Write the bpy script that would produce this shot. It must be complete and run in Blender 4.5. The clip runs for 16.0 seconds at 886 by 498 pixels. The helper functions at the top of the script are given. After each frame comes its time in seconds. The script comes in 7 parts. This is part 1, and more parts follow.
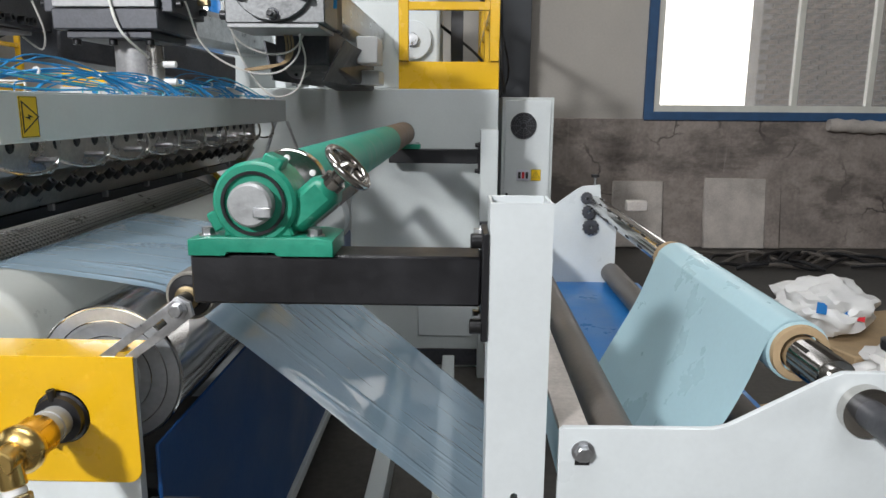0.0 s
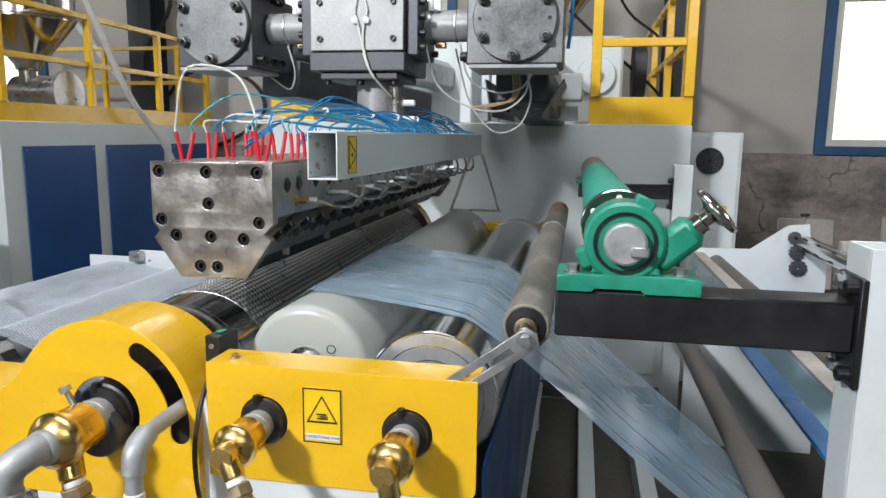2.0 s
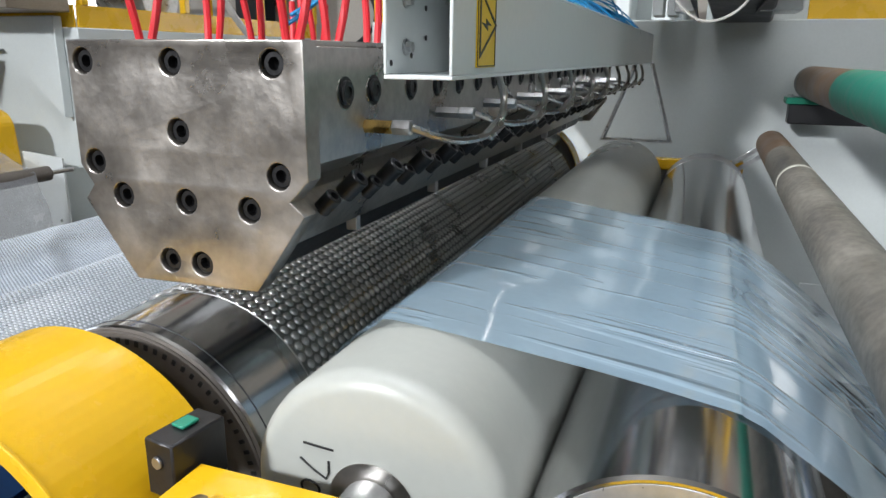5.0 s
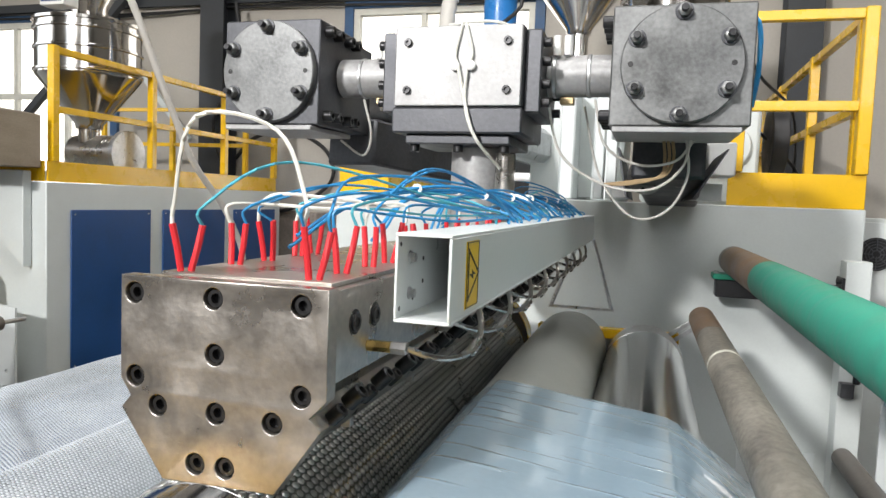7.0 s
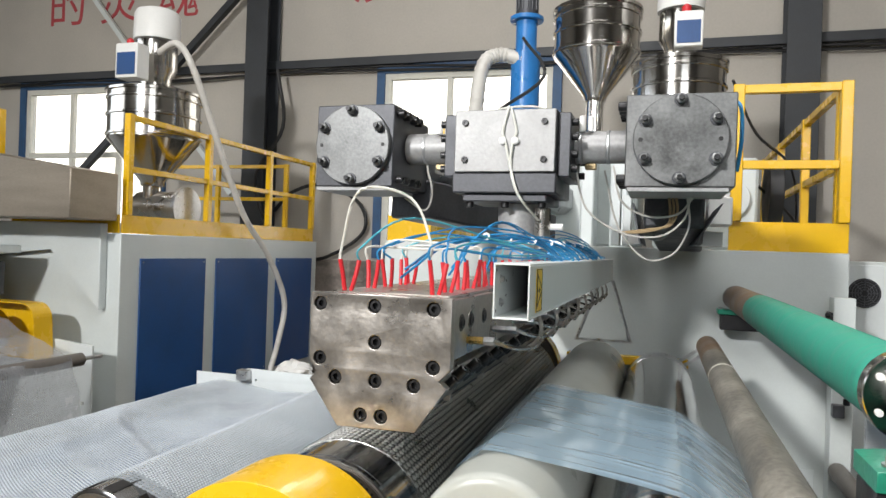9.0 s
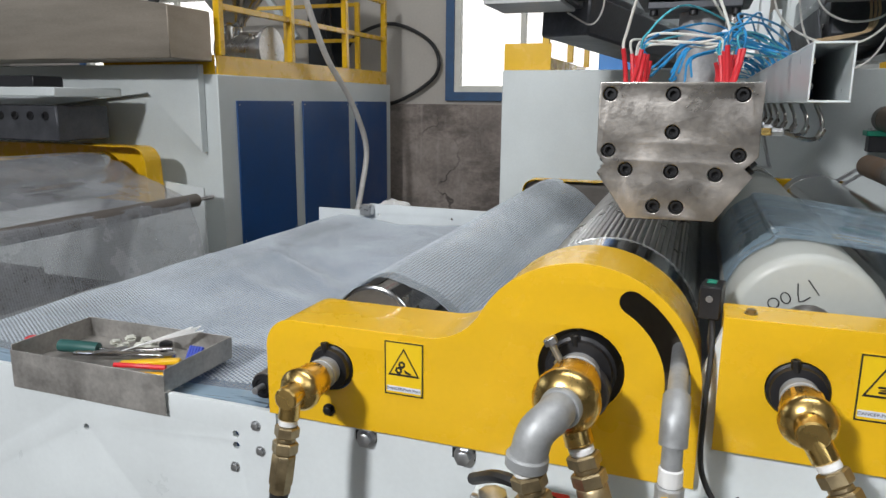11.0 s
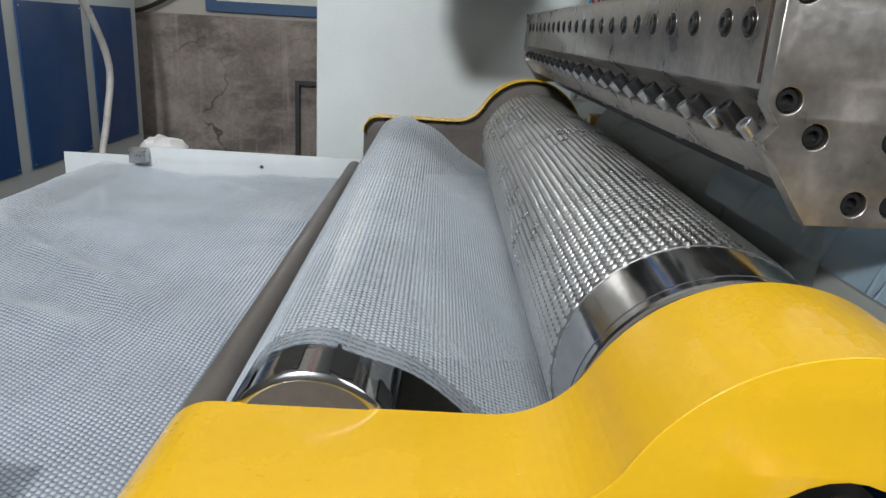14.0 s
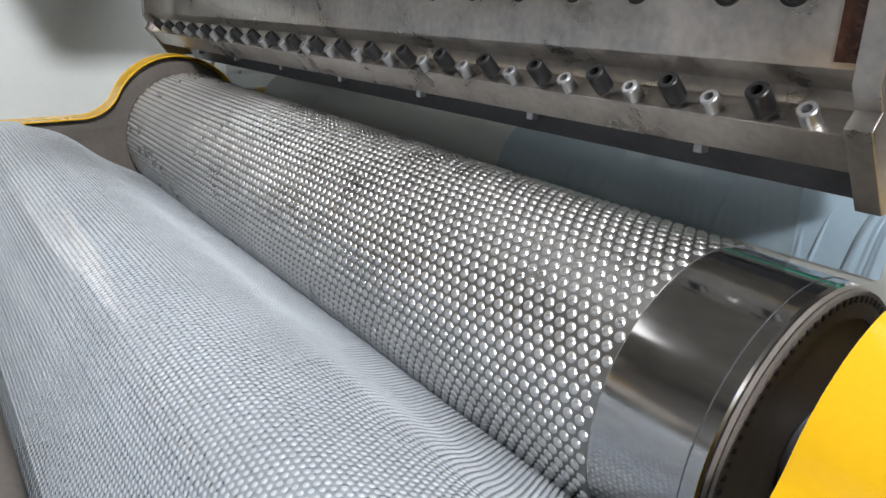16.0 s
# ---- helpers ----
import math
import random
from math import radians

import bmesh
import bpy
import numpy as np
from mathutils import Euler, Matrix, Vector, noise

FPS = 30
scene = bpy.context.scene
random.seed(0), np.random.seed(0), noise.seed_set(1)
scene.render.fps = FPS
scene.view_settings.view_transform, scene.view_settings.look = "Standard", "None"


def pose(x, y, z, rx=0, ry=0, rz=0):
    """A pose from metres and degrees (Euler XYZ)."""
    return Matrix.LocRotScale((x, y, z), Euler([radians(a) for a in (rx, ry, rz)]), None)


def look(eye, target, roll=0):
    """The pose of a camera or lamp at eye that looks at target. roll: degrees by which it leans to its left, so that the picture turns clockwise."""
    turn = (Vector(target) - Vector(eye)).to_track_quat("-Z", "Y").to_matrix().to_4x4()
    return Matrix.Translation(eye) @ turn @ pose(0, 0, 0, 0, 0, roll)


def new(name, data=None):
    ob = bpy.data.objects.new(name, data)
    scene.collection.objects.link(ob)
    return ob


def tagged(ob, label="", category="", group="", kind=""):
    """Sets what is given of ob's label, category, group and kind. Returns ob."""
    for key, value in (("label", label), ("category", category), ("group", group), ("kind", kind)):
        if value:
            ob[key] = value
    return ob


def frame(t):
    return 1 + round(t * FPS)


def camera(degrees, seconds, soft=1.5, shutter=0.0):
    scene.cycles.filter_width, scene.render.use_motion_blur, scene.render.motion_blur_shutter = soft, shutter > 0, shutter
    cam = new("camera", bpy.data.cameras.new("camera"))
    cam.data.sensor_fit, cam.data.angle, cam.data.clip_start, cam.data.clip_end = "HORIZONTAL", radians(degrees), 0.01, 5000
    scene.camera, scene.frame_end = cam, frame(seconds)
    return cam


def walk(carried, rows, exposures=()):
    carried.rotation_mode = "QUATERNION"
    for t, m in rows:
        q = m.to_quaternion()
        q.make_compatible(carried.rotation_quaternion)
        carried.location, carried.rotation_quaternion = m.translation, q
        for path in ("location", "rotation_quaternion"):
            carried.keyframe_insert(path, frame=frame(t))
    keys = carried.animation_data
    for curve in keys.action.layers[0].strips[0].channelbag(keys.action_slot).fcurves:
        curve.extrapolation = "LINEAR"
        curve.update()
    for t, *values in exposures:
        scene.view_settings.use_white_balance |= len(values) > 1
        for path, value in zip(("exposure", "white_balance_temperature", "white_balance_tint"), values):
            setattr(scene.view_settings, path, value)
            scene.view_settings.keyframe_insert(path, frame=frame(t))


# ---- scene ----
cam = camera(64.5, 16.0)
PATH = [
    (0, (-0.106, 0.112, 1.542), (-0.154, 2.072, 1.143), 0.4),
    (0.5, (-0.248, 0.016, 1.555), (-0.366, 1.984, 1.223), 2.1),
    (1, (-0.343, -0.065, 1.557), (-0.602, 1.893, 1.244), 1.9),
    (1.5, (-0.434, -0.114, 1.561), (-0.744, 1.837, 1.252), 0.8),
    (2, (-0.503, 0.027, 1.56), (-0.873, 1.967, 1.241), 0.7),
    (2.5, (-0.542, 0.301, 1.549), (-1.057, 2.206, 1.223), 1.6),
    (3, (-0.62, 0.455, 1.528), (-1.186, 2.336, 1.151), 2.1),
    (3.5, (-0.77, 0.631, 1.501), (-1.315, 2.508, 1.078), 0.1),
    (3.7, (-0.795, 0.69, 1.494), (-1.325, 2.564, 1.045), 0.3),
    (5.8, (-0.798, 0.887, 1.482), (-1.527, 2.667, 0.936), 0.8),
    (6, (-0.792, 0.875, 1.503), (-1.495, 2.684, 1.02), 1.5),
    (6.5, (-0.781, 0.804, 1.571), (-1.419, 2.675, 1.268), 1.8),
    (7, (-0.808, 0.717, 1.607), (-1.357, 2.635, 1.469), 2.2),
    (7.5, (-0.842, 0.602, 1.624), (-1.285, 2.552, 1.643), 1.9),
    (8, (-0.836, 0.506, 1.63), (-1.259, 2.46, 1.696), 1.9),
    (8.5, (-0.783, 0.34, 1.618), (-1.256, 2.281, 1.707), 2.4),
    (9, (-0.788, 0.203, 1.588), (-1.384, 2.113, 1.59), 1.9),
    (9.5, (-0.901, 0.136, 1.545), (-1.548, 2.021, 1.381), 2.0),
    (10, (-1.05, 0.046, 1.508), (-1.7, 1.915, 1.22), 1.3),
    (10.2, (-1.092, 0.016, 1.496), (-1.762, 1.873, 1.175), 0.9),
    (12.3, (-1.662, 0.203, 1.427), (-2.196, 2.062, 0.918), 2.9),
    (12.5, (-1.734, 0.231, 1.432), (-2.176, 2.111, 0.912), 2.9),
    (13, (-1.83, 0.343, 1.429), (-1.905, 2.272, 0.905), 3.5),
    (13.5, (-1.793, 0.585, 1.414), (-1.799, 2.508, 0.863), 3.0),
    (14, (-1.802, 0.735, 1.414), (-1.764, 2.644, 0.819), 3.4),
    (14.5, (-1.915, 0.88, 1.42), (-1.551, 2.758, 0.836), 3.0),
    (15, (-1.984, 1.008, 1.417), (-1.263, 2.779, 0.83), 2.8),
    (15.5, (-2.03, 1.152, 1.406), (-0.954, 2.742, 0.847), 3.1),
    (16, (-2.142, 1.211, 1.425), (-0.993, 2.706, 0.757), 1.1),
]
walk(cam, [(t, look(eye, target, roll)) for t, eye, target, roll in PATH],
     exposures=[(0.0, 0.15, 6550, 11), (2.5, 0.27, 6350, 10), (3.7, 0.38, 6200, 9), (5.8, 0.55, 6700, 11), (6.5, 0.68, 6850, 11), (7.5, 0.57, 6900, 11), (8.5, 0.36, 6900, 11), (9.0, 0.42, 6850, 10),
                (10.0, 0.2, 6500, 10), (12.3, -0.27, 6500, 11), (13.5, -0.12, 6500, 10), (14.5, 0.05, 6450, 9), (15.5, 0.28, 6600, 11), (16.0, 0.45, 6650, 12)])

# ---- light ----
world = bpy.data.worlds.new("world")
scene.world = world
world.use_nodes = True
_n = world.node_tree.nodes
_sky = _n.new("ShaderNodeTexSky")
_sky.sky_type, _sky.sun_disc = "NISHITA", False
_sky.sun_elevation, _sky.sun_rotation = radians(42), radians(215)
world.node_tree.links.new(_sky.outputs[0], _n["Background"].inputs[0])
_n["Background"].inputs[1].default_value = 0.12
sun = new("sun", bpy.data.lights.new("sun", "SUN"))
sun.data.energy, sun.data.angle, sun.data.color = 2.5, radians(0.6), (1.0, 0.95, 0.88)
sun.matrix_world = look((-6, -10, 11), (0, 0, 0))


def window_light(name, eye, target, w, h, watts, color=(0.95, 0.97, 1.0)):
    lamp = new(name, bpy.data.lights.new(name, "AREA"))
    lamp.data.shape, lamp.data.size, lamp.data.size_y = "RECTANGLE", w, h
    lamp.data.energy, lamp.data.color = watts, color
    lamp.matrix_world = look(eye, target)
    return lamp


# Daylight lamps in unseen front and west openings; the roof lamps are added fill.
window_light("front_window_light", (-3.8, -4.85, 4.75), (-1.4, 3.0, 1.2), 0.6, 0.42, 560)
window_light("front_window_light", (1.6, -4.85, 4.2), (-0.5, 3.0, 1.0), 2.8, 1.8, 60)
# Added to brighten left-facing metal; the west window is assumed.
window_light("west_fill_light", (-10.95, 1.5, 4.0), (-1.5, 2.5, 1.3), 6.8, 1.9, 45)
# Overhead fill for assumed skylights; the ceiling has no openings.
window_light("roof_fill_light", (-0.6, 0.6, 6.85), (-0.6, 0.6, 0.0), 4.4, 1.5, 205)
window_light("roof_fill_light", (-2.2, 6.0, 6.85), (-2.2, 6.0, 0.0), 7.0, 1.2, 45)


# ---- materials ----
def mat(name, color, rough=0.5, metal=0.0, vary=0.12, scale=6.0, bump=0.02, fine=90.0, dark=None, coat=0.0, stretch=(1, 1, 1), rvary=0.12, alpha=1.0, trans=0.0, spec=0.5):
    """Base colour with blotches at a large scale, grain at a fine one, roughness wear and fine relief."""
    m = bpy.data.materials.new(name)
    m.use_nodes = True
    nt = m.node_tree
    N, L = nt.nodes, nt.links
    p = N["Principled BSDF"]
    co = N.new("ShaderNodeTexCoord")
    mp = N.new("ShaderNodeMapping")
    mp.inputs["Scale"].default_value = stretch
    L.new(co.outputs["Object"], mp.inputs["Vector"])
    big = N.new("ShaderNodeTexNoise")
    big.inputs["Scale"].default_value, big.inputs["Detail"].default_value, big.inputs["Roughness"].default_value = scale, 6, 0.6
    small = N.new("ShaderNodeTexNoise")
    small.inputs["Scale"].default_value, small.inputs["Detail"].default_value = fine, 3
    L.new(mp.outputs[0], big.inputs["Vector"])
    L.new(mp.outputs[0], small.inputs["Vector"])
    mixn = N.new("ShaderNodeMath")
    mixn.operation = "MULTIPLY_ADD"
    mixn.inputs[1].default_value = 0.35
    L.new(small.outputs[0], mixn.inputs[0])
    L.new(big.outputs[0], mixn.inputs[2])
    ramp = N.new("ShaderNodeMapRange")
    ramp.inputs["From Min"].default_value, ramp.inputs["From Max"].default_value = 0.4, 0.95
    L.new(mixn.outputs[0], ramp.inputs["Value"])
    mx = N.new("ShaderNodeMix")
    mx.data_type = "RGBA"
    c0 = dark or tuple(c * (1 - vary * 1.6) for c in color)
    c1 = color if dark else tuple(min(1, c * (1 + vary * 0.7)) for c in color)
    mx.inputs["A"].default_value, mx.inputs["B"].default_value = (*c0, 1), (*c1, 1)
    L.new(ramp.outputs[0], mx.inputs["Factor"])
    L.new(mx.outputs["Result"], p.inputs["Base Color"])
    rr = N.new("ShaderNodeMapRange")
    rr.inputs["From Min"].default_value, rr.inputs["From Max"].default_value = 0.3, 0.7
    rr.inputs["To Min"].default_value, rr.inputs["To Max"].default_value = max(0.02, rough - rvary), min(1, rough + rvary)
    L.new(big.outputs[0], rr.inputs["Value"])
    L.new(rr.outputs[0], p.inputs["Roughness"])
    p.inputs["Metallic"].default_value = metal
    p.inputs["Specular IOR Level"].default_value = spec
    p.inputs["Coat Weight"].default_value = coat
    p.inputs["Alpha"].default_value = alpha
    p.inputs["Transmission Weight"].default_value = trans
    if bump:
        b = N.new("ShaderNodeBump")
        b.inputs["Strength"].default_value, b.inputs["Distance"].default_value = min(1, bump * 8), 0.002
        L.new(small.outputs[0], b.inputs["Height"])
        L.new(b.outputs[0], p.inputs["Normal"])
    return m


def dots(m, scale, strength, distance=0.003, hexa=True):
    """Rows of small round bubbles as relief on a film."""
    N, L = m.node_tree.nodes, m.node_tree.links
    p = N["Principled BSDF"]
    co = N.new("ShaderNodeTexCoord")
    v = N.new("ShaderNodeTexVoronoi")
    v.inputs["Scale"].default_value, v.inputs["Randomness"].default_value = scale, 0.12
    L.new(co.outputs["UV" if hexa else "Object"], v.inputs["Vector"])
    mr = N.new("ShaderNodeMapRange")
    mr.inputs["From Min"].default_value, mr.inputs["From Max"].default_value = 0.25, 0.5
    mr.inputs["To Min"].default_value, mr.inputs["To Max"].default_value = 1, 0
    L.new(v.outputs["Distance"], mr.inputs["Value"])
    b = N.new("ShaderNodeBump")
    b.inputs["Strength"].default_value, b.inputs["Distance"].default_value = strength, distance
    L.new(mr.outputs[0], b.inputs["Height"])
    L.new(b.outputs[0], p.inputs["Normal"])
    return m


def wrinkles(m):
    """Sparse short tension wrinkles along a stretched film, with wide smooth stretches between them."""
    N, L = m.node_tree.nodes, m.node_tree.links
    co = N.new("ShaderNodeTexCoord")
    heights = []
    for scale, turn, lo, hi in (((3.0, 30, 1), 0.12, 0.56, 0.74), ((1.1, 2.3, 1), 0.3, 0.2, 0.9)):
        mp = N.new("ShaderNodeMapping")
        mp.inputs["Scale"].default_value = scale
        mp.inputs["Rotation"].default_value = (0, 0, turn)
        n = N.new("ShaderNodeTexNoise")
        n.inputs["Scale"].default_value, n.inputs["Detail"].default_value, n.inputs["Distortion"].default_value = 1.0, 2, 0.5
        mr = N.new("ShaderNodeMapRange")
        mr.inputs["From Min"].default_value, mr.inputs["From Max"].default_value = lo, hi
        L.new(co.outputs["UV"], mp.inputs["Vector"])
        L.new(mp.outputs[0], n.inputs["Vector"])
        L.new(n.outputs[0], mr.inputs["Value"])
        heights.append(mr.outputs[0])
    both = N.new("ShaderNodeMath")
    both.operation = "MULTIPLY_ADD"
    both.inputs[1].default_value = 3.0
    L.new(heights[1], both.inputs[0])
    L.new(heights[0], both.inputs[2])
    b = N.new("ShaderNodeBump")
    b.inputs["Strength"].default_value, b.inputs["Distance"].default_value = 0.7, 0.006
    L.new(both.outputs[0], b.inputs["Height"])
    L.new(b.outputs[0], N["Principled BSDF"].inputs["Normal"])
    return m


def cracked(m):
    """Old cement: sharp-edged damp stains, run marks and a net of fine cracks over the base colour."""
    N, L = m.node_tree.nodes, m.node_tree.links
    p = N["Principled BSDF"]
    base = p.inputs["Base Color"].links[0].from_socket
    co = N.new("ShaderNodeTexCoord")
    for stretch, scale, lo, hi, tint, amount in (((1, 1, 2.2), 1.1, 0.50, 0.60, (0.10, 0.085, 0.075), 0.75), ((6, 6, 0.5), 1.2, 0.58, 0.75, (0.50, 0.44, 0.40), 0.55)):
        mp = N.new("ShaderNodeMapping")
        mp.inputs["Scale"].default_value = stretch
        n = N.new("ShaderNodeTexNoise")
        n.inputs["Scale"].default_value, n.inputs["Detail"].default_value, n.inputs["Roughness"].default_value = scale, 8, 0.65
        mr = N.new("ShaderNodeMapRange")
        mr.inputs["From Min"].default_value, mr.inputs["From Max"].default_value = lo, hi
        mr.inputs["To Max"].default_value = amount
        mx = N.new("ShaderNodeMix")
        mx.data_type = "RGBA"
        mx.inputs["B"].default_value = (*tint, 1)
        L.new(co.outputs["Object"], mp.inputs["Vector"])
        L.new(mp.outputs[0], n.inputs["Vector"])
        L.new(n.outputs[0], mr.inputs["Value"])
        L.new(mr.outputs[0], mx.inputs["Factor"])
        L.new(base, mx.inputs["A"])
        base = mx.outputs["Result"]
    wob = N.new("ShaderNodeTexNoise")
    wob.inputs["Scale"].default_value, wob.inputs["Detail"].default_value = 3.0, 4
    add = N.new("ShaderNodeMix")
    add.data_type = "VECTOR"
    add.inputs["Factor"].default_value = 0.32
    v = N.new("ShaderNodeTexVoronoi")
    v.feature = "DISTANCE_TO_EDGE"
    v.inputs["Scale"].default_value = 1.5
    cr = N.new("ShaderNodeMapRange")
    cr.inputs["From Min"].default_value, cr.inputs["From Max"].default_value = 0.004, 0.016
    cr.inputs["To Min"].default_value, cr.inputs["To Max"].default_value = 0.8, 0.0
    where = N.new("ShaderNodeTexNoise")
    where.inputs["Scale"].default_value = 1.3
    only = N.new("ShaderNodeMapRange")
    only.inputs["From Min"].default_value, only.inputs["From Max"].default_value = 0.52, 0.64
    both = N.new("ShaderNodeMath")
    both.operation = "MULTIPLY"
    L.new(co.outputs["Object"], where.inputs["Vector"])
    L.new(where.outputs[0], only.inputs["Value"])
    L.new(only.outputs[0], both.inputs[0])
    L.new(cr.outputs[0], both.inputs[1])
    mx = N.new("ShaderNodeMix")
    mx.data_type = "RGBA"
    mx.inputs["B"].default_value = (0.05, 0.042, 0.037, 1)
    L.new(co.outputs["Object"], wob.inputs["Vector"])
    L.new(co.outputs["Object"], add.inputs["A"])
    L.new(wob.outputs["Color"], add.inputs["B"])
    L.new(add.outputs["Result"], v.inputs["Vector"])
    L.new(v.outputs["Distance"], cr.inputs["Value"])
    L.new(both.outputs[0], mx.inputs["Factor"])
    L.new(base, mx.inputs["A"])
    L.new(mx.outputs["Result"], p.inputs["Base Color"])
    return m


M_WHITE = mat("white_enamel", (0.66, 0.70, 0.70), 0.38, vary=0.05, bump=0.01, coat=0.1)
M_GREY = mat("machine_grey", (0.60, 0.64, 0.63), 0.4, vary=0.06, scale=2.5, bump=0.01)
M_YELLOW = mat("yellow_enamel", (0.80, 0.47, 0.012), 0.27, vary=0.05, scale=5, bump=0.012, coat=0.25, rvary=0.06)
M_BLUE = mat("blue_enamel", (0.009, 0.066, 0.22), 0.42, vary=0.15, scale=3)
M_BLUECYL = mat("bright_blue_enamel", (0.02, 0.19, 0.52), 0.35, vary=0.08)
M_GREEN = mat("green_enamel", (0.018, 0.27, 0.17), 0.38, vary=0.2, scale=14, bump=0.05, coat=0.1)
M_GREENWRAP = mat("green_rubber", (0.035, 0.36, 0.255), 0.55, vary=0.18, scale=7, bump=0.03, stretch=(1, 5, 1))
M_BLACK = mat("black_paint", (0.012, 0.012, 0.014), 0.42, vary=0.3, scale=9)
M_DARK = mat("blackened_steel", (0.095, 0.098, 0.108), 0.48, metal=0.5, vary=0.3, scale=8, bump=0.03)
M_BOLT = mat("black_oxide_bolt", (0.05, 0.05, 0.052), 0.38, metal=0.8, vary=0.3, scale=30)
M_STEEL = mat("ground_steel", (0.50, 0.48, 0.45), 0.30, metal=1.0, vary=0.22, scale=7, bump=0.02, rvary=0.12)
M_DIE = mat("die_steel", (0.46, 0.43, 0.395), 0.34, metal=0.9, vary=0.28, scale=9, bump=0.03, rvary=0.14)
M_PLATE = mat("milled_steel_plate", (0.38, 0.38, 0.38), 0.5, metal=0.3, vary=0.25, scale=10, bump=0.03)
M_CHROME = mat("polished_chrome", (0.58, 0.58, 0.58), 0.14, metal=1.0, vary=0.14, scale=5, bump=0.0, rvary=0.06, stretch=(1, 0.2, 1))
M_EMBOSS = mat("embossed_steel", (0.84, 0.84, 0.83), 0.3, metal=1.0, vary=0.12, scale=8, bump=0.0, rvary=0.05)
M_MIRROR = mat("bright_ground_steel", (0.62, 0.62, 0.62), 0.12, metal=1.0, vary=0.2, scale=6, bump=0.0, rvary=0.05, stretch=(1, 0.3, 1))
M_CURTAIN = mat("clear_melt_film", (0.15, 0.17, 0.16), 0.06, vary=0.15, scale=3, bump=0.0, alpha=0.42, spec=1.0, rvary=0.03)
M_CABLEC = mat("cyan_cable", (0.07, 0.42, 0.52), 0.4, vary=0.1)
M_SHROUD = mat("tarnished_stainless", (0.36, 0.31, 0.25), 0.4, metal=0.7, vary=0.25, scale=2, bump=0.02, stretch=(0.4, 1, 3))
M_ZINC = mat("galvanised_steel", (0.55, 0.56, 0.57), 0.36, metal=0.9, vary=0.25, scale=18, bump=0.03)
M_BRASS = mat("brass", (0.76, 0.53, 0.19), 0.27, metal=1.0, vary=0.15, scale=14, bump=0.01, rvary=0.08)
M_OLDBRASS = mat("dull_brass", (0.42, 0.33, 0.19), 0.38, metal=0.9, vary=0.3, scale=24)
M_SILICONE = mat("translucent_silicone", (0.40, 0.415, 0.385), 0.36, vary=0.05, scale=3, bump=0.01)
M_RUBBER = mat("dusty_grey_rubber", (0.30, 0.28, 0.24), 0.55, vary=0.55, scale=6, bump=0.05, stretch=(1, 0.7, 1), dark=(0.045, 0.042, 0.038))
M_BROWNROLL = mat("brown_grey_tube", (0.13, 0.115, 0.10), 0.45, vary=0.25, scale=5)
M_RUSTY = mat("rust_brown_tube", (0.20, 0.135, 0.09), 0.5, vary=0.3, scale=9, bump=0.03)
M_COVER = mat("machined_dark_cover", (0.20, 0.205, 0.205), 0.42, metal=0.6, vary=0.4, scale=5, bump=0.03, rvary=0.15)
M_RED = mat("red_sleeve", (0.65, 0.02, 0.03), 0.5, vary=0.15)
M_REDPAINT = mat("faded_red_paint", (0.42, 0.06, 0.07), 0.8, vary=0.2)
M_CABLEB = mat("blue_cable", (0.015, 0.24, 0.52), 0.4, vary=0.1)
M_CABLEW = mat("white_cable", (0.70, 0.70, 0.64), 0.6, vary=0.12, scale=30)
M_CABLEK = mat("black_cable", (0.015, 0.015, 0.016), 0.5, vary=0.2)
M_PLASTICW = mat("white_plastic", (0.80, 0.80, 0.78), 0.4, vary=0.05)
M_INOX = mat("mirror_stainless", (0.60, 0.58, 0.55), 0.14, metal=1.0, vary=0.15, scale=3, bump=0.0, rvary=0.05)
M_CARD = mat("cardboard", (0.42, 0.30, 0.17), 0.85, vary=0.15, scale=10)
M_WALLTOP = mat("painted_wall_panel", (0.46, 0.43, 0.385), 0.75, vary=0.10, scale=0.8, bump=0.03, fine=40)
M_CONC = cracked(mat("stained_cement", (0.40, 0.345, 0.305), 0.9, vary=0.6, scale=2.4, bump=0.1, fine=30, dark=(0.14, 0.118, 0.105)))
M_FLOOR = mat("dirty_concrete_floor", (0.085, 0.078, 0.068), 0.75, vary=0.4, scale=1.2, bump=0.06, fine=30)
# Colour of the unseen walls and ceiling, darkened to cut bounced light.
M_HALL = mat("darkened_unseen_shell", (0.27, 0.26, 0.24), 0.8, vary=0.12, scale=0.8, bump=0.03, fine=40)
M_SLEEVE = mat("gap_shade_steel", (0.34, 0.34, 0.33), 0.38, metal=0.95, vary=0.15, scale=8, bump=0.0)
M_TURNED = mat("turned_end_face", (0.50, 0.51, 0.52), 0.36, metal=0.6, vary=0.2, scale=12, bump=0.02)
M_STEELCOL = mat("dark_painted_steel", (0.03, 0.034, 0.04), 0.5, vary=0.25, scale=4)
M_WFRAME = mat("window_frame_white", (0.68, 0.67, 0.60), 0.5, vary=0.1)
M_WBLUE = mat("window_surround_blue", (0.03, 0.09, 0.20), 0.55, vary=0.2)
M_BRICK = mat("old_brick", (0.34, 0.27, 0.21), 0.9, vary=0.55, scale=3, bump=0.08, fine=20)
M_PAPER = mat("label_yellow", (0.85, 0.56, 0.01), 0.4, vary=0.04)
M_INK = mat("black_ink", (0.012, 0.012, 0.012), 0.5, vary=0.1)
M_LABELW = mat("label_white", (0.70, 0.72, 0.80), 0.5, vary=0.04)
M_HOSE = mat("clear_hose", (0.62, 0.60, 0.56), 0.3, vary=0.08)
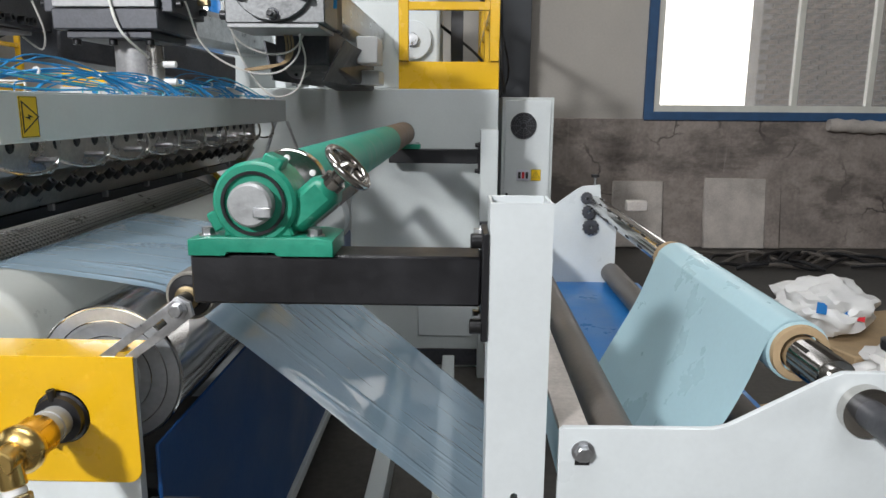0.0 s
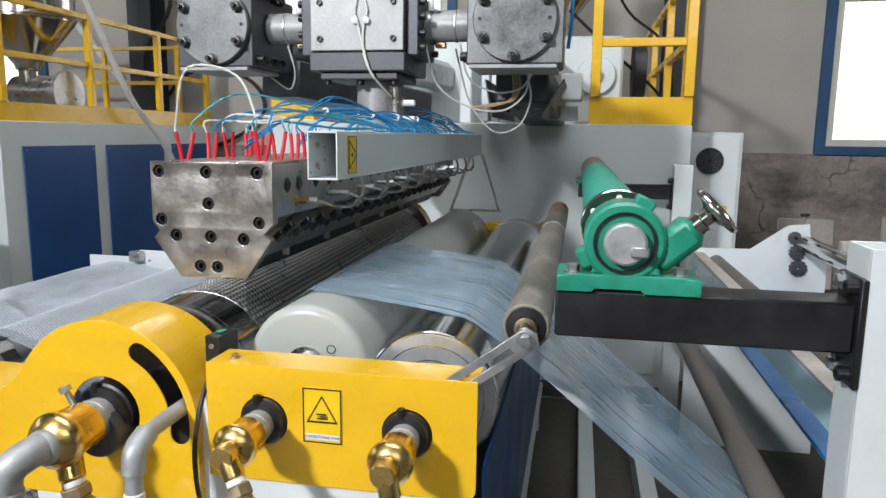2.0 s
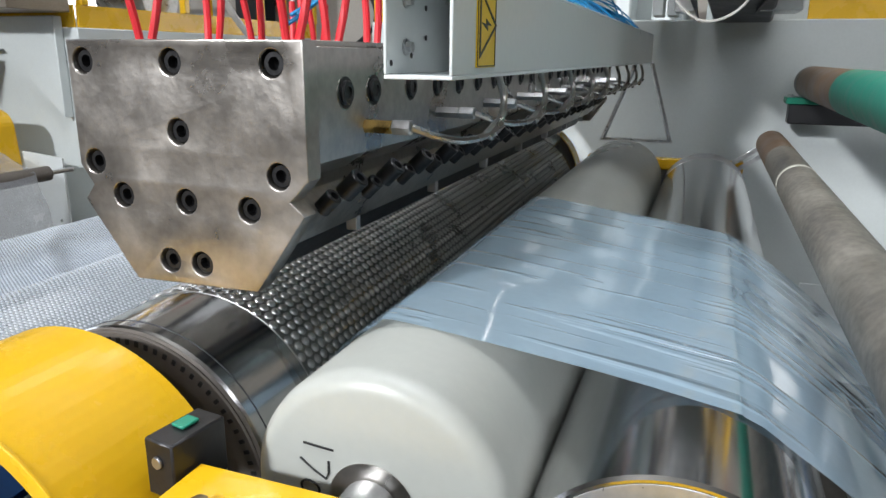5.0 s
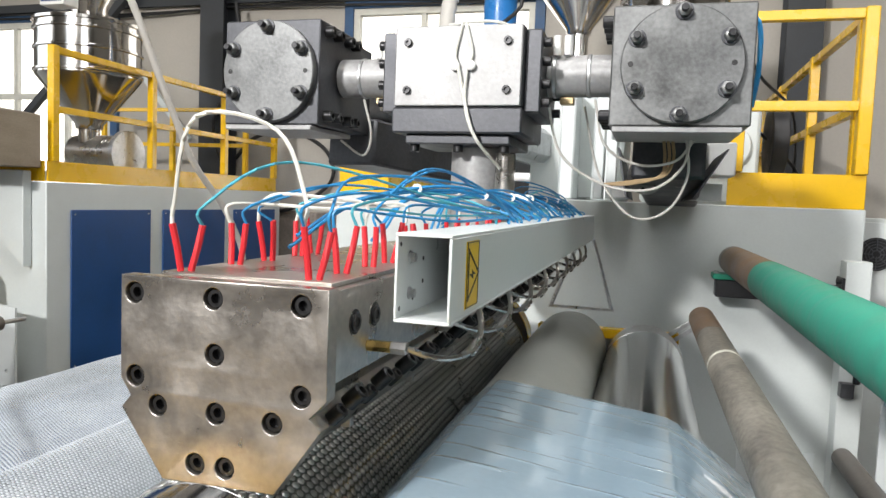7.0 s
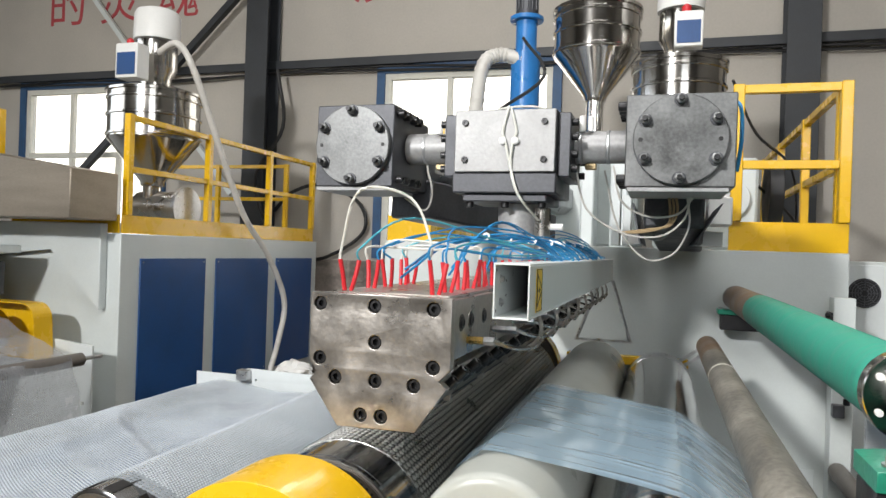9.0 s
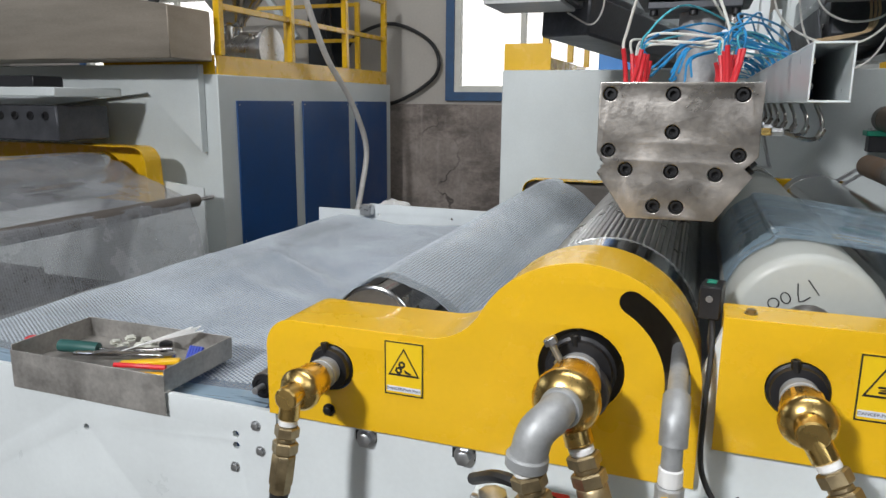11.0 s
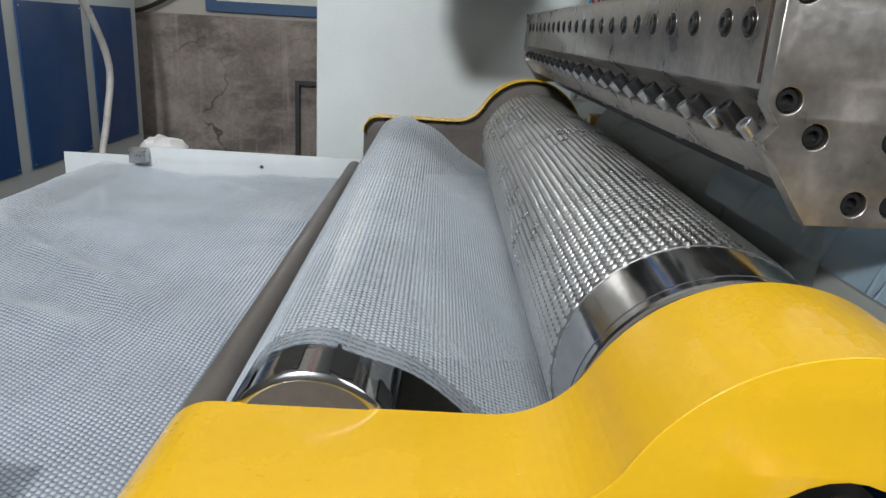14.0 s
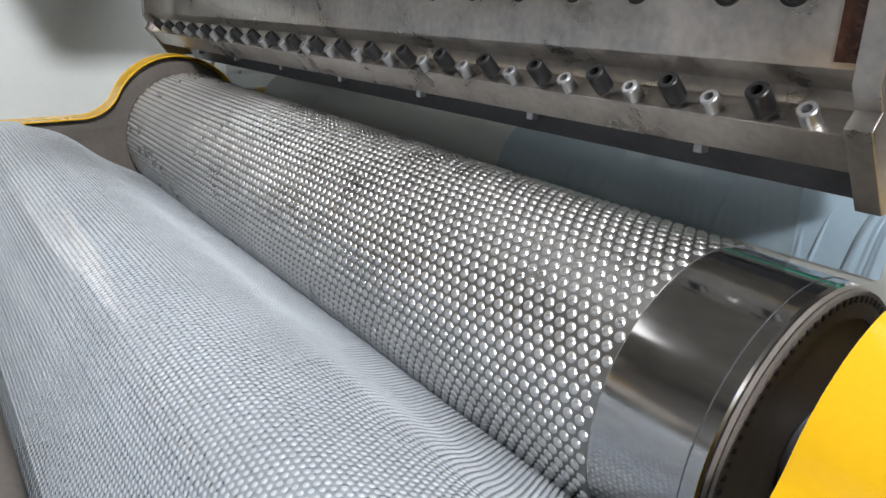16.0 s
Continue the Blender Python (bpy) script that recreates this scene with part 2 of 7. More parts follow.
M_DIRT = mat("dirty_plaster_board", (0.50, 0.455, 0.41), 0.9, vary=0.3, scale=3)
M_FILMBLUE = mat("pale_blue_film", (0.40, 0.58, 0.63), 0.3, vary=0.06, scale=3, bump=0.0)
M_FILM = wrinkles(mat("clear_blue_film", (0.36, 0.50, 0.61), 0.06, vary=0.08, scale=2, bump=0.0, alpha=0.66, spec=1.0, rvary=0.03))
M_BUBBLE = dots(mat("bubble_film", (0.50, 0.565, 0.62), 0.12, vary=0.25, scale=1.8, bump=0.0, alpha=0.52, spec=1.0), 87, 0.45, 0.003)
M_DOME = mat("bubble_dome", (0.72, 0.78, 0.83), 0.05, vary=0.2, scale=3, bump=0.0, alpha=0.55, spec=1.0, rvary=0.03)
M_MORTAR = mat("pale_mortar", (0.42, 0.38, 0.33), 0.95, vary=0.2, scale=4)
M_STAIN = mat("brown_oil_stain", (0.07, 0.025, 0.012), 0.25, vary=0.6, scale=30)
M_BUBBLE2 = dots(mat("far_bubble_film", (0.50, 0.52, 0.55), 0.2, vary=0.3, scale=3, bump=0.0, alpha=0.5, spec=0.9), 66, 0.8, 0.006)
M_GALV = mat("dull_galvanised_pipe", (0.42, 0.43, 0.43), 0.52, metal=0.45, vary=0.2, scale=16, bump=0.04)
M_TRAY = mat("brushed_tray_steel", (0.46, 0.44, 0.41), 0.46, metal=0.7, vary=0.3, scale=9, bump=0.03)
M_GLASS = mat("window_glass", (0.9, 0.93, 0.95), 0.03, vary=0.02, bump=0.0, alpha=0.12)
M_TOOLBLUE = mat("blue_plastic", (0.02, 0.05, 0.36), 0.4)
M_TOOLGREEN = mat("dark_green_grip", (0.02, 0.09, 0.08), 0.5)
M_CHALK = mat("grey_white_scraps", (0.55, 0.55, 0.48), 0.8, vary=0.15, scale=40)
M_SAND = mat("outside_ground", (0.30, 0.27, 0.22), 0.95, vary=0.2)


# ---- mesh helpers ----
def finish(name, bm, material, parent=None, label="", smooth=38):
    bmesh.ops.recalc_face_normals(bm, faces=bm.faces)
    lim = radians(smooth)
    for f in bm.faces:
        f.smooth = True
    for e in bm.edges:
        e.smooth = len(e.link_faces) == 2 and e.calc_face_angle(0) < lim
    me = bpy.data.meshes.new(name)
    bm.to_mesh(me)
    bm.free()
    me.materials.append(material)
    ob = new(name, me)
    if parent:
        ob.parent = parent
    if label:
        ob["label"] = label
    return ob


def part(name, bm, material, parent, label=""):
    """One mesh object under a thing or a part. Its mesh is given in world places."""
    ob = finish(name, bm, material, None, label)
    root, m = parent, Matrix()
    while root:
        m = root.matrix_basis @ m
        root = root.parent
    ob.data.transform(m.inverted())
    ob.parent = parent
    return ob


def thing(name, at, label, category, group="", kind=""):
    ob = new(name)
    ob.empty_display_size = 0.1
    ob.location = at
    ob.matrix_basis = Matrix.Translation(at)
    return tagged(ob, label, category, group, kind)


def solid(name, bm, material, label, category, kind="", group=""):
    return tagged(finish(name, bm, material), label, category, group, kind)


def box(x0, x1, y0, y1, z0, z1, bev=0.003, bm=None, seg=1):
    bm = bm or bmesh.new()
    r = bmesh.ops.create_cube(bm, size=1)
    for v in r["verts"]:
        v.co = Vector(((x0 + x1) / 2 + v.co.x * (x1 - x0), (y0 + y1) / 2 + v.co.y * (y1 - y0), (z0 + z1) / 2 + v.co.z * (z1 - z0)))
    if bev:
        bmesh.ops.bevel(bm, geom=list({e for v in r["verts"] for e in v.link_edges}), offset=bev, segments=seg, affect="EDGES")
    return bm


def bar(p, q, w, h, bm=None, bev=0.0):
    """A straight bar of section w x h from p to q."""
    bm = bm or bmesh.new()
    p, q = Vector(p), Vector(q)
    r = bmesh.ops.create_cube(bm, size=1)
    m = Matrix.Translation((p + q) / 2) @ (q - p).to_track_quat("Y", "Z").to_matrix().to_4x4() @ Matrix.Diagonal((w, (q - p).length, h, 1))
    bmesh.ops.transform(bm, matrix=m, verts=r["verts"])
    if bev:
        bmesh.ops.bevel(bm, geom=list({e for v in r["verts"] for e in v.link_edges}), offset=bev, segments=1, affect="EDGES")
    return bm


def lathe(p, q, profile, seg=32, bm=None):
    """Turned body about the line p to q; profile: (share of the way in metres from p, radius)."""
    bm = bm or bmesh.new()
    p, q = Vector(p), Vector(q)
    rot = (q - p).to_track_quat("Z", "Y").to_matrix()
    rings = []
    for d, r in profile:
        rings.append([bm.verts.new(p + rot @ Vector((max(r, 1e-4) * math.cos(2 * math.pi * i / seg), max(r, 1e-4) * math.sin(2 * math.pi * i / seg), d))) for i in range(seg)])
    for a, b in zip(rings, rings[1:]):
        for i in range(seg):
            bm.faces.new((a[i], a[(i + 1) % seg], b[(i + 1) % seg], b[i]))
    bm.faces.new(rings[0][::-1])
    bm.faces.new(rings[-1])
    return bm


def cyl(p, q, r, seg=24, bm=None, bev=None):
    length = (Vector(q) - Vector(p)).length
    b = min(0.003, r * 0.12, length * 0.2) if bev is None else bev
    if b <= 0:
        return lathe(p, q, [(0, r), (length, r)], seg, bm)
    return lathe(p, q, [(0, r - b), (b, r), (length - b, r), (length, r - b)], seg, bm)


def spline(points, n=6):
    """A smooth run of points through the given ones."""
    P = [Vector(p) for p in points]
    P = [2 * P[0] - P[1], *P, 2 * P[-1] - P[-2]]
    out = []
    for a, b, c, d in zip(P, P[1:], P[2:], P[3:]):
        for k in range(n):
            t = k / n
            out.append(0.5 * (2 * b + (c - a) * t + (2 * a - 5 * b + 4 * c - d) * t * t + (3 * b - 3 * c + d - a) * t ** 3))
    return [*out, P[-2]]


def tube(points, r, seg=8, n=6, bm=None, wave=0.0):
    bm = bm or bmesh.new()
    P = spline(points, n) if n else [Vector(p) for p in points]
    rings, up = [], Vector((0.13, 0.21, 1)).normalized()
    for i, c in enumerate(P):
        d = (P[min(i + 1, len(P) - 1)] - P[max(i - 1, 0)]).normalized()
        s = d.cross(up)
        s = (s if s.length > 0.05 else d.cross(Vector((1, 0, 0)))).normalized()
        u = s.cross(d)
        rr = r * (1 + (wave if i % 2 else -wave))
        rings.append([bm.verts.new(c + rr * (math.cos(2 * math.pi * k / seg) * s + math.sin(2 * math.pi * k / seg) * u)) for k in range(seg)])
    for a, b in zip(rings, rings[1:]):
        off = min(range(seg), key=lambda o: (a[0].co - b[o].co).length)
        for k in range(seg):
            bm.faces.new((a[k], a[(k + 1) % seg], b[(k + 1 + off) % seg], b[(k + off) % seg]))
    bm.faces.new(rings[0][::-1])
    bm.faces.new(rings[-1])
    return bm


def prism(points, y0, y1, bev=0.0, bm=None):
    """A profile of (x, z) run along y."""
    bm = bm or bmesh.new()
    a = [bm.verts.new((x, y0, z)) for x, z in points]
    b = [bm.verts.new((x, y1, z)) for x, z in points]
    bm.faces.new(a)
    bm.faces.new(b[::-1])
    for i in range(len(a)):
        bm.faces.new((a[i], b[i], b[(i + 1) % len(a)], a[(i + 1) % len(a)]))
    if bev:
        bmesh.ops.bevel(bm, geom=list(bm.edges), offset=bev, segments=1, affect="EDGES")
    return bm


def ring(cx, cz, r, a0=0, a1=360, n=28):
    return [(cx + r * math.cos(radians(a0 + (a1 - a0) * i / n)), cz + r * math.sin(radians(a0 + (a1 - a0) * i / n))) for i in range(n if a1 - a0 == 360 else n + 1)]


def plate(outline, holes, y0, y1, bev=0.0):
    """A flat plate in the xz plane with real holes, between y0 and y1."""
    cu = bpy.data.curves.new("outline", "CURVE")
    cu.dimensions, cu.fill_mode, cu.extrude, cu.bevel_depth = "2D", "BOTH", (y1 - y0) / 2 - bev, bev
    for loop in (outline, *holes):
        s = cu.splines.new("POLY")
        s.points.add(len(loop) - 1)
        for k, (x, z) in zip(s.points, loop):
            k.co = (x, z, 0, 1)
        s.use_cyclic_u = True
    ob = bpy.data.objects.new("outline", cu)
    me = bpy.data.meshes.new_from_object(ob)
    bpy.data.objects.remove(ob)
    bm = bmesh.new()
    bm.from_mesh(me)
    bpy.data.meshes.remove(me)
    for v in bm.verts:
        v.co = Vector((v.co.x, (y0 + y1) / 2 - v.co.z, v.co.y))
    bmesh.ops.remove_doubles(bm, verts=bm.verts, dist=1e-5)
    return bm


def shell(outline, y0, y1, t):
    """An open band of thickness t that follows an open profile of (x, z), from y0 to y1."""
    bm = bmesh.new()
    n = len(outline)
    inner = []
    for i in range(n):
        d = Vector(outline[min(i + 1, n - 1)]) - Vector(outline[max(i - 1, 0)])
        nrm = Vector((d.y, -d.x)).normalized()
        inner.append((outline[i][0] + nrm.x * t, outline[i][1] + nrm.y * t))
    for loop in zip(outline, outline[1:], inner[1:], inner):
        vs = [[bm.verts.new((x, y, z)) for x, z in loop] for y in (y0, y1)]
        bm.faces.new(vs[0])
        bm.faces.new(vs[1][::-1])
        for k in range(4):
            bm.faces.new((vs[0][k], vs[1][k], vs[1][(k + 1) % 4], vs[0][(k + 1) % 4]))
    bmesh.ops.remove_doubles(bm, verts=bm.verts, dist=1e-5)
    return bm


def film_lift(s, y, wobble, creases=()):
    """Sag and folds of a film at s metres along it and y across it. creases: (s0, y0, s1, y1, width, height)."""
    w = wobble * noise.noise(Vector((s * 2.2, y * 2.6, 7))) + wobble * 0.4 * noise.noise(Vector((s * 9, y * 2, 1)))
    for s0, y0, s1, y1, width, height in creases:
        ds, dy = s1 - s0, y1 - y0
        n = math.hypot(ds, dy)
        t = ((s - s0) * ds + (y - y0) * dy) / n
        d = ((s - s0) * dy - (y - y0) * ds) / n + 0.02 * math.sin(t * 7)
        fade = math.exp(-((t / n - 0.5) * 2) ** 4)
        w += height * fade * (math.exp(-(d / width) ** 2) - 0.6 * math.exp(-((d - width * 1.7) / (width * 1.3)) ** 2))
    return w


def sheet(profile, y0, y1, nx=6, ny=30, wobble=0.0, edge=0.0, creases=()):
    """A film that follows a profile of (x, z) across y, with slight sag, folds and uneven edges, and a UV in metres."""
    bm = bmesh.new()
    uv = bm.loops.layers.uv.new("UVMap")
    P = spline([(x, 0, z) for x, z in profile], nx)
    dist = [0.0]
    for a, b in zip(P, P[1:]):
        dist.append(dist[-1] + (b - a).length)
    grid = []
    for p, s in zip(P, dist):
        row = []
        for j in range(ny + 1):
            y = y0 + (y1 - y0) * j / ny
            if j in (0, ny):
                y += edge * noise.noise(Vector((s * 6, y, 3)))
            w = film_lift(s, y, wobble, creases)
            row.append((bm.verts.new((p.x, y, p.z + w)), (s, y)))
        grid.append(row)
    for a, b in zip(grid, grid[1:]):
        for j in range(ny):
            q = (a[j], a[j + 1], b[j + 1], b[j])
            f = bm.faces.new([k[0] for k in q])
            for lp, k in zip(f.loops, q):
                lp[uv].uv = k[1]
    return bm


def domes(profile, y0, y1, nx, wobble, pitch, rad, height, creases=()):
    """Round bubbles in staggered rows on a film that sheet() made from the same numbers, as one mesh."""
    P = spline([(x, 0, z) for x, z in profile], nx)
    dist = [0.0]
    for a, b in zip(P, P[1:]):
        dist.append(dist[-1] + (b - a).length)
    n, verts, faces = 7, [], []
    i, row, s = 0, 0, rad
    while s < dist[-1] - rad:
        while dist[i + 1] < s:
            i += 1
        t = (P[i + 1] - P[i]).normalized()
        c = P[i].lerp(P[i + 1], (s - dist[i]) / (dist[i + 1] - dist[i]))
        up = Vector((-t.z, 0, t.x)) if t.x > 0 else Vector((t.z, 0, -t.x))
        y = y0 + rad + (pitch / 2 if row % 2 else 0)
        while y < y1 - rad:
            w = film_lift(s, y, wobble, creases)
            o = c + Vector((0, y, w))
            k0 = len(verts)
            for rr, h in ((rad, -0.0003), (rad * 0.66, height * 0.75)):
                for k in range(n):
                    a = 2 * math.pi * k / n
                    verts.append(o + t * (rr * math.cos(a)) + Vector((0, rr * math.sin(a), 0)) + up * h)
            verts.append(o + up * height)
            for k in range(n):
                q = (k + 1) % n
                faces.append((k0 + k, k0 + q, k0 + n + q, k0 + n + k))
                faces.append((k0 + n + k, k0 + n + q, k0 + 2 * n))
            y += pitch
        s += pitch * 0.866
        row += 1
    me = bpy.data.meshes.new("bubbles")
    me.from_pydata(verts, [], faces)
    me.polygons.foreach_set("use_smooth", np.ones(len(me.polygons), bool))
    me.materials.append(M_DOME)
    return me


def text_mesh(body, size, depth=0.0004):
    """Built-in lettering as a thin mesh, centred, in its own xz plane facing -y."""
    cu = bpy.data.curves.new("lettering", "FONT")
    cu.body, cu.size, cu.extrude, cu.align_x, cu.align_y = body, size, depth, "CENTER", "CENTER"
    ob = bpy.data.objects.new("lettering", cu)
    me = bpy.data.meshes.new_from_object(ob)
    bpy.data.objects.remove(ob)
    bm = bmesh.new()
    bm.from_mesh(me)
    bpy.data.meshes.remove(me)
    for v in bm.verts:
        v.co = Vector((v.co.x, -v.co.z, v.co.y))
    return bm


def moved(bm, m):
    bmesh.ops.transform(bm, matrix=m, verts=bm.verts)
    return bm


def join(bms):
    out = bmesh.new()
    for b in bms:
        me = bpy.data.meshes.new("t")
        b.to_mesh(me)
        b.free()
        out.from_mesh(me)
        bpy.data.meshes.remove(me)
    return out


_BOLTS = {}


def socket_bolt(parent, place, direction, r, h, material=None, name="bolt"):
    """A socket-head screw: knurled round head with a hexagon recess. Alike ones share a mesh."""
    key = (round(r, 4), round(h, 4), (material or M_BOLT).name)
    if key not in _BOLTS:
        bm = bmesh.new()
        n = 24
        prof = [(0, r), (h - r * 0.12, r), (h, r * 0.88)]
        rings = [[bm.verts.new((rr * math.cos(2 * math.pi * i / n), rr * math.sin(2 * math.pi * i / n), d)) for i in range(n)] for d, rr in prof]
        hexr = [[bm.verts.new((r * 0.52 * math.cos(math.pi / 3 * (i // 4) + (i % 4) * math.pi / 12), r * 0.52 * math.sin(math.pi / 3 * (i // 4) + (i % 4) * math.pi / 12), d)) for i in range(n)] for d in (h, h * 0.45)]
        for a, b in zip([*rings, hexr[0]], [*rings[1:], hexr[0], hexr[1]]):
            for i in range(n):
                bm.faces.new((a[i], a[(i + 1) % n], b[(i + 1) % n], b[i]))
        bm.faces.new(hexr[1])
        bm.faces.new(rings[0][::-1])
        ob = finish(name, bm, material or M_BOLT)
        _BOLTS[key] = ob.data
        scene.collection.objects.unlink(ob)
        bpy.data.objects.remove(ob)
    ob = new(name, _BOLTS[key])
    place_part(ob, parent, Matrix.Translation(place) @ Vector(direction).to_track_quat("Z", "Y").to_matrix().to_4x4())
    return ob


def hex_bolt(parent, place, direction, r, h, material=None, name="bolt"):
    key = ("hex", round(r, 4), round(h, 4), (material or M_ZINC).name)
    if key not in _BOLTS:
        bm = lathe((0, 0, 0), (0, 0, 1), [(0, r * 1.35), (h * 0.22, r * 1.35)], 20)
        lathe((0, 0, h * 0.22), (0, 0, 1), [(0, r), (h * 0.7, r), (h * 0.78, r * 0.85)], 6, bm)
        ob = finish(name, bm, material or M_ZINC)
        _BOLTS[key] = ob.data
        scene.collection.objects.unlink(ob)
        bpy.data.objects.remove(ob)
    ob = new(name, _BOLTS[key])
    place_part(ob, parent, Matrix.Translation(place) @ Vector(direction).to_track_quat("Z", "Y").to_matrix().to_4x4())
    return ob


def place_part(ob, parent, m):
    root, w = parent, Matrix()
    while root:
        w = root.matrix_basis @ w
        root = root.parent
    ob.parent = parent
    ob.matrix_basis = w.inverted() @ m


# ---- the hall ----
X0, X1, YF, YB, ZC = -11.0, 8.0, -5.0, 8.0, 7.0
solid("floor", box(X0, X1, YF, YB + 0.3, -0.2, 0, 0), M_FLOOR, "stained grey concrete floor of the factory hall", "floor", "structure")
solid("ceiling", box(X0, X1, YF, YB, ZC, ZC + 0.15, 0), M_HALL, "unseen hall ceiling, darkened to cut bounced light", "ceiling", "structure")
solid("ground", box(-60, 60, -60, 80, -0.45, -0.25, 0), M_SAND, "bare trodden ground outside the hall", "ground", "structure")


def wall_with_openings(name, x0, x1, z0, z1, y0, y1, openings, material, label):
    """A wall along x with rectangular openings (x0, x1, z0, z1) through it."""
    bm = plate([(x0, z0), (x1, z0), (x1, z1), (x0, z1)], [[(a, c), (b, c), (b, d), (a, d)] for a, b, c, d in openings], y0, y1)
    return solid(name, bm, material, label, "wall", "structure")


WINDOWS = [(1.98, 5.0, 1.50, 3.58), (-4.0, -2.0, 1.56, 3.66), (-9.5, -7.2, 1.56, 3.66)]
wall_with_openings("wall_north", X0, X1, 1.42, ZC, YB, YB + 0.14, WINDOWS, M_WALLTOP, "pale painted upper wall with windows and red lettering")
solid("wall_north_base", box(X0, X1, YB - 0.05, YB + 0.2, 0, 1.42, 0.01), M_CONC, "stained cracked dark cement wall base", "wall", "structure")
# Unseen walls that bound the light; the west opening is added for its lamp.
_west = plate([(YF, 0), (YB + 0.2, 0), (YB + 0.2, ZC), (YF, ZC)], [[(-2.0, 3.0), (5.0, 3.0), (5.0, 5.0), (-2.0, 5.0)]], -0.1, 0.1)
solid("wall_west", moved(_west, pose(X0 - 0.1, 0, 0, 0, 0, 90)), M_HALL, "unseen side wall with an added high opening, darkened to cut bounced light", "wall", "structure")
solid("wall_east", box(X1, X1 + 0.2, YF, YB + 0.2, 0, ZC, 0), M_HALL, "unseen end wall of the hall, darkened to cut bounced light", "wall", "structure")
wall_with_openings("wall_south", X0, X1, 0, ZC, YF - 0.2, YF, [(-6.0, -3.2, 3.2, 5.2), (0.2, 3.0, 3.2, 5.2)], M_HALL, "unseen front wall with high window openings, darkened to cut bounced light")


def window(name, x0, x1, z0, z1, bars, label):
    w = thing(name, ((x0 + x1) / 2, YB, z0), label, "window", kind="structure")
    o = plate([(x0 - 0.1, z0 - 0.1), (x1 + 0.1, z0 - 0.1), (x1 + 0.1, z1 + 0.1), (x0 - 0.1, z1 + 0.1)], [[(x0, z0), (x1, z0), (x1, z1), (x0, z1)]], YB - 0.05, YB - 0.002)
    part("window_surround", o, M_WBLUE, w, "dark blue painted surround")
    f = plate([(x0, z0), (x1, z0), (x1, z1), (x0, z1)], [[(x0 + 0.07, z0 + 0.07), (x1 - 0.07, z0 + 0.07), (x1 - 0.07, z1 - 0.07), (x0 + 0.07, z1 - 0.07)]], YB - 0.02, YB + 0.06)
    part("window_frame", f, M_WFRAME, w)
    for b in bars:
        part("mullion", box(b - 0.03, b + 0.03, YB - 0.015, YB + 0.055, z0 + 0.07, z1 - 0.07), M_WFRAME, w)
    edges = [x0 + 0.07, *bars, x1 - 0.07]
    for a, b in zip(edges, edges[1:]):
        p = part("pane", box(a, b, YB + 0.02, YB + 0.026, z0 + 0.07, z1 - 0.07, 0), M_GLASS, w)
        p.visible_shadow = False
    return w


w1 = window("window_1", *WINDOWS[0], [3.5, 4.3], "white-framed window in a blue surround, bright outside")
part("transom", box(2.051, 4.929, YB - 0.0145, YB + 0.0545, 2.94, 3.0), M_WFRAME, w1)
window("window_2", *WINDOWS[1], [-3.2], "white-framed window in a blue surround behind the extruder")
w3 = window("window_3", *WINDOWS[2], [-8.7, -7.9], "white-framed window with hazy panes beside the second line")
part("transom", box(-9.429, -7.271, YB - 0.0145, YB + 0.0545, 2.70, 2.77), M_WFRAME, w3)

# Brick house outside the window: courses of single bricks on a plain core.
house = thing("brick_house", (6.9, 11.2, -0.25), "old brick outbuilding seen through the window", "house")
part("wall", box(4.3, 9.5, 11.02, 11.4, -0.25, 4.2, 0), M_MORTAR, house)
_bm = box(-0.118, 0.118, -0.03, 0, -0.03, 0.03, 0.004)
_proto = finish("brick", _bm, M_BRICK)
_brick = _proto.data
scene.collection.objects.unlink(_proto)
bpy.data.objects.remove(_proto)
for k in range(25):
    for i in range(12):
        ob = new("brick", _brick)
        place_part(ob, house, pose(4.43 + i * 0.25 + 0.125 * (k % 2), 11.03 + random.uniform(-0.004, 0.004), 1.35 + k * 0.072))
_bd = bpy.data.materials.new("hazy_daylight")
_bd.use_nodes = True
_bd.node_tree.nodes["Principled BSDF"].inputs["Base Color"].default_value = (0.9, 0.9, 0.88, 1)
_bd.node_tree.nodes["Principled BSDF"].inputs["Emission Color"].default_value = (1.0, 0.97, 0.92, 1)
_bd.node_tree.nodes["Principled BSDF"].inputs["Emission Strength"].default_value = 1.3
solid("backdrop", box(-40, 40, 30, 30.2, -0.25, 22, 0), _bd, "bright hazy distance outside the windows", "backdrop", "structure")

for x in (-5.57, 0.45):
    c = thing("steel_column", (x, YB - 0.2, 0), "dark painted steel I-section column at the back wall", "column", "columns of the back wall", "structure")
    part("web", box(x - 0.012, x + 0.012, YB - 0.34, YB - 0.07, 0, ZC, 0), M_STEELCOL, c)
    part("flange", box(x - 0.15, x + 0.15, YB - 0.36, YB - 0.342, 0, ZC, 0.003), M_STEELCOL, c)
    part("flange", box(x - 0.15, x + 0.15, YB - 0.068, YB - 0.052, 0, ZC, 0.003), M_STEELCOL, c)
solid("wall_rail", box(X0, X1, YB - 0.1, YB - 0.055, 3.76, 3.86, 0.004), M_STEELCOL, "dark steel rail along the back wall", "rail", "structure")
for s in (1, -1):
    solid("wind_brace", bar((-5.7, YB - 0.22, 4.9), (-8.6, YB - 0.22, 2.2), 0.08, 0.08) if s > 0 else bar((-8.3, YB - 0.14, 4.9), (-6.0, YB - 0.14, 2.2), 0.06, 0.06), M_STEELCOL if s > 0 else M_GREY, "diagonal steel wind brace at the back wall", "brace", "structure")
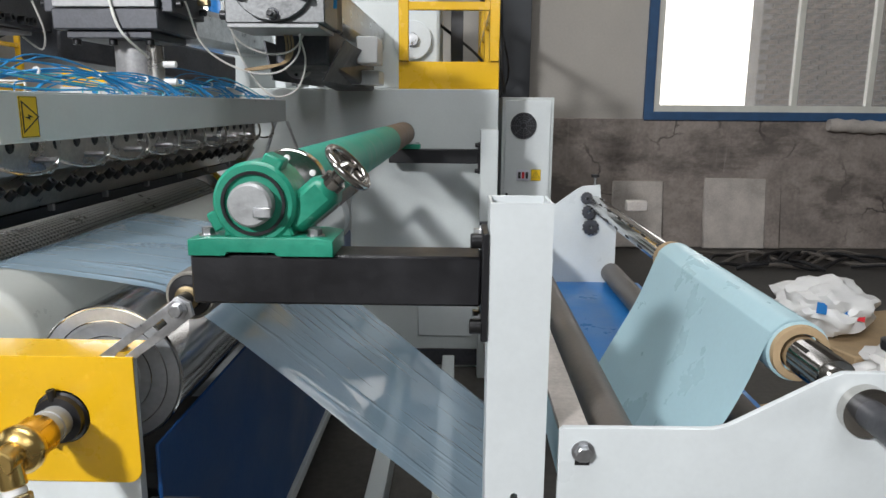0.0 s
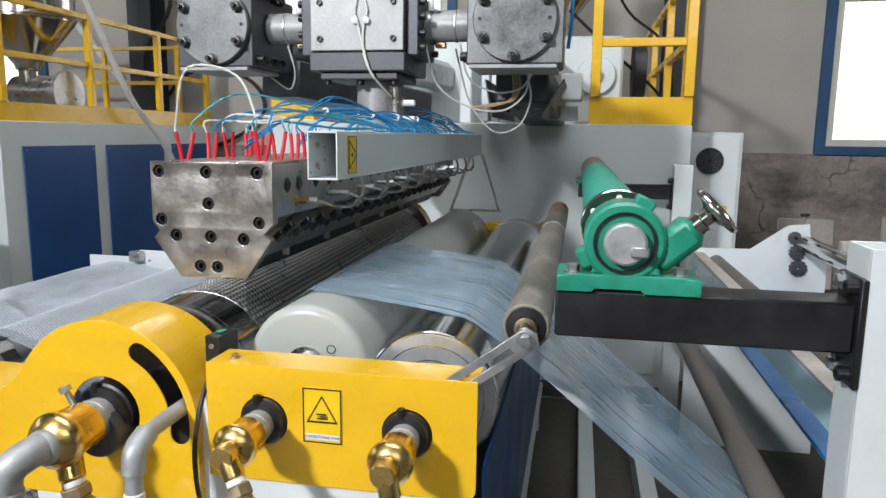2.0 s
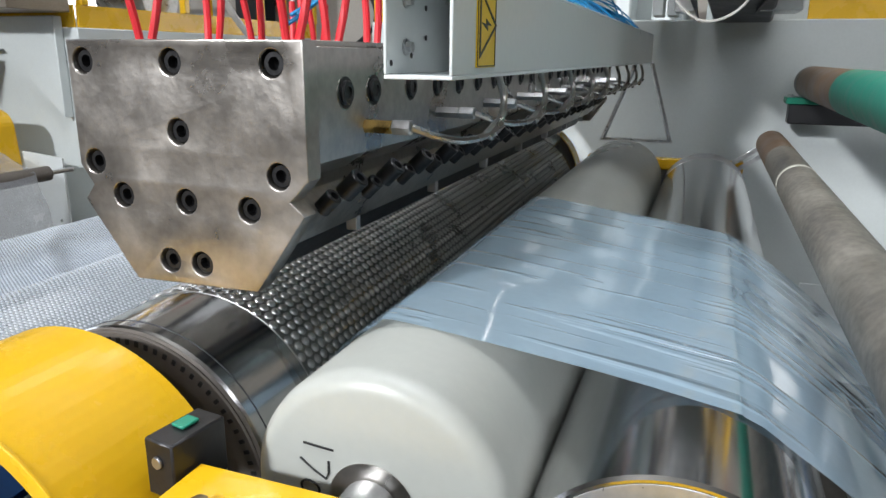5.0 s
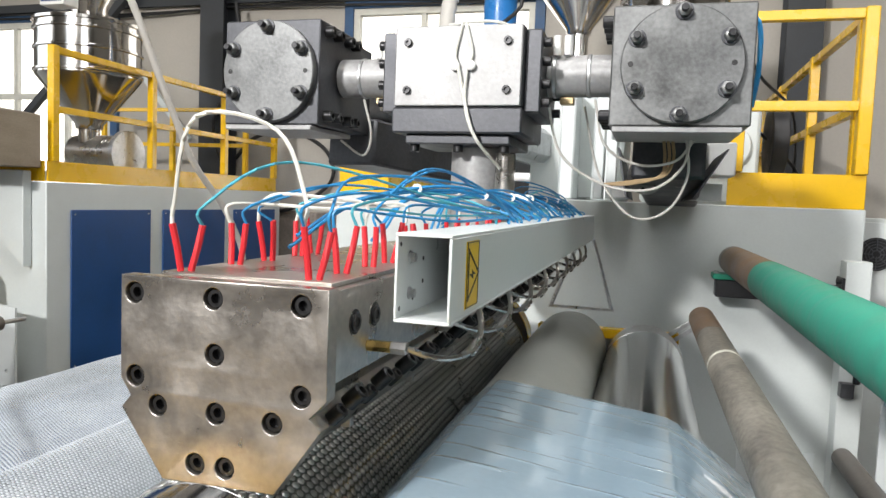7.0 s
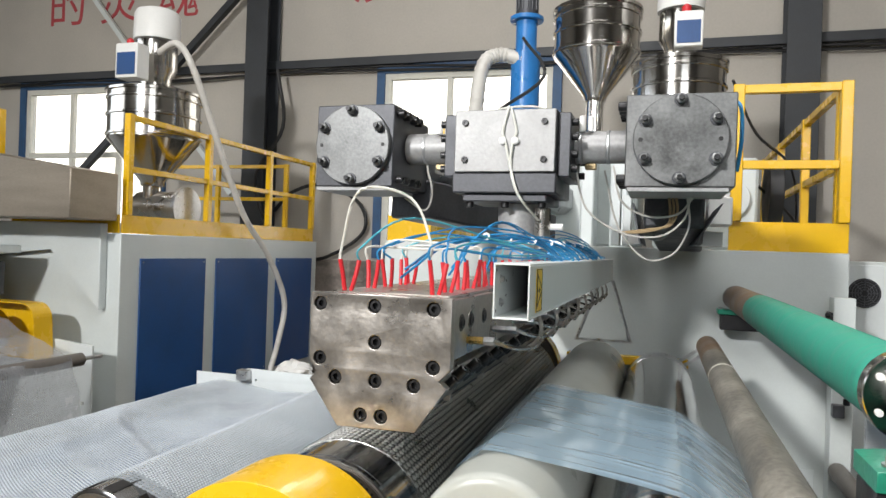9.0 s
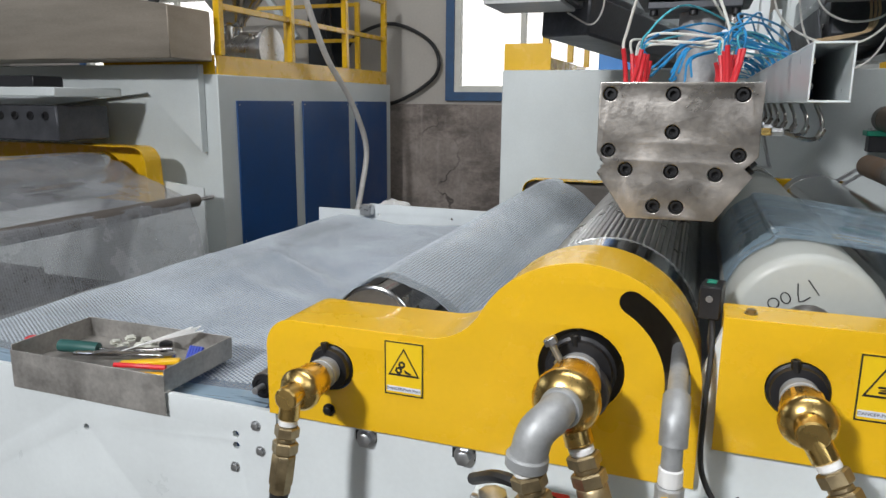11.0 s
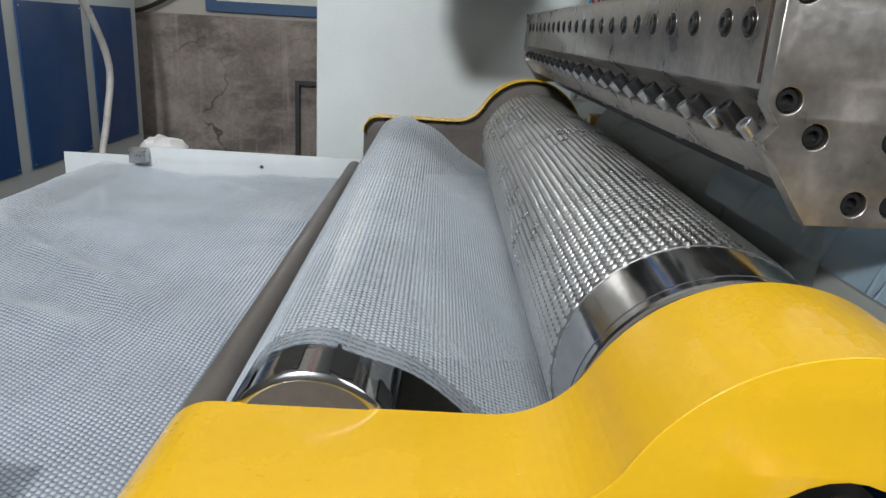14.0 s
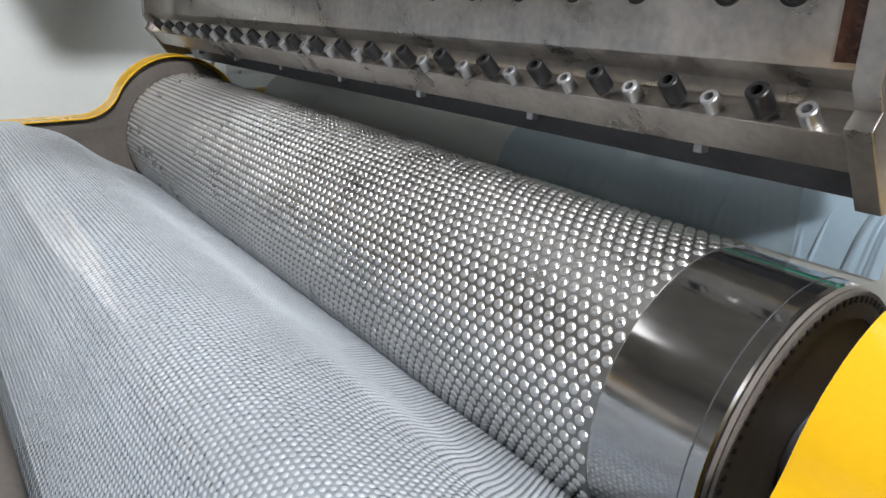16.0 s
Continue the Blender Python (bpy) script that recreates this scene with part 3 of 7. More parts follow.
for k, (z, yy) in enumerate(((3.72, 7.93), (3.69, 7.91))):
    pts = [(X0 + 1 + i * 1.5, yy, z + 0.03 * math.sin(i * 2.1 + k)) for i in range(12)]
    solid("wall_cable", tube(pts, 0.014, 6, 3), M_CABLEK, "black cable sagging along the wall rail", "cable")
# Red lettering on the upper wall.
for ch, x in (("的", -8.85), ("灵", -7.95), ("魂", -7.0), ("质", -4.13), ("量", -3.05), ("是", -2.0), ("企", -0.8), ("业", 1.6)):
    solid("wall_letter", moved(text_mesh(ch, 0.68, 0.002), Matrix.Translation((x, YB - 0.004, 4.80))), M_REDPAINT, "faded red painted character on the upper wall", "lettering", group="wall slogan")

# Boards, rubble and cables at the foot of the back wall.
solid("plaster_board", moved(box(-0.34, 0.34, -0.03, 0.03, 0, 0.78, 0.012), pose(2.93, 7.86, 0.01, -8, 0, 1)), M_DIRT, "dirty pale board leaning on the cement wall", "board")
solid("plaster_board", moved(box(-0.1, 0.1, -0.02, 0.02, 0, 0.72, 0.01), pose(3.34, 7.87, 0.01, -8, 0, 0)), M_CONC, "narrow dark board leaning on the cement wall", "board")
solid("plaster_board", moved(box(-0.28, 0.28, -0.03, 0.03, 0, 0.74, 0.012), pose(1.86, 7.86, 0.01, -8, 0, 0)), M_DIRT, "dirty pale board leaning on the cement wall", "board")
solid("wooden_post", bar((5.0, 7.8, 0.02), (4.6, 7.85, 0.8), 0.12, 0.1), M_CARD, "brown timber offcut leaning on the wall", "timber")
solid("pipe_insulation", tube([(3.85, 7.9, 1.37), (4.4, 7.9, 1.35), (5.2, 7.9, 1.36)], 0.07, 12, 6, wave=0.12), M_DIRT, "ribbed dusty hose along the window sill", "hose")
for k in range(7):
    a = k * 1.7
    pts = [(2.6 + k * 0.22 + 0.5 * math.cos(a + i * 0.7), 7.1 + 0.35 * math.sin(a * 1.3 + i * 0.9), 0.03 + 0.05 * (i % 2)) for i in range(9)]
    solid("floor_cable", tube(pts, 0.018, 6, 4), M_CABLEK if k % 3 else M_BROWNROLL, "dusty cable coiled on the floor by the wall", "cable")
solid("steel_stand", plate([(-3.22, 0.0), (-2.9, 0.0), (-2.9, 0.85), (-3.22, 0.85)], [[(-3.18, 0.04), (-2.94, 0.04), (-2.94, 0.81), (-3.18, 0.81)]], 7.86, 7.92), M_STEELCOL, "dark steel frame leaning on the cement wall", "frame")


# ---- extruder behind the rolls ----
def sign(parent, m, w, h, figure, words=""):
    """A yellow warning label: black border, triangle and figure; placed by m, facing -y."""
    plate_ob = part("warning_sign", moved(box(-w / 2, w / 2, -0.0012, 0, -h / 2, h / 2, 0), m), M_PAPER, parent, "yellow warning label with black triangle")
    b = 0.016 * h / 0.124 * 0.25
    fr = plate([(-w / 2 + 0.001, -h / 2 + 0.001), (w / 2 - 0.001, -h / 2 + 0.001), (w / 2 - 0.001, h / 2 - 0.001), (-w / 2 + 0.001, h / 2 - 0.001)],
               [[(-w / 2 + b, -h / 2 + b), (w / 2 - b, -h / 2 + b), (w / 2 - b, h / 2 - b), (-w / 2 + b, h / 2 - b)]], -0.0020, -0.0013)
    part("border", moved(fr, m), M_INK, plate_ob)
    s, zc = w * 0.40, (h * 0.08 if words else 0)
    tri = lambda r: [(-r, zc - r * 0.72), (r, zc - r * 0.72), (0, zc + r * 1.02)]
    part("triangle", moved(plate(tri(s), [tri(s * 0.84)], -0.0020, -0.0013), m), M_INK, plate_ob)
    if figure == "gears":
        bms = [plate([(cx + r * (1.18 if (i // 2) % 2 else 1) * math.cos(i * math.pi / 14), cz + r * (1.18 if (i // 2) % 2 else 1) * math.sin(i * math.pi / 14)) for i in range(28)], [ring(cx, cz, r * 0.45, n=12)], -0.0020, -0.0013)
               for cx, cz, r in ((-s * 0.12, zc - s * 0.02, s * 0.2), (-s * 0.32, zc - s * 0.38, s * 0.2))]
        bms.append(prism([(s * 0.02, zc - s * 0.3), (s * 0.3, zc - s * 0.45), (s * 0.5, zc - s * 0.5), (s * 0.42, zc - s * 0.6), (s * 0.1, zc - s * 0.52)], -0.0020, -0.0013))
        part("figure", moved(join(bms), m), M_INK, plate_ob)
    elif figure == "pinch":
        bms = [prism([*ring(-s * 0.30, zc - s * 0.18, s * 0.055, 90, 270, 6), *ring(s * 0.24, zc - s * 0.18, s * 0.055, -90, 90, 6)], -0.0020, -0.0013),
               prism([*ring(-s * 0.26, zc - s * 0.44, s * 0.055, 90, 270, 6), *ring(s * 0.30, zc - s * 0.44, s * 0.055, -90, 90, 6)], -0.0020, -0.0013),
               prism([(-s * 0.30, zc - s * 0.33), (-s * 0.05, zc - s * 0.27), (s * 0.36, zc - s * 0.27), (s * 0.38, zc - s * 0.35), (0.0, zc - s * 0.36)], -0.0020, -0.0013)]
        part("figure", moved(join(bms), m), M_INK, plate_ob)
    else:
        bolt_fig = [(0.02 * s, zc + s * 0.42), (-0.16 * s, zc - s * 0.12), (0.0, zc - s * 0.06), (-0.04 * s, zc - s * 0.55), (0.18 * s, zc + s * 0.08), (0.03 * s, zc + s * 0.02)]
        part("figure", moved(prism(bolt_fig, -0.0020, -0.0013), m), M_INK, plate_ob)
    if words:
        part("caption", moved(box(-w * 0.43, w * 0.43, -0.0018, -0.0013, -h * 0.43, -h * 0.33, 0), m), M_LABELW, plate_ob)
        part("lettering", moved(text_mesh(words, w * 0.098, 0.0002), m @ Matrix.Translation((0, -0.0021, -h * 0.38))), M_INK, plate_ob)
    return plate_ob


ext = thing("extruder_cabinet", (-1.1, 5.7, 0), "pale grey steel extruder cabinet behind the rolls", "machine")
part("body", box(-2.375, 0.10, 4.12, 7.3, 0, 1.635, 0.006), M_GREY, ext)
part("plinth", box(-2.3, 0.05, 4.105, 4.12, 0.02, 0.12, 0.002), M_DARK, ext)
part("side_panel", box(-0.35, -0.03, 4.112, 4.12, 0.2, 0.55, 0.002), M_WHITE, ext)
part("toe_board", box(-0.46, 0.10, 4.15, 4.162, 1.635, 1.785, 0.002), M_YELLOW, ext)
part("toe_board", box(0.09, 0.102, 4.164, 7.2, 1.637, 1.785, 0.002), M_YELLOW, ext)
part("toe_board", box(-2.375, -2.1, 4.15, 4.162, 1.635, 1.785, 0.002), M_YELLOW, ext)
part("toe_board", box(-2.375, -2.363, 4.164, 7.2, 1.637, 1.785, 0.002), M_YELLOW, ext)


def rail_run(parent, posts, z0, mid, top, w=0.05):
    for p in posts:
        part("post", box(p[0] - w / 2, p[0] + w / 2, p[1] - w / 2, p[1] + w / 2, z0, top, 0.004), M_YELLOW, parent)
    for a, b in zip(posts, posts[1:]):
        d = (Vector((*b, 0)) - Vector((*a, 0))).normalized() * w / 2
        for z in (mid, top - w / 2):
            part("rail", bar((a[0] + d.x, a[1] + d.y, z), (b[0] - d.x, b[1] - d.y, z), w * 0.8, w * 0.8, bev=0.003), M_YELLOW, parent)


rail_run(ext, [(-0.43, 4.156), (0.072, 4.156)], 1.786, 2.08, 2.50, 0.055)
rail_run(ext, [(0.072, 4.25), (0.072, 5.2), (0.072, 6.2), (0.072, 7.1)], 1.786, 2.08, 2.50, 0.05)
rail_run(ext, [(-2.35, 5.2), (-2.35, 6.2), (-2.35, 7.1)], 1.786, 2.08, 2.50, 0.05)

# Far guard and bracket plate on the cabinet's face.
cab = thing("electric_cabinet", (0.36, 4.9, 0), "pale grey electric cabinet with fan grille and switch", "cabinet")
part("body", box(0.15, 0.475, 4.62, 5.4, 0, 1.60, 0.005), M_GREY, cab)
part("door", box(0.17, 0.455, 4.605, 4.618, 0.1, 1.58, 0.003), M_WHITE, cab)
fan = part("fan", cyl((0.285, 4.604, 1.425), (0.285, 4.596, 1.425), 0.082, 32), M_BLACK, cab, "black round fan grille")
for k in range(5):
    r = 0.018 + k * 0.014
    part("grille_ring", plate(ring(0.285, 1.425, r + 0.003), [ring(0.285, 1.425, r)], 4.592, 4.595), M_DARK, fan)
for k in range(8):
    a = radians(k * 45)
    part("spoke", bar((0.285 + 0.015 * math.cos(a), 4.591, 1.425 + 0.015 * math.sin(a)), (0.285 + 0.08 * math.cos(a), 4.591, 1.425 + 0.08 * math.sin(a)), 0.003, 0.004), M_DARK, fan)
sw = part("switch_box", box(0.25, 0.33, 4.59, 4.604, 1.08, 1.15, 0.003), M_LABELW, cab, "grey breaker box with red and black switches")
for k in range(3):
    part("switch", box(0.258 + k * 0.024, 0.274 + k * 0.024, 4.583, 4.589, 1.095, 1.135, 0.001), M_RED if k == 1 else M_INK, sw)
sign(cab, pose(0.372, 4.604, 1.115), 0.062, 0.072, "bolt")
part("handle", box(0.182, 0.195, 4.585, 4.604, 0.85, 1.0, 0.003), M_BLACK, cab)


def hopper(name, x, y, z, label, cap=True, s=1.0):
    """A stainless material hopper with cone, clamp rings, vacuum loader, white motor cap and control box."""
    h = thing(name, (x, y, z), label, "hopper")
    part("throat", cyl((x, y, z - 0.30 * s), (x, y, z), 0.06 * s, 24), M_INOX, h)
    part("cone", lathe((x, y, z), (x, y, z + 1), [(0, 0.075 * s), (0.03 * s, 0.08 * s), (0.30 * s, 0.29 * s), (0.31 * s, 0.295 * s)], 40), M_INOX, h)
    part("drum", lathe((x, y, z + 0.31 * s), (x, y, z + 2), [(0, 0.295 * s), (0.3 * s, 0.295 * s)], 40), M_INOX, h)
    for k in (0.32, 0.45, 0.56):
        part("clamp_ring", lathe((x, y, z + k * s), (x, y, z + 2), [(0, 0.296 * s), (0.006, 0.306 * s), (0.02, 0.306 * s), (0.026, 0.296 * s)], 40), M_INOX, h)
    part("lid", lathe((x, y, z + 0.61 * s), (x, y, z + 2), [(0, 0.31 * s), (0.02, 0.31 * s), (0.05 * s, 0.2 * s), (0.06 * s, 0.12 * s)], 40), M_INOX, h)
    part("loader", lathe((x, y, z + 0.67 * s), (x, y, z + 2), [(0, 0.10 * s), (0.06 * s, 0.10 * s), (0.12 * s, 0.135 * s), (0.30 * s, 0.135 * s)], 32), M_INOX, h)
    if cap:
        part("motor_cap", lathe((x, y, z + 0.98 * s), (x, y, z + 2), [(0, 0.15 * s), (0.04, 0.152 * s), (0.17 * s, 0.148 * s), (0.2 * s, 0.135 * s), (0.215 * s, 0.1 * s)], 32), M_PLASTICW, h, "white plastic motor cap")
    cb = part("control_box", box(x - 0.04 * s, x + 0.13 * s, y - 0.33 * s, y - 0.22 * s, z + 0.66 * s, z + 0.88 * s, 0.006), M_PLASTICW, h, "white control box with dark keypad")
    part("keypad", box(x - 0.025 * s, x + 0.115 * s, y - 0.335 * s, y - 0.331 * s, z + 0.68 * s, z + 0.82 * s, 0.001), M_BLUE, cb)
    part("warning_lamp", lathe((x + 0.03 * s, y - 0.28 * s, z + 0.88 * s), (x + 0.03 * s, y - 0.28 * s, z + 3), [(0, 0.03), (0.04, 0.028), (0.055, 0.01)], 16), M_RED, cb)
    return h


hopper("material_hopper", -1.27, 5.2, 2.66, "mirror-polished stainless hopper on the extruder", cap=False)
hopper("material_hopper", -0.72, 5.0, 2.22, "stainless hopper with white loader cap behind the filter block", s=0.98)
mix = thing("mixer_drive", (-1.77, 5.2, 2.6), "bright blue mixer tube with motor on top", "mixer")
part("tube", cyl((-1.77, 5.2, 2.05), (-1.77, 5.2, 3.02), 0.105, 28), M_BLUECYL, mix)
part("neck", cyl((-1.77, 5.2, 3.02), (-1.77, 5.2, 3.25), 0.075, 28), M_BLUECYL, mix)
part("flange", cyl((-1.77, 5.2, 3.25), (-1.77, 5.2, 3.28), 0.12, 28), M_BLUECYL, mix)
part("motor", cyl((-1.77, 5.2, 3.28), (-1.77, 5.2, 3.62), 0.075, 28), M_DARK, mix)
for k in range(14):
    a = k * math.pi / 7
    part("cooling_fin", bar((-1.77 + 0.08 * math.cos(a), 5.2 + 0.08 * math.sin(a), 3.32), (-1.77 + 0.08 * math.cos(a), 5.2 + 0.08 * math.sin(a), 3.55), 0.006, 0.014), M_DARK, mix)
part("inlet", tube([(-1.77, 5.15, 2.96), (-1.95, 5.12, 3.0), (-2.05, 5.05, 2.9), (-2.08, 5.0, 2.55), (-2.1, 4.95, 2.2)], 0.05, 12, 10, wave=0.07), M_HOSE, mix, "ribbed white suction hose")
part("cable", tube([(-1.77, 5.08, 3.1), (-1.6, 5.0, 2.8), (-1.95, 4.9, 2.5), (-2.05, 4.9, 2.2)], 0.012, 6), M_CABLEK, mix)
part("foot", box(-1.95, -1.6, 5.02, 5.38, 1.64, 2.05, 0.005), M_BLUECYL, mix)

# Gearboxes and barrel parts on the platform.
gb = thing("gearbox", (-0.55, 5.2, 1.64), "pale grey gearbox with cover and shaft on the platform", "gearbox")
part("housing", box(-0.85, -0.25, 4.75, 5.6, 1.64, 2.2, 0.02), M_GREY, gb)
part("cover", cyl((-0.42, 4.748, 1.95), (-0.42, 4.70, 1.95), 0.12, 28), M_WHITE, gb)
part("shaft_end", cyl((-0.42, 4.70, 1.95), (-0.42, 4.66, 1.95), 0.04, 20), M_ZINC, gb)
part("pulley", cyl((-0.18, 5.0, 2.0), (-0.1, 5.0, 2.0), 0.2, 28), M_BLACK, gb)
gb2 = thing("gearbox", (-1.35, 5.6, 1.64), "pale grey gearbox housing on the platform", "gearbox")
part("housing", box(-1.7, -0.95, 4.9, 6.4, 1.64, 2.25, 0.02), M_GREY, gb2)
part("rib", box(-1.1, -1.0, 4.6, 4.898, 1.64, 2.35, 0.01), M_WHITE, gb2)
part("rib", box(-1.28, -1.2, 4.6, 4.898, 1.64, 2.25, 0.01), M_WHITE, gb2)

# ---- filter blocks and distributor over the die ----
head = thing("melt_distributor", (-1.3, 2.7, 1.5), "dark steel melt distributor with two filter blocks and silver pipes", "machine head")
FY = 2.57
cx, bx0, bx1 = -1.32, -1.497, -1.14
part("centre_block", box(bx0, bx1, FY + 0.012, FY + 0.34, 1.862, 2.078, 0.004), M_DARK, head)
fp = part("front_plate", box(bx0 + 0.002, bx1 - 0.002, FY - 0.004, FY + 0.012, 1.863, 2.077, 0.003), M_PLATE, head, "scratched bright steel plate")
for x in (-1.457, -1.18):
    for z in (1.905, 2.033):
        socket_bolt(fp, (x, FY - 0.004, z), (0, -1, 0), 0.011, 0.01)
part("lower_block", box(bx0 - 0.004, bx1 + 0.004, FY - 0.002, FY + 0.36, 1.79, 1.86, 0.005), M_DARK, head)
part("base_flange", box(bx0 + 0.03, bx1 - 0.03, FY + 0.02, FY + 0.33, 1.762, 1.789, 0.004), M_DARK, head)
for x in (bx0 + 0.05, bx1 - 0.05, cx):
    socket_bolt(head, (x, FY + 0.05, 1.762), (0, 0, -1), 0.014, 0.02)
for sx, x in ((-1, bx0), (1, bx1)):
    f = part("side_flange", box(min(x, x + sx * 0.045), max(x, x + sx * 0.045), FY + 0.03, FY + 0.33, 1.85, 2.07, 0.004), M_DARK, head)
    for yy in (FY + 0.06, FY + 0.29):
        for z in (1.88, 1.93, 1.99, 2.04):
            socket_bolt(f, (x + sx * 0.045, yy, z), (sx, 0, 0), 0.013, 0.022)
    blk0, blk1 = ((-2.045, -1.73) if sx < 0 else (-0.915, -0.573))
    q = blk1 if sx < 0 else blk0
    pp = part("pipe", cyl((x + sx * 0.045, FY + 0.18, 1.97), (q, FY + 0.18, 1.97), 0.058, 32), M_PLATE, head, "silver heater-clad pipe")
    for d in (0.02, 0.115):
        xx = x + sx * (0.045 + d)
        part("clamp_band", cyl((xx - 0.006, FY + 0.18, 1.97), (xx + 0.006, FY + 0.18, 1.97), 0.0605, 32), M_ZINC, pp)
    part("clamp_screw", box(min(x + sx * 0.08, x + sx * 0.12), max(x + sx * 0.08, x + sx * 0.12), FY + 0.165, FY + 0.195, 1.89, 1.912, 0.003), M_OLDBRASS, pp)
    for d in (0.07, 0.10):
        part("terminal", cyl((x + sx * d, FY + 0.14, 2.02), (x + sx * d, FY + 0.14, 2.075), 0.011, 12), M_PLASTICW, pp, "white ceramic terminal")
for blk0, blk1, z0, z1 in ((-2.045, -1.735, 1.812, 2.115), (-0.915, -0.573, 1.815, 2.118)):
    mx_, mz = (blk0 + blk1) / 2, (z0 + z1) / 2
    b = part("filter_block", box(blk0, blk1, FY + 0.02, FY + 0.27, z0, z1, 0.004), M_COVER if blk0 > -1.5 else M_DARK, head, "blackened steel filter block")
    part("back_block", box(blk0 + 0.01, blk1 - 0.01, FY + 0.273, FY + 0.44, z0 + 0.01, z1 - 0.01, 0.004), M_DARK, head)
    part("cover_disc", lathe((mx_, FY + 0.019, mz), (mx_, FY - 1, mz), [(0, 0.147), (0.02, 0.147), (0.023, 0.144), (0.0235, 0.01)], 56), M_COVER, b)
    for k in range(6):
        a = radians(90 + k * 60)
        x, z = mx_ + 0.126 * math.cos(a), mz + 0.126 * math.sin(a)
        part("washer", cyl((x, FY - 0.004, z), (x, FY - 0.009, z), 0.022, 20), M_DARK, b)
        st = part("stud", cyl((x, FY - 0.009, z), (x, FY - 0.05, z), 0.009, 12), M_BOLT, b)
        part("nut", lathe((x, FY - 0.009, z), (x, FY - 1, z), [(0, 0.017), (0.02, 0.017), (0.022, 0.014)], 6), M_COVER, b)
    for sx in (-1, 1):
        part("sensor_hole", cyl((mx_ + sx * 0.122, FY - 0.0045, mz), (mx_ + sx * 0.122, FY - 0.0055, mz), 0.007, 14), M_INK, b)
    part("base_plate", box(blk0 + 0.01, blk1 - 0.02, FY + 0.01, FY + 0.3, z0 - 0.016, z0 - 0.002, 0.002), M_PLATE, b)
    inner = blk1 if blk0 < -1.5 else blk0
    for yy in (FY + 0.06, FY + 0.12, FY + 0.2, FY + 0.25):
        for z in (z0 + 0.03, z1 - 0.03):
            socket_bolt(b, (inner, yy, z), (1 if blk0 < -1.5 else -1, 0, 0), 0.016, 0.028)
part("riser", cyl((-1.29, FY + 0.17, 1.50), (-1.29, FY + 0.17, 1.762), 0.078, 40), M_PLATE, head, "grey heater-clad riser pipe")
rc = part("heater_clamp", cyl((-1.192, FY + 0.09, 1.60), (-1.192, FY + 0.09, 1.745), 0.028, 20), M_STEEL, head, "bright clamp barrel")
for z in (1.62, 1.68):
    part("terminal", cyl((-1.165, FY + 0.09, z), (-1.12, FY + 0.09, z), 0.012, 12), M_PLASTICW, rc)
for dx, s in ((-0.012, -1), (0.014, 1)):
    part("heater_lead", tube([(cx + 0.02 + dx * 0.3, FY - 0.008, 2.085), (cx + 0.02 + dx * 1.8, FY - 0.012, 2.0), (cx + 0.02 + dx, FY - 0.014, 1.965), (cx + 0.03, FY - 0.012, 1.87), (cx + 0.06, FY - 0.01, 1.78), (-1.2, FY + 0.05, 1.70)], 0.0045, 7), M_CABLEW, head, "white braided heater lead")
    part("lead_joint", lathe((cx + 0.02 + s * 0.022, FY - 0.008, 1.968), (cx + 0.02 + s * 0.022, FY - 1, 1.968), [(0, 0.013), (0.01, 0.013), (0.013, 0.008)], 14), M_PLASTICW, head)
part("top_lead", tube([(-1.35, FY + 0.02, 2.083), (-1.28, FY + 0.02, 2.09), (-1.2, FY + 0.02, 2.084), (-1.13, FY + 0.06, 2.05)], 0.004, 6), M_CABLEW, head)
for a, b in (((-1.82, 3.02, 1.80), (-1.45, 4.1, 1.72)), ((-0.75, 3.02, 1.78), (-0.7, 4.1, 1.70))):
    part("barrel_cover", bar(a, b, 0.22, 0.16, bev=0.01), M_DARK, head, "dark barrel cover")
    part("barrel", bar((a[0], 3.0, 1.97), (b[0], 5.0, 1.95), 0.2, 0.2, bev=0.04), M_ZINC, head)
for p, q in (((-0.905, 1.795), (-0.875, 1.64)), ((-0.580, 1.795), (-0.672, 1.64))):
    part("guard_cheek", prism([p, (p[0] + 0.006, p[1]), (q[0] + 0.006, q[1]), q], 3.02, 4.10), M_DARK, head, "dark slanted side plate")
for x, z, r in ((-0.815, 1.715, 0.062), (-0.70, 1.735, 0.055)):
    fl = part("barrel_flange", lathe((x, 3.25, z), (x, 2, z), [(0, r), (0.02, r), (0.022, r * 0.95), (0.022, r * 0.45), (-0.002, r * 0.4)], 32), M_PLATE, head, "bolted grey barrel flange")
    for k in range(6):
        a = radians(20 + 60 * k)
        socket_bolt(fl, (x + r * 0.72 * math.cos(a), 3.228, z + r * 0.72 * math.sin(a)), (0, -1, 0), r * 0.11, 0.008)
for x, z0, z1 in ((-1.02, 1.64, 2.0), (-0.965, 1.64, 1.9)):
    part("heater_cover", box(x - 0.02, x + 0.02, 3.9, 4.05, z0, z1, 0.003), M_WHITE, head, "white upright heater cover")
part("terminal_strip", box(-0.95, -0.88, 3.72, 3.86, 1.645, 1.70, 0.003), M_PLASTICW, head)
part("cooling_fan", box(-0.66, -0.52, 3.72, 3.95, 1.645, 1.715, 0.004), M_WHITE, head, "white blower housing")
part("cooling_fan", box(-0.60, -0.50, 3.5, 3.7, 1.735, 1.86, 0.006), M_PLASTICW, head, "white blower housing")
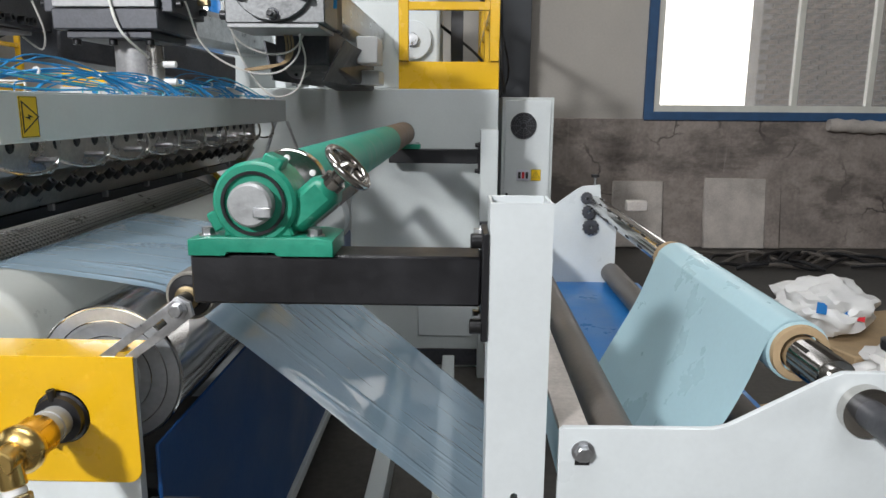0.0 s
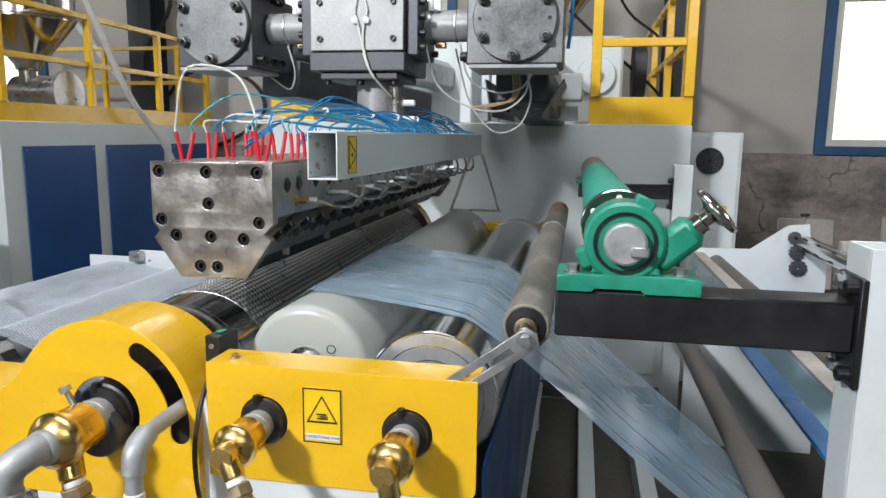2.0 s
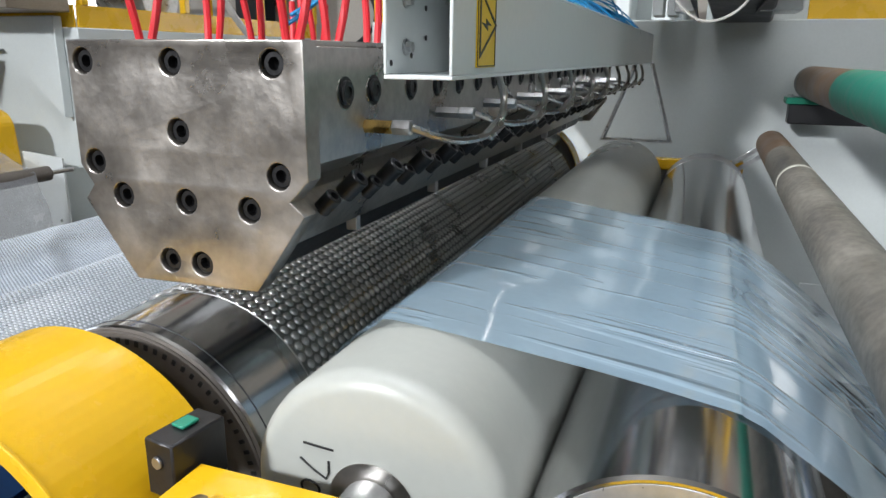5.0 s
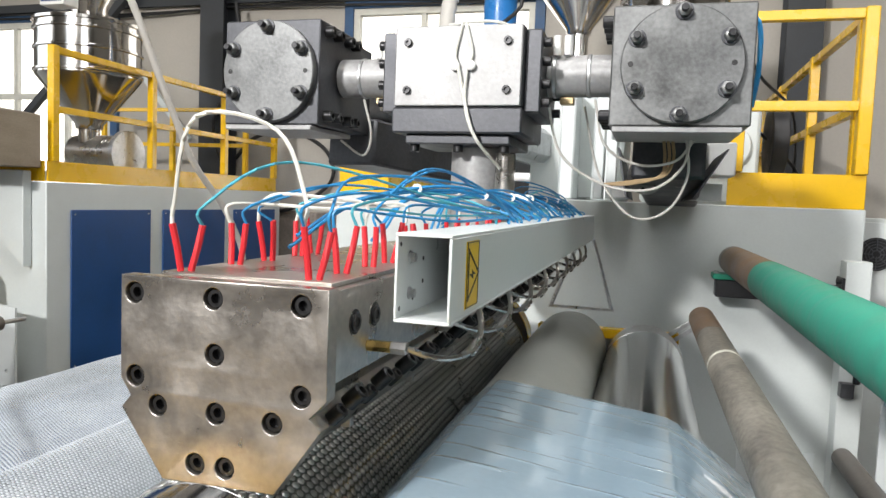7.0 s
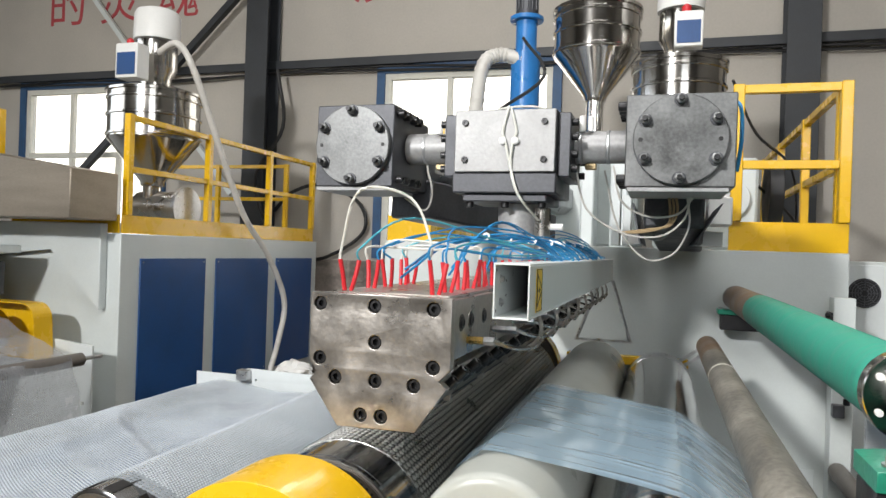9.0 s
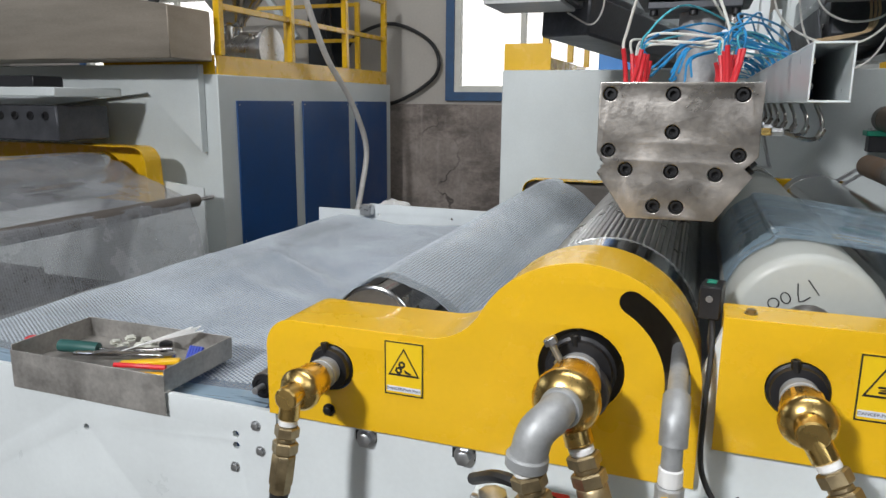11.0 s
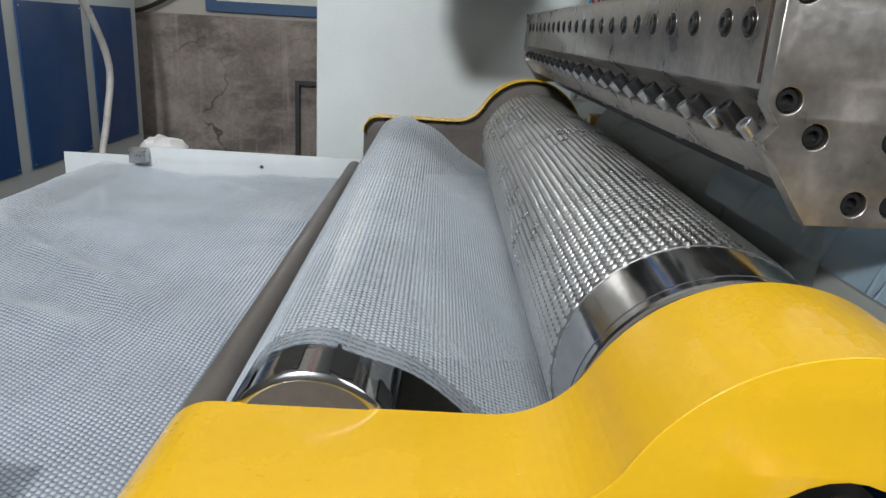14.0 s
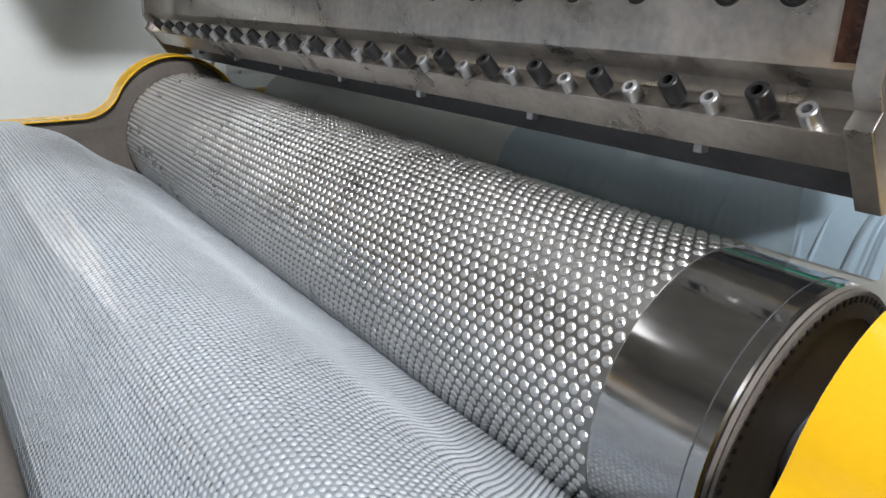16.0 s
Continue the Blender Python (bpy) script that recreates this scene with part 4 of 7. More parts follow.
for dx in (0, 0.012, 0.024):
    part("braided_lead", tube([(-0.77 + dx, 2.83, 1.80), (-0.765 + dx, 2.83, 1.75), (-0.775 + dx * 0.4, 2.82, 1.70), (-0.85, 2.82, 1.676 + dx * 0.3), (-0.93, 2.84, 1.672)], 0.0045, 6), M_CARD, head, "tan braided heater lead")
for k, pts in enumerate((
        [(-1.09, 2.7, 1.9), (-1.05, 2.75, 1.75), (-0.93, 2.8, 1.67), (-0.8, 2.8, 1.66), (-0.72, 2.8, 1.72), (-0.70, 2.78, 1.80)],
        [(-1.0, 2.85, 1.9), (-0.95, 2.9, 1.7), (-0.85, 2.9, 1.58), (-0.75, 2.9, 1.6), (-0.70, 2.85, 1.7), (-0.71, 2.8, 1.8)],
        [(-0.96, 2.72, 1.9), (-0.93, 2.75, 1.78), (-0.84, 2.8, 1.73), (-0.74, 2.8, 1.74), (-0.69, 2.8, 1.8)],
        [(-1.64, 2.7, 1.9), (-1.63, 2.74, 1.8), (-1.68, 2.8, 1.74), (-1.78, 2.85, 1.79)])):
    part("wire_loop", tube(pts, 0.0038, 6), M_HOSE, head, "loose white wire loop")
part("blue_cable", tube([(-0.60, 2.75, 2.12), (-0.555, 2.72, 2.10), (-0.55, 2.7, 1.98), (-0.56, 2.72, 1.88)], 0.007, 6), M_CABLEB, head)


# ---- die and its wiring ----
def die_hole(x, z, r=0.0155):
    return ring(x, z, r, n=20)


die = thing("flat_die", (-1.31, 2.6, 1.23), "worn ground steel flat extrusion die with socket screws", "extrusion die")
DB = [(-1.439, 1.473), (-1.322, 1.473), (-1.2, 1.473), (-1.319, 1.402), (-1.437, 1.364), (-1.198, 1.362), (-1.402, 1.328), (-1.316, 1.327), (-1.236, 1.324), (-1.345, 1.258), (-1.302, 1.258)]
end = [(-1.458, 1.494), (-1.165, 1.494), (-1.165, 1.36), (-1.188, 1.336), (-1.172, 1.322), (-1.232, 1.236), (-1.393, 1.233), (-1.456, 1.320), (-1.442, 1.337), (-1.458, 1.36)]
ep = part("end_plate", plate(end, [die_hole(x, z) for x, z in DB], 1.476, 1.502, 0.0015), M_DIE, die, "thick steel end plate with countersunk screws")
for x, z in DB:
    socket_bolt(ep, (x, 1.4995, z), (0, -1, 0), 0.0125, 0.018)
prof = [(-1.452, 1.49), (-1.171, 1.49), (-1.171, 1.372), (-1.205, 1.352), (-1.207, 1.336), (-1.185, 1.318), (-1.216, 1.276), (-1.262, 1.268), (-1.284, 1.240), (-1.291, 1.228), (-1.303, 1.228), (-1.310, 1.240), (-1.345, 1.268), (-1.412, 1.272), (-1.446, 1.312), (-1.420, 1.332), (-1.418, 1.35), (-1.452, 1.372)]
part("body", prism(prof, 1.5035, 3.72, 0.0012), M_DIE, die)
part("end_plate", prism(end, 3.7215, 3.75, 0.0015), M_DIE, die)
part("seam", box(-1.4525, -1.1705, 1.5022, 1.5033, 1.37, 1.4895, 0), M_INK, die)
part("top_plate", box(-1.44, -1.185, 1.53, 3.70, 1.4905, 1.4965, 0.001), M_DIE, die)
for sx, x in ((-1, -1.452), (1, -1.171)):
    ys = [1.572, 1.642, *[1.755 + 0.098 * k for k in range(20)]]
    for y in ys:
        cb = part("counterbore", cyl((x - sx * 0.001, y, 1.442), (x + sx * 0.0012, y, 1.442), 0.0175, 22, bev=0), M_INK, die)
        part("bore_rim", moved(plate(ring(0, 0, 0.0185, n=24), [ring(0, 0, 0.0165, n=24)], -0.001, 0.0008), Matrix.Translation((x, y, 1.442)) @ pose(0, 0, 0, 0, 0, 90)), M_STEEL, die)
        socket_bolt(die, (x + sx * 0.0013, y, 1.442), (sx, 0, 0), 0.0135, 0.004)
    for k in range(20):
        y = 1.54 + 0.106 * k
        xx = -1.434 if sx < 0 else -1.189
        d = Vector((sx * 0.72, 0, 0.69))
        socket_bolt(die, Vector((xx + sx * 0.002, y, 1.317)), d, 0.0102, 0.024, M_ZINC if sx < 0 else M_BOLT, "lip_screw")
        socket_bolt(die, Vector((xx + sx * 0.004, y + 0.05, 1.326)), d, 0.0122, 0.030, M_BOLT, "lip_screw")
for sx in (-1, 1):
    part("lip", prism([(-1.297 + sx * 0.004, 1.222), (-1.297 + sx * 0.006, 1.226), (-1.297 + sx * 0.030, 1.262), (-1.297 + sx * 0.040, 1.260), (-1.297 + sx * 0.016, 1.224)], 1.52, 3.70), M_DARK, die)
    for k in range(7):
        part("spacer", box(-1.297 + sx * 0.062 - 0.008, -1.297 + sx * 0.062 + 0.008, 1.70 + 0.3 * k, 1.712 + 0.3 * k, 1.252, 1.2725, 0.001), M_ZINC, die)

duct = thing("cable_duct", (-1.056, 2.6, 1.46), "white steel cable duct with open end beside the die", "cable duct")
for nm, a in (("top", (-1.091, -1.021, 1.563, 1.567)), ("bottom", (-1.091, -1.021, 1.460, 1.464)), ("side", (-1.091, -1.0875, 1.4643, 1.5627)), ("side", (-1.0245, -1.021, 1.4643, 1.5627))):
    part(nm, box(a[0], a[1], 1.50, 3.82, a[2], a[3], 0.0008), M_WHITE, duct)
for z in (1.49, 1.535):
    hex_bolt(duct, (-1.087, 1.545, z), (1, 0, 0), 0.006, 0.008)
for z, y in ((1.475, 1.51), (1.553, 1.51), (1.5, 1.6), (1.53, 1.6), (1.482, 1.56)):
    part("hole", cyl((-1.0874, y, z), (-1.0868, y, z), 0.003, 10, bev=0), M_INK, duct)
sign(duct, pose(-1.0208, 1.60, 1.5135) @ pose(0, 0, 0, 0, 0, 90) @ pose(0, 0, 0, 0, 90, 0), 0.086, 0.064, "bolt")
part("end_lead", tube([(-1.03, 1.95, 1.475), (-1.05, 1.85, 1.50), (-1.06, 1.9, 1.54)], 0.006, 6), M_CABLEB, duct)
part("oil_stain", box(-1.4536, -1.4522, 1.5036, 1.524, 1.378, 1.489, 0), M_STAIN, die, "brown baked oil run")
br = thing("duct_bracket", (-1.05, 3.8, 1.3), "thin steel bracket at the far end of the cable duct", "bracket")
part("strut", bar((-1.02, 3.83, 1.46), (-0.93, 3.9, 1.15), 0.012, 0.012), M_ZINC, br)
part("strut", bar((-1.08, 3.83, 1.46), (-1.2, 3.9, 1.15), 0.012, 0.012), M_ZINC, br)
part("cross_bar", bar((-1.21, 3.9, 1.15), (-0.92, 3.9, 1.15), 0.012, 0.012), M_ZINC, br)

random.seed(4)
sleeves = []
for k in range(22):
    y = 1.56 + 0.098 * k
    for x in ((-1.405, -1.222) if k < 5 else (-1.222,) if k % 3 else ()):
        x += random.uniform(-0.012, 0.012)
        yy = y + random.uniform(-0.02, 0.02)
        h = thing("heater_lead_pair", (x, yy, 1.4965), "two red-sleeved heater leads standing out of the die top", "heater lead", "die heater leads")
        tops = []
        for s in (-1, 1):
            a = Vector((x + s * 0.006, yy + s * 0.003, 1.4967))
            b = a + Vector((s * random.uniform(0.0, 0.012) + random.uniform(-0.005, 0.005), random.uniform(-0.01, 0.01), random.uniform(0.062, 0.070)))
            part("red_sleeve", tube([a, (a + b) / 2 + Vector((0.001, 0, 0)), b], 0.0048, 8, 3), M_RED, h, "red heat-shrink sleeve")
            tops.append(b)
        sleeves.append((h, tops))
for i, (h, tops) in enumerate(sleeves):
    for j, b in enumerate(tops):
        if i > 7 and random.random() < 0.45:
            continue
        down, up = b - Vector((0, 0, 0.004)), b + Vector((random.uniform(-0.008, 0.008), random.uniform(-0.008, 0.01), 0.028))
        white = j == 0 and i % 2 == 0 and i + 3 < len(sleeves)
        if white:
            e = sleeves[i + 1 + 2 * (i % 4 > 0)][1][0]
            lift = 0.14 if i == 0 else random.uniform(0.02, 0.06)
            pts = [down, up, b.lerp(e, 0.3) + Vector((-0.01, random.uniform(-0.04, 0.04), lift)), b.lerp(e, 0.7) + Vector((0.01, random.uniform(-0.03, 0.06), lift * 0.9)), e + Vector((0, 0.004, 0.035)), e]
        else:
            e = Vector((-1.055 + random.uniform(-0.024, 0.02), max(1.86, min(3.75, b.y + random.uniform(0.2, 0.6))), 1.566))
            lift = random.uniform(0.005, 0.105)
            pts = [down, up, b.lerp(e, 0.28) + Vector((random.uniform(-0.05, 0.03), random.uniform(-0.09, 0.08), lift)), b.lerp(e, 0.68) + Vector((random.uniform(-0.04, 0.03), random.uniform(-0.08, 0.11), lift * random.uniform(0.4, 1.1))), e + Vector((-0.008, -0.01, 0.014)), e]
        cyan = not white and (i * 2 + j) % 3 == 1
        part("lead", tube(pts, 0.0030 if white else 0.0023, 6, 6), M_CABLEW if white else M_CABLEC if cyan else M_CABLEB, h, "white braided lead" if white else "cyan lead" if cyan else "blue lead")
# Thicker bundles over the middle, running into the duct.
for k in range(5):
    y0 = 2.02 + 0.30 * k
    pts = [(-1.38 + 0.03 * (k % 3), y0 - 0.22, 1.53), (-1.31, y0 - 0.12, 1.600 + 0.012 * (k % 2)), (-1.19, y0 + 0.02, 1.632), (-1.10, y0 + 0.12, 1.610), (-1.055, y0 + 0.17, 1.566)]
    c = thing("cable_bundle", (-1.2, y0, 1.54), "bundle of blue heater cables looping into the duct", "cable bundle", "blue bundles")
    for j in range(3):
        o = Vector((0.005 * math.cos(j * 2.1), 0.006 * math.sin(j * 2.1), 0.005 * math.sin(j * 2.1 + 0.5)))
        part("cable", tube([Vector(p) + o * (1 + 1.6 * (q in (0, 4))) for q, p in enumerate(pts)], 0.0033, 6, 6), M_CABLEB, c)
    for q in (0.45, 0.7):
        p = spline(pts, 6)[int(q * 24)]
        part("cable_tie", tube([p + Vector((0, -0.003, 0.0)), p + Vector((0, 0.003, 0.0))], 0.0105, 8, 0), M_PLASTICW, c)
# Braided steel hoses under the duct.
for k in range(9):
    y = 1.62 + 0.235 * k
    hs = thing("steel_hose", (-1.12, y, 1.40), "braided steel air hose with brass fittings on the die", "hose", "die hoses")
    part("fitting", cyl((-1.171, y, 1.402), (-1.135, y, 1.402), 0.0085, 6), M_BRASS if k == 0 else M_ZINC, hs)
    part("nut", cyl((-1.135, y, 1.402), (-1.112, y, 1.402), 0.0095, 6), M_ZINC, hs)
    part("braid", tube([(-1.112, y, 1.402), (-1.085, y + 0.012, 1.392), (-1.058, y + 0.035, 1.387), (-1.035, y + 0.07, 1.396), (-1.032, y + 0.10, 1.425), (-1.045, y + 0.12, 1.459)], 0.0045, 8, 10, wave=0.06), M_STEEL, hs)
    part("elbow", cyl((-1.041, y + 0.062, 1.389), (-1.031, y + 0.082, 1.405), 0.0075, 8), M_STEEL, hs)

# ---- rolls ----
ROLLS = []


def roll_thing(name, x, z, label, speed, phase=0.0, y=1.4, tilt=0.0):
    r = thing(name, (x, y, z), label, "roller")
    ROLLS.append((r, x, y, z, speed, phase, tilt))
    return r


SX, SZ, SR = -1.431, 0.967, 0.1905
RISE = 0.019  # the take-off side climbs slightly towards the extruder
steel = roll_thing("embossing_roll", SX, SZ, "large steel embossing roll covered with shiny round cells", 40.0, tilt=1.1)
part("drum", lathe((SX, 1.493, SZ), (SX, 4, SZ), [(0, 0.165), (0.0, SR - 0.004), (0.004, SR), (1.986, SR), (1.99, SR - 0.004), (1.99, 0.165)], 120), M_MIRROR, steel, "polished bare steel drum")
part("rim_line", lathe((SX, 1.512, SZ), (SX, 4, SZ), [(0, SR - 0.001), (0.0004, SR + 0.0006), (0.0016, SR + 0.0006), (0.002, SR - 0.001)], 96), M_DARK, steel)
part("end_disc", lathe((SX, 1.4915, SZ), (SX, 1, SZ), [(0, SR - 0.001), (0.004, SR - 0.003), (0.005, 0.06)], 80), M_BROWNROLL, steel, "stained end disc")
vent = part("vent_ring", plate(ring(SX, SZ, SR - 0.004, n=72), [ring(SX, SZ, SR - 0.034, n=72)], 1.4825, 1.4862), M_BROWNROLL, steel, "dark ring of air slots")
for k in range(80):
    a = radians(k * 4.5)
    bm = moved(box(-0.0025, 0.0025, -0.0015, 0, -0.0036, 0.0036, 0), Matrix.Translation((SX + (SR - 0.013) * math.cos(a), 1.4822, SZ + (SR - 0.013) * math.sin(a))) @ pose(0, 0, 0, 0, 90 - math.degrees(a), 0))
    part("air_slot", bm, M_INK, vent)


def cells(x, z, r, y0, y1, pitch, rows, rad, height):
    """Raised round cells in staggered rows along a drum, as one mesh."""
    ny = int((y1 - y0) / pitch)
    m = 10
    k = np.arange(m) * 2 * np.pi / m
    cu, cv = np.cos(k), np.sin(k)
    shares, lifts = (1.0, 0.82, 0.5), (-0.0004, height * 0.55, height * 0.9)
    u = np.concatenate([cu * rad * q for q in shares] + [[0]])
    v = np.concatenate([cv * rad * q for q in shares] + [[0]])
    h = np.concatenate([np.full(m, q) for q in lifts] + [[height]])
    ii, jj = np.meshgrid(np.arange(rows), np.arange(ny), indexing="ij")
    th = (ii * 2 * np.pi / rows).ravel()
    yy = (y0 + (jj + 0.5 * (ii % 2)) * pitch).ravel()
    ang = th[:, None] + u[None, :] / r
    rr = r + h[None, :]
    vs = np.stack([x + rr * np.cos(ang), yy[:, None] + v[None, :], z + rr * np.sin(ang)], -1).reshape(-1, 3)
    quads = np.array([(o + i, o + (i + 1) % m, o + m + (i + 1) % m, o + m + i) for o in (0, m) for i in range(m)])
    tris = np.array([(2 * m + i, 2 * m + (i + 1) % m, 3 * m) for i in range(m)])
    base = (np.arange(len(th)) * (3 * m + 1))[:, None, None]
    me = bpy.data.meshes.new("cell_relief")
    me.from_pydata(vs.tolist(), [], (quads[None] + base).reshape(-1, 4).tolist() + (tris[None] + base).reshape(-1, 3).tolist())
    me.polygons.foreach_set("use_smooth", np.ones(len(me.polygons), bool))
    return me


# Ground between the cells is darker metal, painting shade into the gaps.
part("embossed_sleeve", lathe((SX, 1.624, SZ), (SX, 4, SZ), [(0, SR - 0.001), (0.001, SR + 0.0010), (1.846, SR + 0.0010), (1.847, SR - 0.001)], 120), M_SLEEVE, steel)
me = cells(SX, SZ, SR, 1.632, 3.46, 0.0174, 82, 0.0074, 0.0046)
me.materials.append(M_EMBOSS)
me.transform(Matrix.Translation((-SX, -1.4, -SZ)))
ob = new("cell_relief", me)
ob.parent = steel
tagged(ob, "rows of raised polished round cells", kind="stuff")
part("journal", cyl((SX, 1.20, SZ), (SX, 1.487, SZ), 0.052, 28), M_DARK, steel)
part("journal", cyl((SX, 3.482, SZ), (SX, 3.62, SZ), 0.052, 28), M_DARK, steel)

LX, LZ, LR = -1.062, 1.063, 0.136
sil = roll_thing("silicone_roll", LX, LZ, "milky silicone rubber roll with handwritten number on its end", -51.8, 180 + 51.8 * 3.55)
part("rubber", lathe((LX, 1.40, LZ), (LX, 4, LZ), [(0, 0.04), (0.0, LR - 0.02), (0.004, LR - 0.009), (0.012, LR - 0.002), (0.022, LR), (2.05, LR), (2.065, LR - 0.01), (2.068, 0.04)], 72), M_SILICONE, sil)
part("journal", cyl((LX, 1.365, LZ), (LX, 1.3995, LZ), 0.03, 24), M_ZINC, sil)
_strokes = [[(-0.04, 0.016), (-0.034, -0.016)], [(-0.026, 0.014), (-0.006, 0.016), (-0.016, -0.016)], [(0.012 + 0.0095 * math.cos(k * 0.65 + 1.5) + 0.002 * math.sin(k * 0.65), 0.002 + 0.0105 * math.sin(k * 0.65 + 1.5)) for k in range(11)], [(0.034 + 0.009 * math.cos(k * 0.65 + 1.2), 0.004 + 0.0095 * math.sin(k * 0.65 + 1.2)) for k in range(11)]]
part("handwriting", join([tube([(LX + x, 1.3992, LZ - 0.068 + z) for x, z in st_], 0.0012, 5, 2) for st_ in _strokes]), M_INK, sil, "handwritten black number")
part("core_disc", cyl((LX, 1.3994, LZ), (LX, 1.3988, LZ), 0.046, 32, bev=0), M_STEEL, sil)

CX, CZ, CR = -0.785, 1.022, 0.142
chrome = roll_thing("chrome_roll", CX, CZ, "polished chrome cooling roll under the film", -55.0)
part("drum", lathe((CX, 1.39, CZ), (CX, 4, CZ), [(0, CR - 0.009), (0.0, CR - 0.003), (0.003, CR), (2.085, CR), (2.088, 0.02)], 80), M_CHROME, chrome)
part("end_face", lathe((CX, 1.3895, CZ), (CX, 1, CZ), [(0, CR - 0.006), (0.0006, CR - 0.0065), (0.0007, 0.104), (-0.006, 0.100), (-0.006, 0.062), (0.002, 0.058), (0.002, 0.03)], 64), M_TURNED, chrome, "turned steel end face")
for r in (0.045, 0.081, 0.112):
    part("turned_groove", plate(ring(CX, CZ, r + 0.001, n=48), [ring(CX, CZ, r - 0.001, n=48)], 1.3868 if r < 0.06 else 1.3880, 1.3874 if r < 0.06 else 1.3886), M_INOX, chrome)
part("end_band", lathe((CX, 3.33, CZ), (CX, 4, CZ), [(0, CR - 0.001), (0.0005, CR + 0.0005), (0.143, CR + 0.0005), (0.1435, CR - 0.001)], 72), M_ZINC, chrome, "dull bare end band")
part("journal", cyl((CX, 1.365, CZ), (CX, 1.3895, CZ), 0.03, 24), M_INOX, chrome)

TX, TZ, TR = -1.926, 0.955, 0.097
take = roll_thing("cooling_roll", TX, TZ, "chromed take-off roll carrying the bubble film", -78.0, tilt=0.95)
part("drum", lathe((TX, 1.42, TZ), (TX, 4, TZ), [(0, TR - 0.012), (0.0, TR - 0.006), (0.004, TR), (2.085, TR), (2.09, TR - 0.004), (2.09, 0.02)], 80), M_CHROME, take)
for k in range(9):
    a = radians(20 + k * 37)
    part("tape_patch", moved(box(-0.014, 0.014, 0, 0.045 + 0.02 * (k % 3), -0.0004, 0.0004, 0), Matrix.Translation((TX + (TR + 0.0005) * math.cos(a), 1.432, TZ + (TR + 0.0005) * math.sin(a))) @ pose(0, 0, 0, 0, 90 - math.degrees(a), 0)), M_INK, take)
part("end_face", lathe((TX, 1.4195, TZ), (TX, 1, TZ), [(0, TR - 0.009), (0.0006, TR - 0.0095), (0.0007, 0.03)], 64), M_DARK, take, "dark end face")
part("journal", cyl((TX, 1.26, TZ), (TX, 1.4195, TZ), 0.03, 24), M_ZINC, take)

GX, GZ, GR = -0.588, 1.206, 0.045
guide = roll_thing("rubber_guide_roll", GX, GZ, "slim dusty grey rubber guide roll on a slotted arm", 90.0)
part("sleeve", lathe((GX, 1.315, GZ), (GX, 4, GZ), [(0, 0.012), (0.0, GR - 0.003), (0.003, GR), (0.52, GR), (0.525, GR - 0.001), (0.53, GR), (2.14, GR), (2.145, 0.012)], 48), M_RUBBER, guide)
part("far_sleeve", lathe((GX, 3.02, GZ), (GX, 4, GZ), [(0, GR - 0.001), (0.0006, GR + 0.0006), (0.44, GR + 0.0006), (0.4405, GR - 0.002)], 48), M_RUSTY, guide, "rust brown far end")
part("wear_ring", lathe((GX, 2.62, GZ), (GX, 4, GZ), [(0, GR - 0.001), (0.0004, GR + 0.0006), (0.022, GR + 0.0006), (0.0224, GR - 0.001)], 48), M_CHALK, guide, "pale dusty ring")
part("end_cap", lathe((GX, 1.3145, GZ), (GX, 1, GZ), [(0, GR - 0.006), (0.004, GR - 0.008), (0.006, 0.024), (0.012, 0.022), (0.014, 0.013), (0.045, 0.013)], 32), M_BLACK, guide)
part("bearing", lathe((GX, 1.305, GZ), (GX, 1, GZ), [(0, 0.0215), (0.006, 0.0215), (0.008, 0.014)], 28), M_OLDBRASS, guide)
part("shaft", cyl((GX, 1.262, GZ), (GX, 1.297, GZ), 0.0125, 20), M_ZINC, guide)
arm = thing("slotted_arm", (-0.62, 1.25, 1.15), "galvanised slotted arm holding the guide roll", "bracket")


def slotted(p, q, w, slot0, slot1):
    """A flat bar from p to q in xz with rounded ends and a long slot."""
    d = (Vector(q) - Vector(p)).normalized()
    n = Vector((-d.y, d.x))
    o = [Vector(p) + n * w / 2, Vector(q) + n * w / 2, Vector(q) + d * w * 0.25, Vector(q) - n * w / 2, Vector(p) - n * w / 2]
    a, b = Vector(p) + d * slot0, Vector(p) + d * slot1
    s = [a + n * w * 0.17, b + n * w * 0.17, b - n * w * 0.17, a - n * w * 0.17]
    return [tuple(k) for k in o], [tuple(k) for k in s]


o_, s_ = slotted((-0.715, 1.098), (-0.572, 1.205), 0.04, 0.02, 0.135)
part("bar", plate(o_, [s_], 1.250, 1.2585, 0.001), M_ZINC, arm)
hex_bolt(arm, (GX + 0.004, 1.25, GZ - 0.006), (0, -1, 0), 0.012, 0.016)
arm2 = thing("slotted_arm", (-0.62, 3.5, 1.15), "galvanised slotted arm holding the guide roll", "bracket")
part("bar", plate(o_, [s_], 3.505, 3.513, 0.001), M_ZINC, arm2)

dk = roll_thing("dark_guide_roll", -2.14, 0.83, "slim dark aluminium guide roll under the film", -60.0)
part("tube", cyl((-2.14, 1.30, 0.83), (-2.14, 3.70, 0.83), 0.031, 32), M_BROWNROLL, dk)
for y, q in ((1.30, -1), (3.70, 1)):
    part("end_cap", lathe((-2.14, y, 0.83), (-2.14, y + q, 0.83), [(0, 0.029), (0.004, 0.028), (0.005, 0.018), (0.002, 0.016), (0.002, 0.008)], 28), M_BLACK, dk, "black bearing cap")
    part("shaft", cyl((-2.14, y + q * 0.003, 0.83), (-2.14, y + q * 0.035, 0.83), 0.008, 14), M_ZINC, dk)

